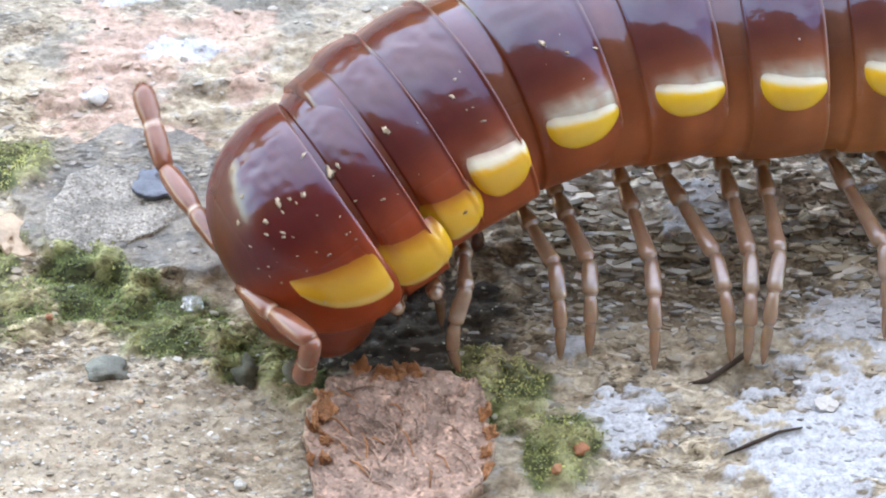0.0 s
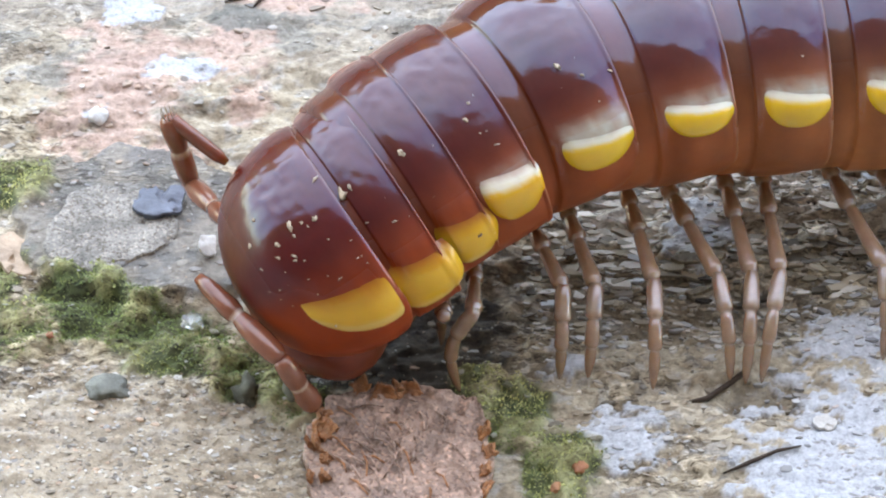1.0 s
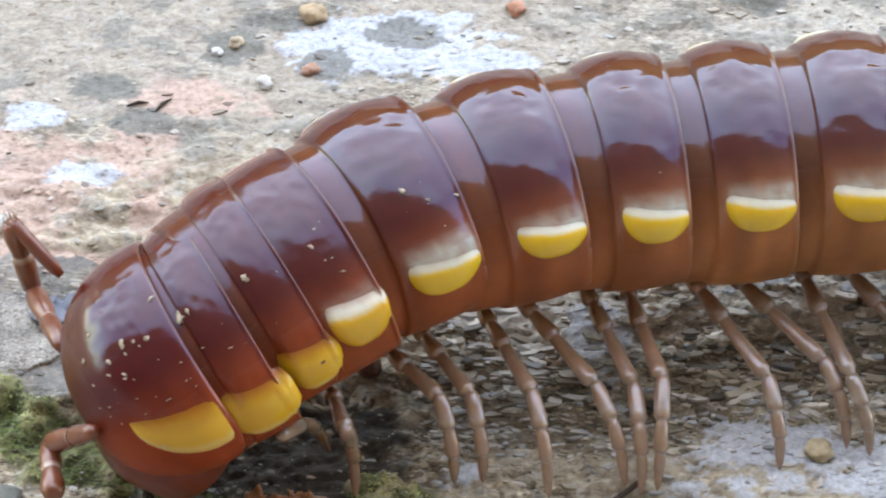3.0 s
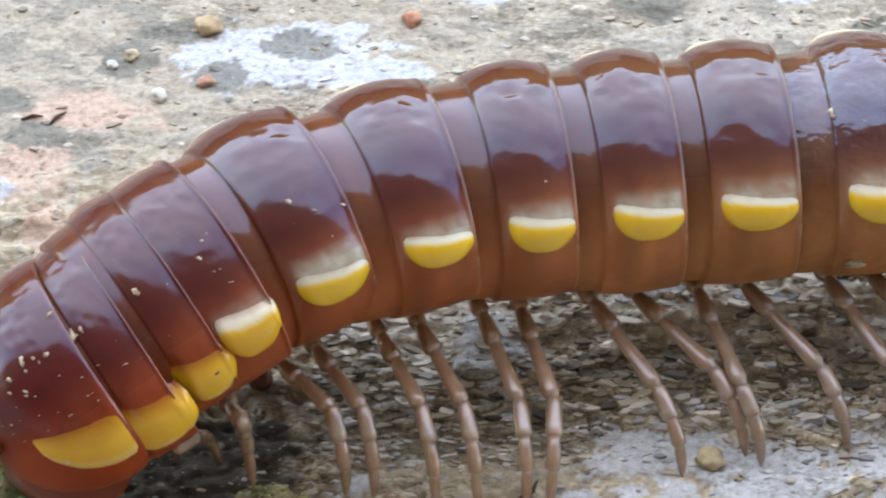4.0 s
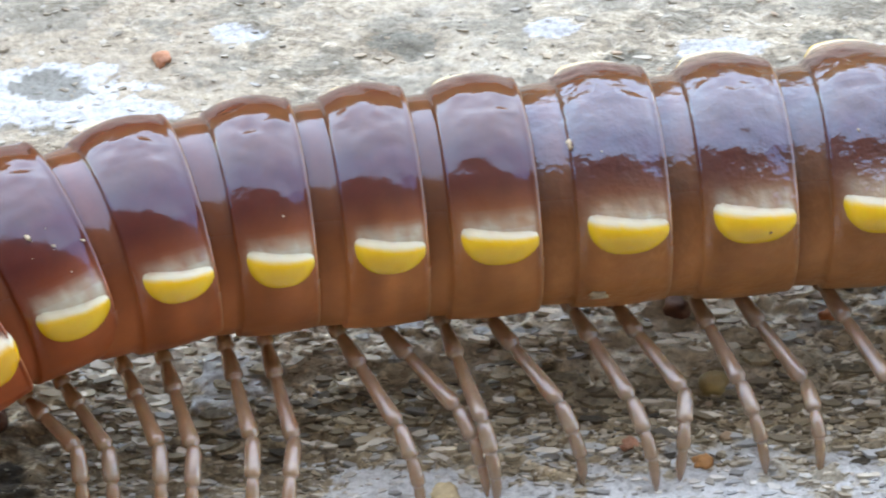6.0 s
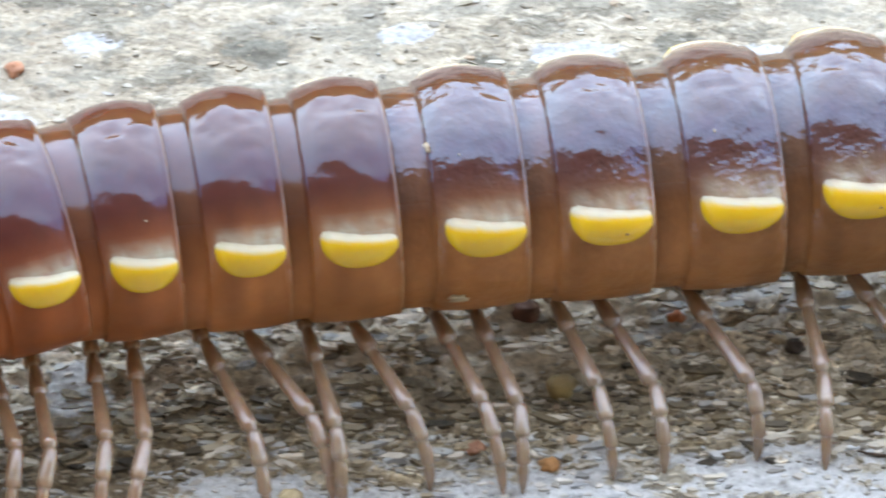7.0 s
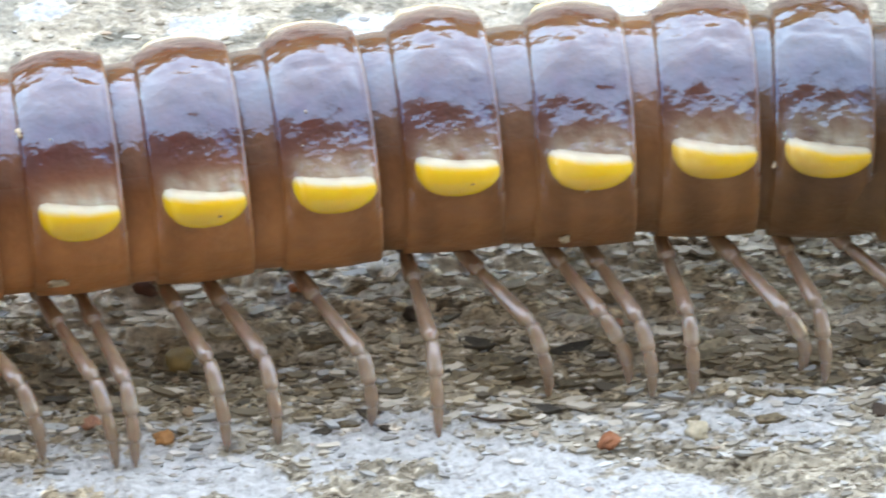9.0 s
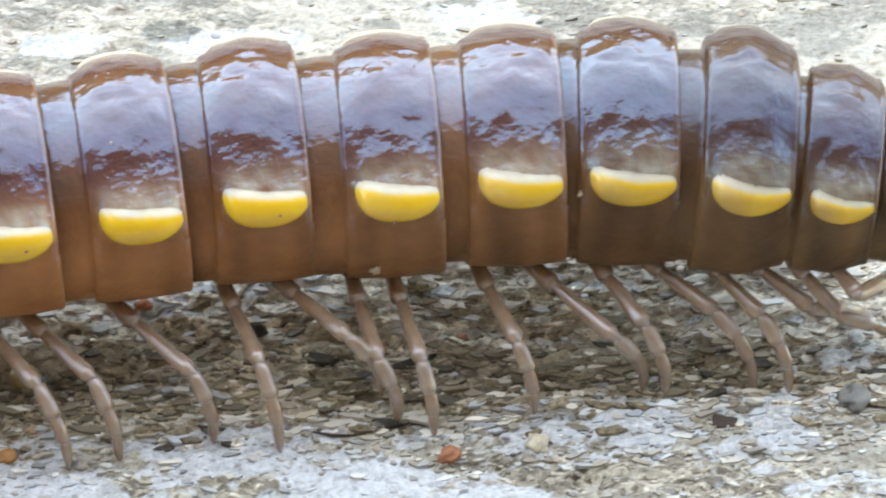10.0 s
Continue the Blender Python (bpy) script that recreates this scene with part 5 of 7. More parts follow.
    walk(rings[5], along([
        (0,2.31,-0.31,3.38,-2,18.63), (0.5,2.3,-0.35,3.38,-2,20.59), (1,2.44,-0.35,3.38,-2,20), (1.5,2.32,-0.47,3.38,-2,21.63), (2,2.23,-0.22,3.38,-2,19.62), (2.5,2.09,-0.4,3.38,-2,19.86), (3,1.75,-0.63,3.38,-2,20.84), (4.5,1.79,-0.6,3.38,-2,20.83), (5,1.87,-0.55,3.38,-2,20.37), (5.5,1.91,-0.57,3.38,-2,20.47), (7,2.49,-0.42,3.38,-2,20.33), (7.5,2.64,-0.52,3.38,-2,20.42), (8,2.6,-0.58,3.38,-2,20.4), (8.5,2.58,-0.58,3.38,-2,20.4), (9,2.39,-0.73,3.38,-2,20.4), (9.5,2.06,-0.84,3.38,-2,20.4), (10,1.88,-1.04,3.38,-2,20.4)]))
    walk(rings[6], along([
        (0,4.26,-0.02,3.4,-0.05,10.55), (0.5,4.23,0.05,3.4,-0.06,11.81), (1,4.31,0.04,3.4,-0.06,11.65), (1.5,4.18,-0.01,3.4,-0.06,13.23), (2,4.15,0.18,3.4,-0.06,11.18), (2.5,4.02,0.04,3.4,-0.05,11.49), (3,3.7,-0.14,3.4,-0.05,12.57), (4.5,3.73,-0.12,3.4,-0.06,12), (5,3.8,-0.09,3.4,-0.06,11.64), (5.5,3.84,-0.1,3.4,-0.06,11.79), (7,4.36,0.01,3.4,-0.06,11.56), (7.5,4.5,-0.1,3.4,-0.06,12.15), (8,4.46,-0.15,3.4,-0.06,12.23), (8.5,4.43,-0.16,3.4,-0.06,12.25), (9,4.25,-0.3,3.4,-0.06,12.24), (9.5,3.92,-0.42,3.4,-0.06,12.25), (10,3.73,-0.62,3.4,-0.06,12.25)]))
    walk(rings[7], along([
        (0,6.04,0.36,3.4,-0.01,10.2), (0.5,6.04,0.39,3.4,-0.01,10.22), (1,6.1,0.38,3.4,-0.01,10.23), (1.5,6.01,0.37,3.4,-0.01,10.9), (2,5.97,0.49,3.4,-0.01,9.86), (2.5,5.85,0.35,3.4,-0.01,9.93), (3,5.53,0.2,3.4,-0.01,10.47), (4.5,5.61,0.19,3.4,-0.01,9.66), (5,5.67,0.22,3.4,-0.01,9.51), (5.5,5.72,0.22,3.4,-0.01,9.53), (7,6.19,0.34,3.4,-0.01,9.17), (7.5,6.29,0.27,3.4,-0.01,9.95), (8,6.24,0.21,3.4,-0.01,10.3), (8.5,6.22,0.2,3.4,-0.01,10.26), (9,6.03,0.06,3.4,-0.01,10.26), (9.5,5.7,-0.06,3.4,-0.01,10.28), (10,5.51,-0.26,3.4,-0.01,10.28)]))
    walk(rings[8], along([
        (0,7.93,0.71,3.4,0,9.29), (0.5,7.94,0.74,3.4,0,9.15), (1,8,0.73,3.4,0,9.16), (1.5,7.93,0.73,3.4,0,9.33), (2,7.86,0.84,3.4,0,8.99), (2.5,7.74,0.7,3.4,0,8.98), (3,7.44,0.55,3.4,0,9.15), (4.5,7.5,0.51,3.4,0,8.6), (5,7.54,0.52,3.4,0,8.62), (5.5,7.59,0.5,3.4,0,8.76), (7,8.04,0.59,3.4,0,8.05), (7.5,8.16,0.55,3.4,0,8.54), (8,8.1,0.52,3.4,0,8.87), (8.5,8.08,0.52,3.4,0,8.66), (9,7.9,0.37,3.4,0,8.69), (9.5,7.57,0.26,3.4,0,8.57), (10,7.39,0.06,3.4,0,8.55)]))
    walk(rings[9], along([
        (0,10.15,1.02,3.4,0,8.01), (0.5,10.15,1.05,3.4,0,8), (1,10.21,1.04,3.4,0,8), (1.5,10.14,1.04,3.4,0,8.04), (2,10.07,1.15,3.4,0,7.97), (2.5,9.95,1.01,3.4,0,7.98), (3,9.65,0.86,3.4,0,8.01), (4.5,9.7,0.81,3.4,0,7.83), (5,9.74,0.84,3.4,0,7.96), (5.5,9.78,0.85,3.4,0,8.2), (7,10.18,0.89,3.4,0,7.46), (7.5,10.31,0.85,3.4,0,7.75), (8,10.28,0.83,3.4,0,7.69), (8.5,10.26,0.81,3.4,0,7.34), (9,10.07,0.67,3.4,0,7.38), (9.5,9.75,0.56,3.4,0,6.99), (10,9.57,0.35,3.4,0,7.08)]))
    walk(rings[10], along([
        (0,12.3,1.3,3.4,0,7.62), (0.5,12.3,1.33,3.4,0,7.62), (1,12.36,1.33,3.4,0,7.62), (1.5,12.29,1.32,3.4,0,7.63), (2,12.21,1.43,3.4,0,7.61), (2.5,12.1,1.29,3.4,0,7.61), (3,11.8,1.14,3.4,0,7.62), (4.5,11.84,1.09,3.4,0,7.58), (5,11.88,1.12,3.4,0,7.66), (5.5,11.93,1.13,3.4,0,7.77), (7,12.29,1.15,3.4,0,7.38), (7.5,12.42,1.12,3.4,0,7.7), (8,12.39,1.08,3.4,0,7.43), (8.5,12.35,1.04,3.4,0,7.04), (9,12.17,0.91,3.4,0,7.06), (9.5,11.87,0.75,3.4,0,6.65), (10,11.67,0.54,3.4,0,7.07)]))
    walk(rings[11], along([
        (0,14.53,1.59,3.4,0,7), (0.5,14.53,1.62,3.4,0,7), (1,14.59,1.61,3.4,0,7), (1.5,14.52,1.61,3.4,0,7), (2,14.44,1.72,3.4,0,7), (2.5,14.33,1.57,3.4,0,7), (3,14.03,1.43,3.4,0,7), (4.5,14.07,1.38,3.4,0,6.99), (5,14.12,1.41,3.4,0,7), (5.5,14.17,1.42,3.4,0,7.02), (7,14.52,1.43,3.4,0,6.9), (7.5,14.66,1.42,3.4,0,7.17), (8,14.6,1.37,3.4,0,7), (8.5,14.55,1.33,3.4,0,6.58), (9,14.37,1.17,3.4,0,6.66), (9.5,14.07,1.03,3.4,0,6.31), (10,13.86,0.87,3.4,0,6.73)]))
    walk(rings[12], along([
        (0,16.7,1.92,3.4,0,5.03), (0.5,16.71,1.95,3.4,0,5.03), (1,16.76,1.94,3.4,0,5.03), (1.5,16.7,1.94,3.4,0,5.03), (2,16.62,2.04,3.4,0,5.03), (2.5,16.51,1.9,3.4,0,5.03), (3,16.21,1.76,3.4,0,5.03), (4.5,16.25,1.7,3.4,0,5.03), (5,16.29,1.74,3.4,0,5.03), (5.5,16.34,1.75,3.4,0,5.04), (7,16.69,1.76,3.4,0,5.02), (7.5,16.81,1.75,3.4,0,5.14), (8,16.75,1.7,3.4,0,5.03), (8.5,16.71,1.62,3.4,0,4.6), (9,16.52,1.5,3.4,0,4.67), (9.5,16.22,1.32,3.4,0,4.34), (10,16.04,1.17,3.4,0,4.33)]))
    walk(rings[13], along([
        (0,19.03,1.96,3.4,0,2.96), (0.5,19.03,1.99,3.4,0,2.96), (1,19.09,1.99,3.4,0,2.96), (1.5,19.02,1.98,3.4,0,2.96), (2,18.94,2.09,3.4,0,2.96), (2.5,18.83,1.95,3.4,0,2.96), (3,18.53,1.8,3.4,0,2.96), (4.5,18.57,1.75,3.4,0,2.96), (5,18.62,1.78,3.4,0,2.96), (5.5,18.67,1.79,3.4,0,2.96), (7,19.01,1.8,3.4,0,2.96), (7.5,19.14,1.8,3.4,0,3), (8,19.08,1.74,3.4,0,2.89), (8.5,19.03,1.67,3.4,0,2.36), (9,18.86,1.53,3.4,0,2.18), (9.5,18.55,1.34,3.4,0,2.22), (10,18.36,1.17,3.4,0,1.92)]))
    walk(rings[14], along([
        (0,21.22,2.13,3.4,0,1.36), (0.5,21.22,2.16,3.4,0,1.36), (1,21.28,2.16,3.4,0,1.36), (1.5,21.21,2.15,3.4,0,1.36), (2,21.13,2.26,3.4,0,1.36), (2.5,21.02,2.12,3.4,0,1.36), (3,20.72,1.97,3.4,0,1.36), (4.5,20.76,1.92,3.4,0,1.36), (5,20.81,1.95,3.4,0,1.37), (5.5,20.86,1.96,3.4,0,1.37), (7,21.2,1.97,3.4,0,1.36), (7.5,21.33,1.97,3.4,0,1.37), (8,21.27,1.91,3.4,0,1.33), (8.5,21.21,1.79,3.4,0,0.82), (9,21.04,1.65,3.4,0,0.35), (9.5,20.72,1.48,3.4,0,0.76), (10,20.51,1.3,3.4,0,0.5)]))
    walk(rings[15], along([
        (0,23.27,2.08,3.4,0,-3), (0.5,23.28,2.11,3.4,0,-3), (1,23.33,2.11,3.4,0,-3), (1.5,23.27,2.1,3.4,0,-3), (2,23.19,2.21,3.4,0,-3), (2.5,23.08,2.07,3.4,0,-3), (3,22.78,1.92,3.4,0,-3), (4.5,22.82,1.87,3.4,0,-3), (5,22.87,1.9,3.4,0,-3), (5.5,22.91,1.91,3.4,0,-3), (7,23.26,1.92,3.4,0,-3), (7.5,23.39,1.92,3.4,0,-3), (8,23.32,1.86,3.4,0,-3), (8.5,23.26,1.73,3.4,0,-3), (9,23.07,1.55,3.4,0,-3), (9.5,22.74,1.41,3.4,0,-3), (10,22.53,1.21,3.4,0,-3)]))
    walk(rings[16], along([
        (0,25.25,1.69,3.38,4,-5), (0.5,25.26,1.72,3.38,4,-5), (1,25.31,1.71,3.38,4,-5), (1.5,25.25,1.71,3.38,4,-5), (2,25.17,1.82,3.38,4,-5), (2.5,25.06,1.67,3.38,4,-5), (3,24.76,1.53,3.38,4,-5), (4.5,24.8,1.48,3.38,4,-5), (5,24.84,1.51,3.38,4,-5), (5.5,24.89,1.52,3.38,4,-5), (7,25.24,1.53,3.38,4,-5), (7.5,25.37,1.53,3.38,4,-5), (8,25.3,1.46,3.38,4,-5), (8.5,25.24,1.34,3.38,4,-5), (9,25.05,1.16,3.38,4,-5), (9.5,24.72,1.02,3.38,4,-5), (10,24.51,0.82,3.38,4,-5)]))
    walk(rings[17], along([
        (0,26.84,1.23,3.25,4,-8), (0.5,26.85,1.25,3.25,4,-8), (1,26.9,1.25,3.25,4,-8), (1.5,26.84,1.25,3.25,4,-8), (2,26.76,1.35,3.25,4,-8), (2.5,26.64,1.21,3.25,4,-8), (3,26.34,1.07,3.25,4,-8), (4.5,26.38,1.01,3.25,4,-8), (5,26.43,1.04,3.25,4,-8), (5.5,26.48,1.05,3.25,4,-8), (7,26.83,1.07,3.25,4,-8), (7.5,26.95,1.06,3.25,4,-8), (8,26.89,1,3.25,4,-8), (8.5,26.83,0.88,3.25,4,-8), (9,26.64,0.69,3.25,4,-8), (9.5,26.31,0.55,3.25,4,-8), (10,26.1,0.36,3.25,4,-8)]))
    walk(rings[18], along([
        (0,28.02,0.84,3.1,4,-10), (0.5,28.02,0.87,3.1,4,-10), (1,28.08,0.86,3.1,4,-10), (1.5,28.02,0.86,3.1,4,-10), (2,27.93,0.97,3.1,4,-10), (2.5,27.82,0.82,3.1,4,-10), (3,27.52,0.68,3.1,4,-10), (4.5,27.56,0.62,3.1,4,-10), (5,27.61,0.66,3.1,4,-10), (5.5,27.66,0.67,3.1,4,-10), (7,28,0.68,3.1,4,-10), (7.5,28.13,0.67,3.1,4,-10), (8,28.07,0.61,3.1,4,-10), (8.5,28,0.49,3.1,4,-10), (9,27.82,0.31,3.1,4,-10), (9.5,27.49,0.16,3.1,4,-10), (10,27.27,-0.03,3.1,4,-10)]))
    walk(rings[19], along([
        (0,28.91,0.51,2.95,4,-12), (0.5,28.91,0.54,2.95,4,-12), (1,28.97,0.54,2.95,4,-12), (1.5,28.9,0.53,2.95,4,-12), (2,28.82,0.64,2.95,4,-12), (2.5,28.71,0.5,2.95,4,-12), (3,28.41,0.35,2.95,4,-12), (4.5,28.45,0.3,2.95,4,-12), (5,28.5,0.33,2.95,4,-12), (5.5,28.55,0.34,2.95,4,-12), (7,28.89,0.35,2.95,4,-12), (7.5,29.02,0.35,2.95,4,-12), (8,28.96,0.29,2.95,4,-12), (8.5,28.89,0.16,2.95,4,-12), (9,28.7,-0.02,2.95,4,-12), (9.5,28.37,-0.16,2.95,4,-12), (10,28.16,-0.36,2.95,4,-12)]))
    step(legs[0], [
        (0,-0.89,-2.77,1.5,-0.79,-4.35,1.73,-0.84,-4.67,0.05), (0.5,-0.7,-2.97,1.5,-0.63,-4.55,1.71,-0.84,-4.67,0.05), (1,-0.66,-2.86,1.5,-0.65,-4.44,1.74,-0.84,-4.67,0.05), (1.5,-0.65,-3.1,1.5,-0.58,-4.67,1.82,-0.84,-4.67,0.05), (2,-0.85,-2.67,1.5,-0.69,-4.26,1.46,-0.84,-4.67,0.05), (2.5,-1.05,-2.89,1.5,-0.82,-4.47,1.62,-0.84,-4.67,0.05), (3,-1.39,-3.21,1.5,-1,-4.71,1.88,-0.84,-4.67,0.05), (4.5,-1.23,-3.16,1.5,-0.76,-4.5,2.23,-0.67,-4.3,0.05), (5,-1.15,-3.04,1.5,-0.69,-4.43,2.16,-0.67,-4.3,0.05), (5.5,-1.16,-3.07,1.5,-0.66,-4.42,2.21,-0.67,-4.3,0.05), (7,-0.58,-2.92,1.5,-0.09,-4.26,2.21,-0.09,-4.15,0.05), (7.5,-0.43,-3.02,1.5,0.06,-4.37,2.21,0.06,-4.25,0.05), (8,-0.47,-3.08,1.5,0.03,-4.42,2.21,0.02,-4.31,0.05), (8.5,-0.49,-3.08,1.5,0,-4.42,2.21,0,-4.31,0.05), (9,-0.68,-3.22,1.5,-0.18,-4.57,2.21,-0.19,-4.46,0.05), (9.5,-1.01,-3.34,1.5,-0.51,-4.69,2.21,-0.52,-4.57,0.05), (10,-1.19,-3.54,1.5,-0.7,-4.89,2.21,-0.7,-4.77,0.05)])
    step(legs[1], [
        (0,-0.02,-2.04,1.64,0.7,-3.45,1.43,0.83,-4.38,0.05), (0.5,0.12,-2.18,1.64,0.84,-3.6,1.46,0.83,-4.38,0.05), (1,0.24,-2.12,1.64,0.85,-3.6,1.51,0.83,-4.38,0.05), (1.5,0.19,-2.34,1.64,0.88,-3.78,1.63,0.83,-4.38,0.05), (2,-0.01,-1.97,1.64,0.79,-3.29,1.22,0.83,-4.38,0.05), (2.5,-0.19,-2.16,1.64,0.69,-3.48,1.42,0.83,-4.38,0.05), (3,-0.51,-2.46,1.64,0.54,-3.67,1.61,0.83,-4.38,0.05), (4.5,-0.42,-2.42,1.64,0.65,-3.6,1.47,0.82,-4.32,0.05), (5,-0.35,-2.34,1.64,0.71,-3.51,1.39,0.82,-4.32,0.05), (5.5,-0.31,-2.37,1.64,0.74,-3.57,1.46,0.82,-4.32,0.05), (7,0.26,-2.21,1.64,1.31,-3.41,1.46,1.39,-4.16,0.05), (7.5,0.42,-2.31,1.64,1.46,-3.51,1.46,1.54,-4.27,0.05), (8,0.38,-2.37,1.64,1.43,-3.57,1.46,1.51,-4.32,0.05), (8.5,0.36,-2.37,1.64,1.4,-3.57,1.46,1.48,-4.32,0.05), (9,0.17,-2.52,1.64,1.22,-3.72,1.46,1.3,-4.47,0.05), (9.5,-0.16,-2.64,1.64,0.88,-3.84,1.46,0.96,-4.59,0.05), (10,-0.34,-2.84,1.64,0.7,-4.04,1.46,0.78,-4.79,0.05)])
    step(legs[2], [
        (0,0.6,-1.71,1.71,1.28,-3.29,1.35,1.31,-4.34,0.05), (0.5,0.72,-1.83,1.71,1.37,-3.42,1.36,1.31,-4.34,0.05), (1,0.85,-1.79,1.71,1.4,-3.42,1.39,1.31,-4.34,0.05), (1.5,0.78,-1.98,1.71,1.39,-3.62,1.57,1.31,-4.34,0.05), (2,0.6,-1.64,1.71,1.35,-3.05,0.99,1.31,-4.34,0.05), (2.5,0.42,-1.82,1.71,1.22,-3.32,1.26,1.31,-4.34,0.05), (3,0.09,-2.12,1.71,1.08,-3.57,1.56,1.31,-4.34,0.05), (4.5,0.18,-2.08,1.71,1.17,-3.48,1.35,1.32,-4.31,0.05), (5,0.26,-1.99,1.71,1.22,-3.39,1.27,1.32,-4.31,0.05), (5.5,0.3,-2.03,1.71,1.25,-3.45,1.31,1.32,-4.31,0.05), (7,0.87,-1.87,1.71,1.82,-3.29,1.31,1.89,-4.16,0.05), (7.5,1.03,-1.97,1.71,1.97,-3.39,1.31,2.04,-4.26,0.05), (8,0.99,-2.03,1.71,1.94,-3.45,1.31,2.01,-4.31,0.05), (8.5,0.97,-2.03,1.71,1.91,-3.45,1.31,1.98,-4.31,0.05), (9,0.78,-2.18,1.71,1.72,-3.6,1.31,1.8,-4.46,0.05), (9.5,0.45,-2.29,1.71,1.39,-3.72,1.31,1.46,-4.58,0.05), (10,0.26,-2.5,1.71,1.21,-3.92,1.31,1.28,-4.78,0.05)])
    step(legs[3], [
        (0,1.74,-1.4,1.74,2.33,-3.19,1.31,2.42,-4.52,0.05), (0.5,1.77,-1.46,1.74,2.36,-3.26,1.35,2.42,-4.52,0.05), (1,1.9,-1.45,1.74,2.39,-3.28,1.38,2.42,-4.52,0.05), (1.5,1.81,-1.59,1.74,2.37,-3.42,1.51,2.42,-4.52,0.05), (2,1.68,-1.33,1.74,2.3,-3.08,1.21,2.42,-4.52,0.05), (2.5,1.54,-1.5,1.74,2.24,-3.27,1.38,2.42,-4.52,0.05), (3,1.22,-1.74,1.74,2.1,-3.44,1.51,2.42,-4.52,0.05), (4.5,1.26,-1.71,1.74,2.12,-3.37,1.25,2.31,-4.38,0.05), (5,1.33,-1.66,1.74,2.16,-3.32,1.2,2.31,-4.38,0.05), (5.5,1.37,-1.68,1.74,2.19,-3.36,1.26,2.31,-4.38,0.05), (7,1.94,-1.53,1.74,2.47,-3.37,1.49,2.31,-4.38,0.05), (7.5,2.1,-1.63,1.74,2.63,-3.47,1.49,2.46,-4.49,0.05), (8,2.06,-1.68,1.74,2.59,-3.53,1.49,2.43,-4.54,0.05), (8.5,2.04,-1.69,1.74,2.57,-3.53,1.49,2.4,-4.54,0.05), (9,1.85,-1.83,1.74,2.38,-3.67,1.49,2.22,-4.69,0.05), (9.5,1.52,-1.95,1.74,2.05,-3.79,1.49,1.88,-4.81,0.05), (10,1.34,-2.15,1.74,1.87,-3.99,1.49,1.7,-5.01,0.05)])
    step(legs[4], [
        (0,2.4,-1.18,1.76,3.43,-3.02,1.31,3.73,-4.27,0.05), (0.5,2.42,-1.22,1.76,3.46,-3.06,1.35,3.73,-4.27,0.05), (1,2.55,-1.21,1.76,3.48,-3.12,1.41,3.73,-4.27,0.05), (1.5,2.46,-1.33,1.76,3.47,-3.22,1.52,3.73,-4.27,0.05), (2,2.33,-1.09,1.76,3.4,-2.86,1.16,3.73,-4.27,0.05), (2.5,2.2,-1.27,1.76,3.32,-3.06,1.35,3.73,-4.27,0.05), (3,1.87,-1.49,1.76,3.18,-3.18,1.46,3.73,-4.27,0.05), (4.5,1.91,-1.46,1.76,2.69,-3.43,1.35,2.78,-4.38,0.05), (5,1.98,-1.41,1.76,2.74,-3.36,1.23,2.78,-4.38,0.05), (5.5,2.03,-1.44,1.76,2.77,-3.39,1.25,2.78,-4.38,0.05), (7,2.6,-1.28,1.76,3.04,-3.37,1.48,2.78,-4.38,0.05), (7.5,2.75,-1.39,1.76,3.2,-3.48,1.48,2.94,-4.48,0.05), (8,2.72,-1.44,1.76,3.16,-3.53,1.48,2.91,-4.53,0.05), (8.5,2.69,-1.44,1.76,3.14,-3.53,1.48,2.88,-4.53,0.05), (9,2.51,-1.59,1.76,2.95,-3.68,1.48,2.69,-4.68,0.05), (9.5,2.17,-1.71,1.76,2.62,-3.8,1.48,2.36,-4.8,0.05), (10,1.99,-1.91,1.76,2.44,-4,1.48,2.18,-5,0.05)])
    step(legs[5], [
        (0,3.48,-1.02,1.79,4.01,-3.08,1.41,3.99,-4.35,0.05), (0.5,3.48,-0.98,1.79,4.02,-3.03,1.35,3.99,-4.35,0.05), (1,3.55,-0.98,1.79,4.05,-3.04,1.38,3.99,-4.35,0.05), (1.5,3.45,-1.05,1.79,4.03,-3.1,1.43,3.99,-4.35,0.05), (2,3.38,-0.84,1.79,4,-2.81,1.15,3.99,-4.35,0.05), (2.5,3.26,-0.98,1.79,3.93,-2.98,1.32,3.99,-4.35,0.05), (3,2.96,-1.18,1.79,3.82,-3.12,1.41,3.99,-4.35,0.05), (4.5,2.98,-1.15,1.79,3.71,-3.07,1.12,3.81,-4.23,0.05), (5,3.04,-1.12,1.79,3.71,-3.06,1.11,3.81,-4.23,0.05), (5.5,3.09,-1.13,1.79,3.75,-3.07,1.12,3.81,-4.23,0.05), (7,3.6,-1.01,1.79,3.95,-3.1,1.38,3.81,-4.23,0.05), (7.5,3.75,-1.13,1.79,4.12,-3.22,1.38,3.99,-4.35,0.05), (8,3.71,-1.19,1.79,4.09,-3.27,1.38,3.95,-4.41,0.05), (8.5,3.69,-1.19,1.79,4.06,-3.28,1.38,3.93,-4.41,0.05), (9,3.5,-1.34,1.79,3.88,-3.42,1.38,3.74,-4.56,0.05), (9.5,3.17,-1.45,1.79,3.54,-3.54,1.38,3.41,-4.67,0.05), (10,2.99,-1.65,1.79,3.36,-3.74,1.38,3.23,-4.87,0.05)])
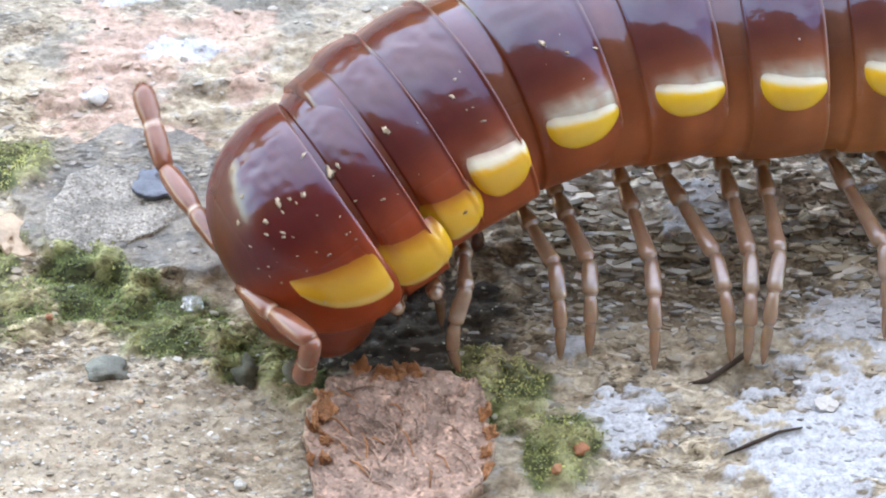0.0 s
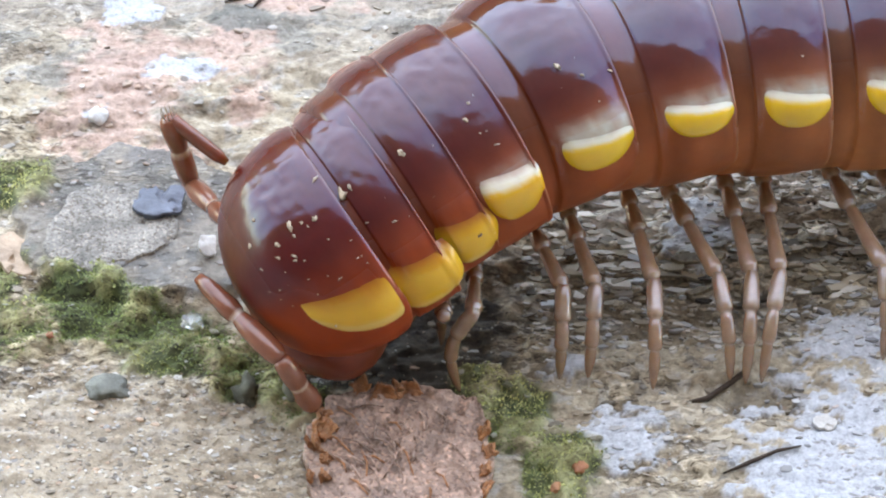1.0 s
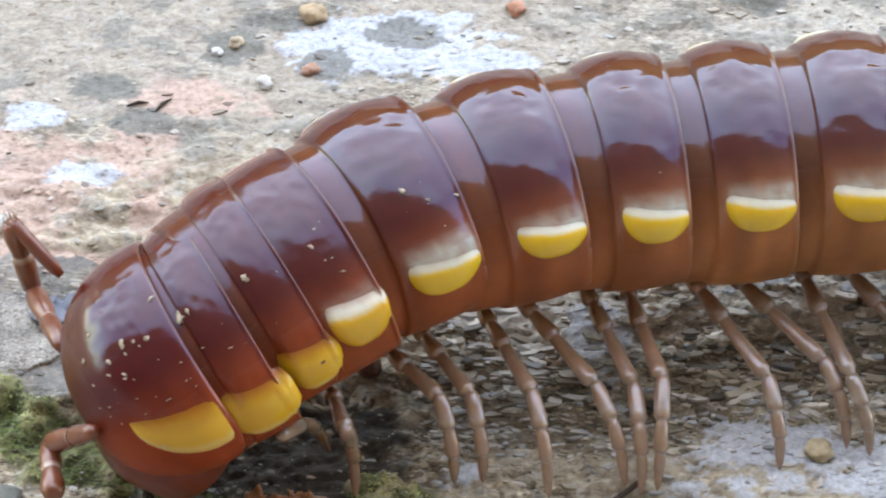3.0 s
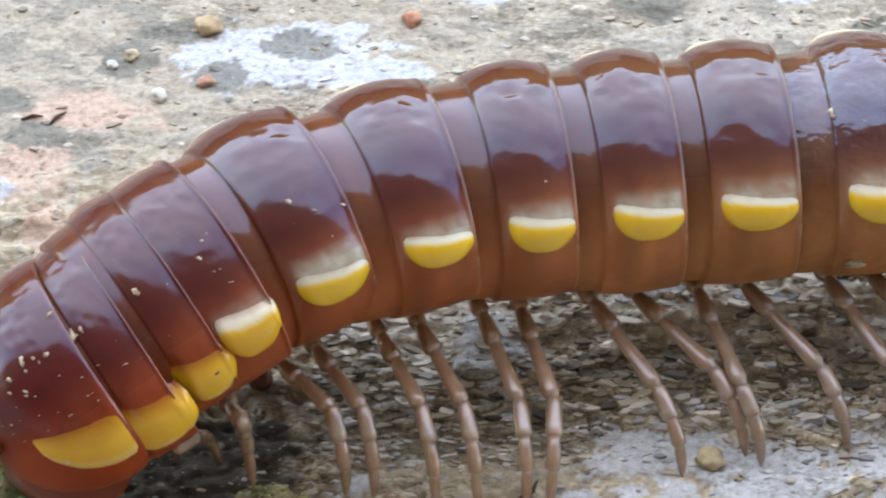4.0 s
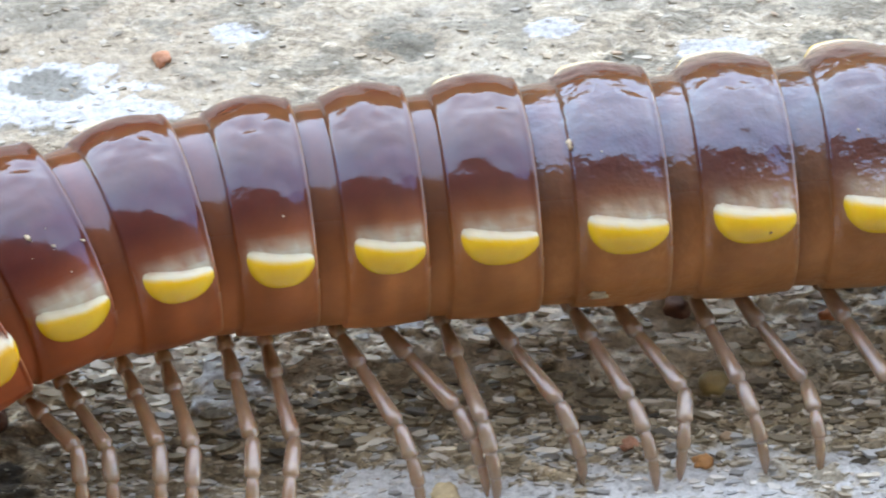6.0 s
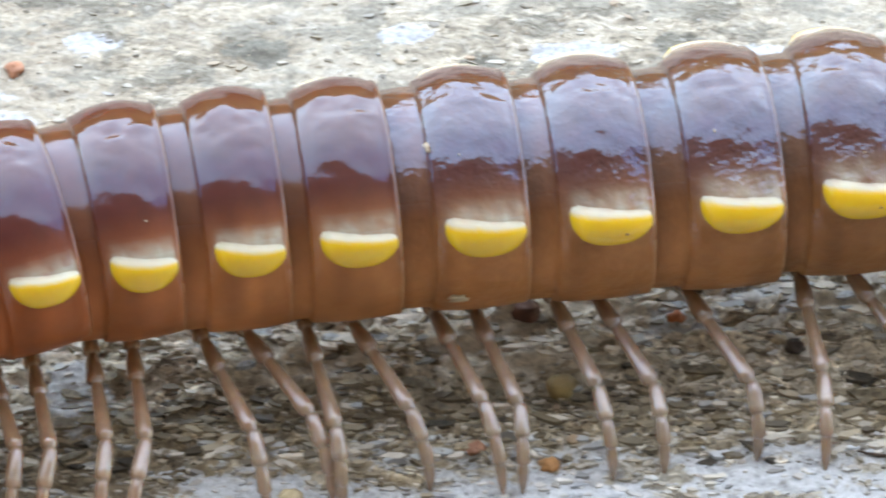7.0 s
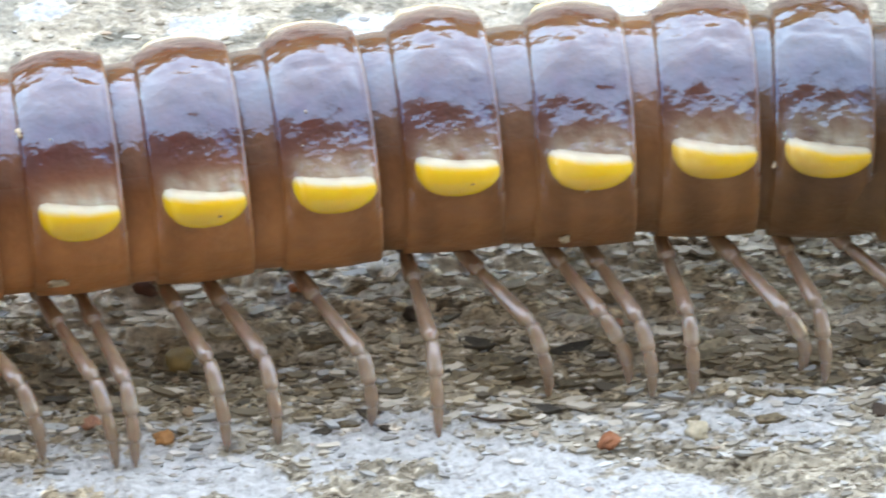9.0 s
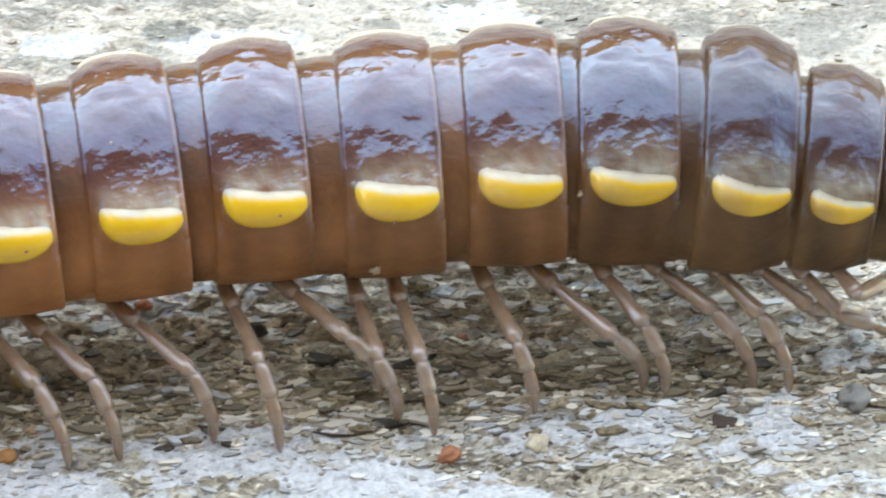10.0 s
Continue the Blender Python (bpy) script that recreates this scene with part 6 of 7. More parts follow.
    step(legs[6], [
        (0,4.17,-0.9,1.79,4.49,-3.09,1.49,4.26,-4.32,0.05), (0.5,4.16,-0.84,1.79,4.5,-3.02,1.41,4.26,-4.32,0.05), (1,4.23,-0.84,1.79,4.53,-3.03,1.43,4.26,-4.32,0.05), (1.5,4.14,-0.89,1.79,4.52,-3.08,1.47,4.26,-4.32,0.05), (2,4.07,-0.7,1.79,4.48,-2.83,1.21,4.26,-4.32,0.05), (2.5,3.95,-0.84,1.79,4.42,-3,1.4,4.26,-4.32,0.05), (3,3.64,-1.03,1.79,4.3,-3.16,1.59,4.26,-4.32,0.05), (4.5,3.66,-1.01,1.79,4.34,-3.02,1.07,4.29,-4.22,0.05), (5,3.73,-0.98,1.79,4.37,-2.99,1.03,4.29,-4.22,0.05), (5.5,3.77,-0.99,1.79,4.41,-2.98,0.98,4.29,-4.22,0.05), (7,4.29,-0.87,1.79,4.61,-3.03,1.3,4.29,-4.22,0.05), (7.5,4.43,-0.98,1.79,4.65,-3.15,1.26,4.29,-4.22,0.05), (8,4.4,-1.04,1.79,4.61,-3.21,1.26,4.25,-4.28,0.05), (8.5,4.37,-1.04,1.79,4.59,-3.21,1.26,4.23,-4.28,0.05), (9,4.19,-1.19,1.79,4.4,-3.36,1.26,4.04,-4.43,0.05), (9.5,3.85,-1.3,1.79,4.07,-3.47,1.26,3.71,-4.55,0.05), (10,3.67,-1.5,1.79,3.89,-3.67,1.26,3.53,-4.75,0.05)])
    step(legs[7], [
        (0,5.25,-0.64,1.79,6.27,-2.87,1.5,6.35,-3.76,0.05), (0.5,5.26,-0.62,1.79,6.29,-2.83,1.41,6.35,-3.76,0.05), (1,5.31,-0.62,1.79,6.31,-2.85,1.44,6.35,-3.76,0.05), (1.5,5.24,-0.65,1.79,6.3,-2.84,1.41,6.35,-3.76,0.05), (2,5.18,-0.51,1.79,6.29,-2.62,1.2,6.35,-3.76,0.05), (2.5,5.06,-0.65,1.79,6.22,-2.78,1.32,6.35,-3.76,0.05), (3,4.75,-0.81,1.79,6.11,-2.82,1.35,6.35,-3.76,0.05), (4.5,4.81,-0.81,1.79,6.14,-2.81,1.24,6.61,-3.58,0.05), (5,4.87,-0.77,1.79,6.16,-2.79,1.21,6.61,-3.58,0.05), (5.5,4.93,-0.78,1.79,6.2,-2.81,1.22,6.61,-3.58,0.05), (7,5.38,-0.66,1.79,6.43,-2.82,1.27,6.61,-3.58,0.05), (7.5,5.5,-0.73,1.79,6.49,-2.95,1.37,6.61,-3.58,0.05), (8,5.46,-0.8,1.79,6.5,-3,1.42,6.61,-3.58,0.05), (8.5,5.43,-0.8,1.79,6.47,-3,1.42,6.58,-3.58,0.05), (9,5.25,-0.95,1.79,6.29,-3.15,1.42,6.39,-3.73,0.05), (9.5,4.91,-1.07,1.79,5.95,-3.27,1.42,6.06,-3.85,0.05), (10,4.73,-1.27,1.79,5.77,-3.47,1.42,5.88,-4.05,0.05)])
    step(legs[8], [
        (0,5.94,-0.52,1.79,7.57,-2.25,1.38,8.02,-3.12,0.05), (0.5,5.95,-0.49,1.79,7.58,-2.22,1.38,8.03,-3.09,0.05), (1,6,-0.5,1.79,7.63,-2.23,1.38,8.08,-3.09,0.05), (1.5,5.93,-0.51,1.79,7.58,-2.23,1.38,8.04,-3.09,0.05), (2,5.87,-0.39,1.79,7.48,-2.13,1.38,7.92,-3,0.05), (2.5,5.75,-0.53,1.79,7.37,-2.27,1.38,7.81,-3.14,0.05), (3,5.44,-0.69,1.79,7.08,-2.41,1.38,7.53,-3.27,0.05), (4.5,5.5,-0.69,1.79,7.11,-2.41,1.26,7.75,-3.32,0.05), (5,5.56,-0.66,1.79,7.16,-2.36,1.19,7.75,-3.32,0.05), (5.5,5.62,-0.66,1.79,7.21,-2.38,1.21,7.75,-3.32,0.05), (7,6.07,-0.54,1.79,7.42,-2.49,1.33,7.75,-3.32,0.05), (7.5,6.19,-0.61,1.79,7.48,-2.61,1.39,7.75,-3.32,0.05), (8,6.15,-0.68,1.79,7.49,-2.66,1.47,7.75,-3.32,0.05), (8.5,6.12,-0.68,1.79,7.53,-2.6,1.43,7.75,-3.32,0.05), (9,5.94,-0.82,1.79,7.34,-2.75,1.43,7.57,-3.46,0.05), (9.5,5.6,-0.94,1.79,7.01,-2.87,1.43,7.23,-3.58,0.05), (10,5.42,-1.14,1.79,6.83,-3.07,1.43,7.05,-3.78,0.05)])
    step(legs[9], [
        (0,7.13,-0.28,1.79,8.03,-2.6,1.37,8.41,-3.29,0.05), (0.5,7.14,-0.25,1.79,8.03,-2.57,1.37,8.41,-3.26,0.05), (1,7.19,-0.26,1.79,8.09,-2.57,1.37,8.46,-3.27,0.05), (1.5,7.13,-0.27,1.79,8.03,-2.58,1.37,8.41,-3.27,0.05), (2,7.05,-0.15,1.79,7.94,-2.47,1.37,8.31,-3.16,0.05), (2.5,6.94,-0.29,1.79,7.82,-2.61,1.37,8.2,-3.31,0.05), (3,6.64,-0.44,1.79,7.53,-2.76,1.37,7.91,-3.45,0.05), (4.5,6.68,-0.48,1.79,7.57,-2.78,1.3,7.91,-3.45,0.05), (5,6.73,-0.47,1.79,7.61,-2.77,1.28,7.91,-3.45,0.05), (5.5,6.78,-0.49,1.79,7.64,-2.81,1.33,7.91,-3.45,0.05), (7,7.22,-0.38,1.79,7.83,-2.77,1.29,7.91,-3.45,0.05), (7.5,7.34,-0.43,1.79,7.89,-2.86,1.38,7.91,-3.45,0.05), (8,7.29,-0.47,1.79,7.9,-2.88,1.41,7.91,-3.45,0.05), (8.5,7.27,-0.46,1.79,7.91,-2.87,1.4,7.91,-3.45,0.05), (9,7.09,-0.61,1.79,7.72,-3.02,1.4,7.72,-3.6,0.05), (9.5,6.76,-0.72,1.79,7.39,-3.13,1.4,7.38,-3.71,0.05), (10,6.57,-0.92,1.79,7.2,-3.33,1.4,7.2,-3.91,0.05)])
    step(legs[10], [
        (0,7.82,-0.17,1.79,9.42,-1.98,1.19,9.89,-2.82,0.05), (0.5,7.83,-0.14,1.79,9.43,-1.95,1.19,9.89,-2.8,0.05), (1,7.88,-0.15,1.79,9.48,-1.96,1.19,9.95,-2.8,0.05), (1.5,7.82,-0.15,1.79,9.42,-1.96,1.19,9.89,-2.8,0.05), (2,7.74,-0.04,1.79,9.33,-1.85,1.19,9.8,-2.7,0.05), (2.5,7.63,-0.18,1.79,9.22,-2,1.19,9.68,-2.85,0.05), (3,7.33,-0.33,1.79,8.92,-2.14,1.19,9.39,-2.99,0.05), (4.5,7.38,-0.37,1.79,8.96,-2.2,1.19,9.41,-3.05,0.05), (5,7.42,-0.36,1.79,8.98,-2.18,1.14,9.41,-3.05,0.05), (5.5,7.48,-0.38,1.79,8.98,-2.28,1.24,9.41,-3.05,0.05), (7,7.91,-0.28,1.79,9.11,-2.41,1.34,9.41,-3.05,0.05), (7.5,8.04,-0.33,1.79,9.13,-2.53,1.37,9.41,-3.05,0.05), (8,7.99,-0.36,1.79,9.14,-2.52,1.36,9.41,-3.05,0.05), (8.5,7.97,-0.36,1.79,9.17,-2.5,1.41,9.41,-3.05,0.05), (9,7.78,-0.51,1.79,9.13,-2.58,1.54,9.41,-3.05,0.05), (9.5,7.45,-0.62,1.79,8.79,-2.7,1.54,9.08,-3.17,0.05), (10,7.27,-0.82,1.79,8.61,-2.9,1.54,8.9,-3.37,0.05)])
    step(legs[11], [
        (0,9.33,0.05,1.79,10.61,-2,1.28,11.11,-2.98,0.05), (0.5,9.33,0.08,1.79,10.61,-1.97,1.28,11.12,-2.95,0.05), (1,9.39,0.07,1.79,10.67,-1.97,1.28,11.17,-2.96,0.05), (1.5,9.32,0.07,1.79,10.6,-1.98,1.28,11.11,-2.96,0.05), (2,9.24,0.18,1.79,10.52,-1.87,1.28,11.03,-2.85,0.05), (2.5,9.13,0.03,1.79,10.41,-2.01,1.28,10.91,-3,0.05), (3,8.83,-0.11,1.79,10.11,-2.16,1.28,10.61,-3.14,0.05), (4.5,8.87,-0.16,1.79,10.15,-2.21,1.28,10.65,-3.19,0.05), (5,8.92,-0.13,1.79,10.18,-2.18,1.23,10.65,-3.19,0.05), (5.5,8.96,-0.13,1.79,10.2,-2.19,1.24,10.65,-3.19,0.05), (7,9.35,-0.07,1.79,10.35,-2.28,1.35,10.65,-3.19,0.05), (7.5,9.49,-0.12,1.79,10.44,-2.36,1.39,10.65,-3.19,0.05), (8,9.45,-0.14,1.79,10.45,-2.35,1.35,10.65,-3.19,0.05), (8.5,9.43,-0.15,1.79,10.45,-2.36,1.38,10.65,-3.19,0.05), (9,9.24,-0.3,1.79,10.38,-2.46,1.48,10.65,-3.19,0.05), (9.5,8.91,-0.4,1.79,10.04,-2.57,1.48,10.3,-3.31,0.05), (10,8.73,-0.61,1.79,9.86,-2.77,1.48,10.12,-3.51,0.05)])
    step(legs[12], [
        (0,10.02,0.15,1.79,11.5,-1.86,1.55,11.44,-2.97,0.05), (0.5,10.03,0.17,1.79,11.5,-1.83,1.55,11.44,-2.94,0.05), (1,10.08,0.17,1.79,11.56,-1.84,1.55,11.5,-2.94,0.05), (1.5,10.02,0.16,1.79,11.5,-1.84,1.55,11.44,-2.95,0.05), (2,9.94,0.27,1.79,11.41,-1.74,1.55,11.35,-2.84,0.05), (2.5,9.82,0.13,1.79,11.3,-1.88,1.55,11.24,-2.99,0.05), (3,9.52,-0.01,1.79,11,-2.02,1.55,10.94,-3.13,0.05), (4.5,9.57,-0.06,1.79,11.04,-2.08,1.55,10.98,-3.18,0.05), (5,9.61,-0.03,1.79,11.13,-1.98,1.37,10.98,-3.18,0.05), (5.5,9.66,-0.03,1.79,11.16,-1.98,1.35,10.98,-3.18,0.05), (7,10.05,0.02,1.79,10.95,-2.26,1.28,10.98,-3.18,0.05), (7.5,10.18,-0.02,1.79,11,-2.34,1.31,10.98,-3.18,0.05), (8,10.15,-0.04,1.79,10.98,-2.36,1.35,10.98,-3.18,0.05), (8.5,10.12,-0.06,1.79,10.97,-2.37,1.35,10.98,-3.18,0.05), (9,9.93,-0.21,1.79,10.9,-2.49,1.43,10.98,-3.18,0.05), (9.5,9.61,-0.32,1.79,10.56,-2.61,1.43,10.63,-3.3,0.05), (10,9.42,-0.52,1.79,10.38,-2.81,1.43,10.45,-3.5,0.05)])
    step(legs[13], [
        (0,11.47,0.33,1.79,12.44,-1.67,1.31,12.96,-2.71,0.05), (0.5,11.47,0.36,1.79,12.44,-1.64,1.31,12.97,-2.68,0.05), (1,11.53,0.36,1.79,12.5,-1.65,1.31,13.02,-2.69,0.05), (1.5,11.46,0.35,1.79,12.43,-1.65,1.31,12.96,-2.69,0.05), (2,11.38,0.46,1.79,12.35,-1.55,1.31,12.88,-2.59,0.05), (2.5,11.27,0.32,1.79,12.24,-1.69,1.31,12.76,-2.73,0.05), (3,10.97,0.17,1.79,11.94,-1.83,1.31,12.46,-2.87,0.05), (4.5,11.01,0.12,1.79,11.98,-1.89,1.31,12.5,-2.93,0.05), (5,11.06,0.15,1.79,12.03,-1.85,1.31,12.55,-2.89,0.05), (5.5,11.1,0.16,1.79,12.05,-1.85,1.29,12.55,-2.89,0.05), (7,11.46,0.18,1.79,12.31,-1.87,1.27,12.55,-2.89,0.05), (7.5,11.6,0.15,1.79,12.36,-1.95,1.35,12.55,-2.89,0.05), (8,11.55,0.11,1.79,12.38,-1.97,1.36,12.55,-2.89,0.05), (8.5,11.51,0.08,1.79,12.38,-1.98,1.35,12.55,-2.89,0.05), (9,11.33,-0.05,1.79,12.32,-2.07,1.41,12.55,-2.89,0.05), (9.5,11.02,-0.21,1.79,12.18,-2.12,1.36,12.55,-2.89,0.05), (10,10.83,-0.42,1.79,12.13,-2.26,1.47,12.55,-2.89,0.05)])
    step(legs[14], [
        (0,12.16,0.43,1.79,13.56,-1.32,0.95,13.77,-2.63,0.05), (0.5,12.17,0.46,1.79,13.56,-1.29,0.95,13.78,-2.61,0.05), (1,12.22,0.45,1.79,13.62,-1.29,0.95,13.83,-2.61,0.05), (1.5,12.16,0.45,1.79,13.55,-1.3,0.95,13.77,-2.62,0.05), (2,12.08,0.55,1.79,13.47,-1.19,0.95,13.69,-2.51,0.05), (2.5,11.96,0.41,1.79,13.36,-1.33,0.95,13.57,-2.65,0.05), (3,11.66,0.27,1.79,13.06,-1.48,0.95,13.27,-2.79,0.05), (4.5,11.71,0.21,1.79,13.1,-1.53,0.95,13.31,-2.85,0.05), (5,11.75,0.24,1.79,13.15,-1.5,0.95,13.36,-2.82,0.05), (5.5,11.8,0.25,1.79,13.2,-1.49,0.95,13.42,-2.8,0.05), (7,12.15,0.27,1.79,13.28,-1.75,1.2,13.42,-2.8,0.05), (7.5,12.29,0.24,1.79,13.31,-1.86,1.31,13.42,-2.8,0.05), (8,12.25,0.2,1.79,13.31,-1.88,1.34,13.42,-2.8,0.05), (8.5,12.21,0.17,1.79,13.31,-1.9,1.36,13.42,-2.8,0.05), (9,12.03,0.03,1.79,13.25,-1.98,1.4,13.42,-2.8,0.05), (9.5,11.72,-0.12,1.79,13.1,-2.03,1.41,13.42,-2.8,0.05), (10,11.53,-0.33,1.79,13.06,-2.13,1.47,13.42,-2.8,0.05)])
    step(legs[15], [
        (0,13.69,0.63,1.79,14.96,-1.63,1.25,15.05,-2.28,0.05), (0.5,13.69,0.66,1.79,14.97,-1.6,1.25,15.05,-2.25,0.05), (1,13.75,0.65,1.79,15.02,-1.6,1.25,15.11,-2.25,0.05), (1.5,13.68,0.65,1.79,14.96,-1.61,1.25,15.04,-2.26,0.05), (2,13.6,0.76,1.79,14.88,-1.5,1.25,14.96,-2.15,0.05), (2.5,13.49,0.61,1.79,14.77,-1.64,1.25,14.85,-2.29,0.05), (3,13.19,0.47,1.79,14.47,-1.78,1.25,14.55,-2.43,0.05), (4.5,13.23,0.42,1.79,14.51,-1.84,1.25,14.59,-2.49,0.05), (5,13.28,0.45,1.79,14.55,-1.81,1.25,14.64,-2.46,0.05), (5.5,13.33,0.46,1.79,14.6,-1.8,1.25,14.69,-2.45,0.05), (7,13.67,0.47,1.79,14.95,-1.78,1.25,15.03,-2.43,0.05), (7.5,13.82,0.46,1.79,14.99,-1.87,1.35,15.03,-2.43,0.05), (8,13.76,0.41,1.79,14.99,-1.9,1.36,15.03,-2.43,0.05), (8.5,13.71,0.37,1.79,14.98,-1.9,1.35,15.03,-2.43,0.05), (9,13.53,0.22,1.79,14.94,-1.99,1.39,15.03,-2.43,0.05), (9.5,13.22,0.08,1.79,14.83,-1.97,1.32,15.03,-2.43,0.05), (10,13.02,-0.09,1.79,14.78,-2.02,1.36,15.03,-2.43,0.05)])
    step(legs[16], [
        (0,15.83,0.99,1.79,16.2,-1.38,1.2,16.19,-2.6,0.05), (0.5,15.84,1.02,1.79,16.21,-1.35,1.2,16.2,-2.57,0.05), (1,15.89,1.01,1.79,16.26,-1.36,1.2,16.25,-2.57,0.05), (1.5,15.83,1.01,1.79,16.2,-1.36,1.2,16.19,-2.58,0.05), (2,15.75,1.11,1.79,16.12,-1.25,1.2,16.11,-2.47,0.05), (2.5,15.63,0.97,1.79,16.01,-1.4,1.2,15.99,-2.61,0.05), (3,15.33,0.83,1.79,15.71,-1.54,1.2,15.7,-2.76,0.05), (4.5,15.38,0.77,1.79,15.75,-1.59,1.2,15.74,-2.81,0.05), (5,15.42,0.81,1.79,15.79,-1.56,1.2,15.78,-2.78,0.05), (5.5,15.47,0.82,1.79,15.84,-1.55,1.2,15.83,-2.77,0.05), (7,15.82,0.83,1.79,16.19,-1.54,1.2,16.18,-2.76,0.05), (7.5,15.94,0.82,1.79,16.23,-1.57,1.24,16.18,-2.76,0.05), (8,15.88,0.77,1.79,16.2,-1.62,1.29,16.18,-2.76,0.05), (8.5,15.83,0.7,1.79,16.18,-1.7,1.35,16.18,-2.76,0.05), (9,15.64,0.57,1.79,16.13,-1.82,1.46,16.18,-2.76,0.05), (9.5,15.34,0.4,1.79,15.99,-1.96,1.48,16.18,-2.76,0.05), (10,15.16,0.25,1.79,15.93,-2.09,1.6,16.18,-2.76,0.05)])
    step(legs[17], [
        (0,16.53,1.05,1.79,17.85,-1.1,1.23,18,-1.76,0.05), (0.5,16.53,1.08,1.79,17.85,-1.08,1.23,18.01,-1.73,0.05), (1,16.59,1.07,1.79,17.91,-1.08,1.23,18.06,-1.73,0.05), (1.5,16.53,1.07,1.79,17.84,-1.08,1.23,18,-1.74,0.05), (2,16.44,1.18,1.79,17.76,-0.98,1.23,17.92,-1.63,0.05), (2.5,16.33,1.03,1.79,17.65,-1.12,1.23,17.8,-1.77,0.05), (3,16.03,0.89,1.79,17.35,-1.26,1.23,17.5,-1.92,0.05), (4.5,16.07,0.83,1.79,17.39,-1.32,1.23,17.54,-1.97,0.05), (5,16.12,0.87,1.79,17.44,-1.28,1.23,17.59,-1.94,0.05), (5.5,16.17,0.88,1.79,17.49,-1.28,1.23,17.64,-1.93,0.05), (7,16.52,0.89,1.79,17.83,-1.26,1.23,17.99,-1.92,0.05), (7.5,16.64,0.88,1.79,17.96,-1.27,1.23,18.12,-1.92,0.05), (8,16.58,0.83,1.79,17.94,-1.29,1.25,18.12,-1.92,0.05), (8.5,16.53,0.76,1.79,17.93,-1.36,1.32,18.12,-1.92,0.05), (9,16.34,0.63,1.79,17.87,-1.41,1.38,18.12,-1.92,0.05), (9.5,16.04,0.46,1.79,17.66,-1.53,1.47,18.12,-1.92,0.05), (10,15.86,0.3,1.79,17.48,-1.72,1.77,18.12,-1.92,0.05)])
    step(legs[18], [
        (0,18.12,1.06,1.79,19.29,-0.89,1.12,19.53,-1.66,0.05), (0.5,18.13,1.09,1.79,19.29,-0.86,1.12,19.53,-1.63,0.05), (1,18.18,1.09,1.79,19.35,-0.87,1.12,19.59,-1.63,0.05), (1.5,18.12,1.08,1.79,19.28,-0.87,1.12,19.52,-1.64,0.05), (2,18.04,1.19,1.79,19.2,-0.76,1.12,19.44,-1.53,0.05), (2.5,17.93,1.05,1.79,19.09,-0.91,1.12,19.33,-1.67,0.05), (3,17.63,0.91,1.79,18.79,-1.05,1.12,19.03,-1.82,0.05), (4.5,17.67,0.85,1.79,18.83,-1.1,1.12,19.07,-1.87,0.05), (5,17.71,0.88,1.79,18.88,-1.07,1.12,19.12,-1.84,0.05), (5.5,17.76,0.89,1.79,18.93,-1.06,1.12,19.17,-1.83,0.05), (7,18.11,0.9,1.79,19.27,-1.05,1.12,19.51,-1.82,0.05), (7.5,18.23,0.9,1.79,19.4,-1.05,1.12,19.64,-1.82,0.05), (8,18.17,0.84,1.79,19.34,-1.12,1.12,19.57,-1.88,0.05), (8.5,18.11,0.78,1.79,19.23,-1.21,1.15,19.57,-1.88,0.05), (9,17.94,0.64,1.79,19.11,-1.41,1.53,19.57,-1.88,0.05), (9.5,17.64,0.45,1.79,18.57,-1.68,1.35,18.22,-2.17,0.05), (10,17.44,0.28,1.79,17.96,-2.01,1.49,18.22,-2.17,0.05)])
    step(legs[19], [
        (0,18.82,1.1,1.79,19.87,-0.98,1.04,19.87,-1.88,0.05), (0.5,18.83,1.13,1.79,19.87,-0.96,1.04,19.88,-1.85,0.05), (1,18.88,1.12,1.79,19.93,-0.96,1.04,19.93,-1.85,0.05), (1.5,18.82,1.12,1.79,19.86,-0.97,1.04,19.87,-1.86,0.05), (2,18.74,1.23,1.79,19.78,-0.86,1.04,19.79,-1.75,0.05), (2.5,18.62,1.08,1.79,19.67,-1,1.04,19.67,-1.89,0.05), (3,18.33,0.94,1.79,19.37,-1.14,1.04,19.38,-2.04,0.05), (4.5,18.37,0.89,1.79,19.41,-1.2,1.04,19.42,-2.09,0.05), (5,18.41,0.92,1.79,19.46,-1.17,1.04,19.46,-2.06,0.05), (5.5,18.46,0.93,1.79,19.51,-1.16,1.04,19.51,-2.05,0.05), (7,18.81,0.94,1.79,19.85,-1.14,1.04,19.86,-2.04,0.05), (7.5,18.93,0.94,1.79,19.98,-1.15,1.04,19.99,-2.04,0.05), (8,18.87,0.88,1.79,19.92,-1.21,1.04,19.92,-2.1,0.05), (8.5,18.81,0.81,1.79,19.85,-1.31,1.12,19.92,-2.1,0.05), (9,18.64,0.67,1.79,19.73,-1.5,1.45,19.92,-2.1,0.05), (9.5,18.33,0.48,1.79,19.25,-1.75,1.35,18.85,-2.48,0.05), (10,18.14,0.31,1.79,18.7,-2.05,1.41,18.85,-2.48,0.05)])
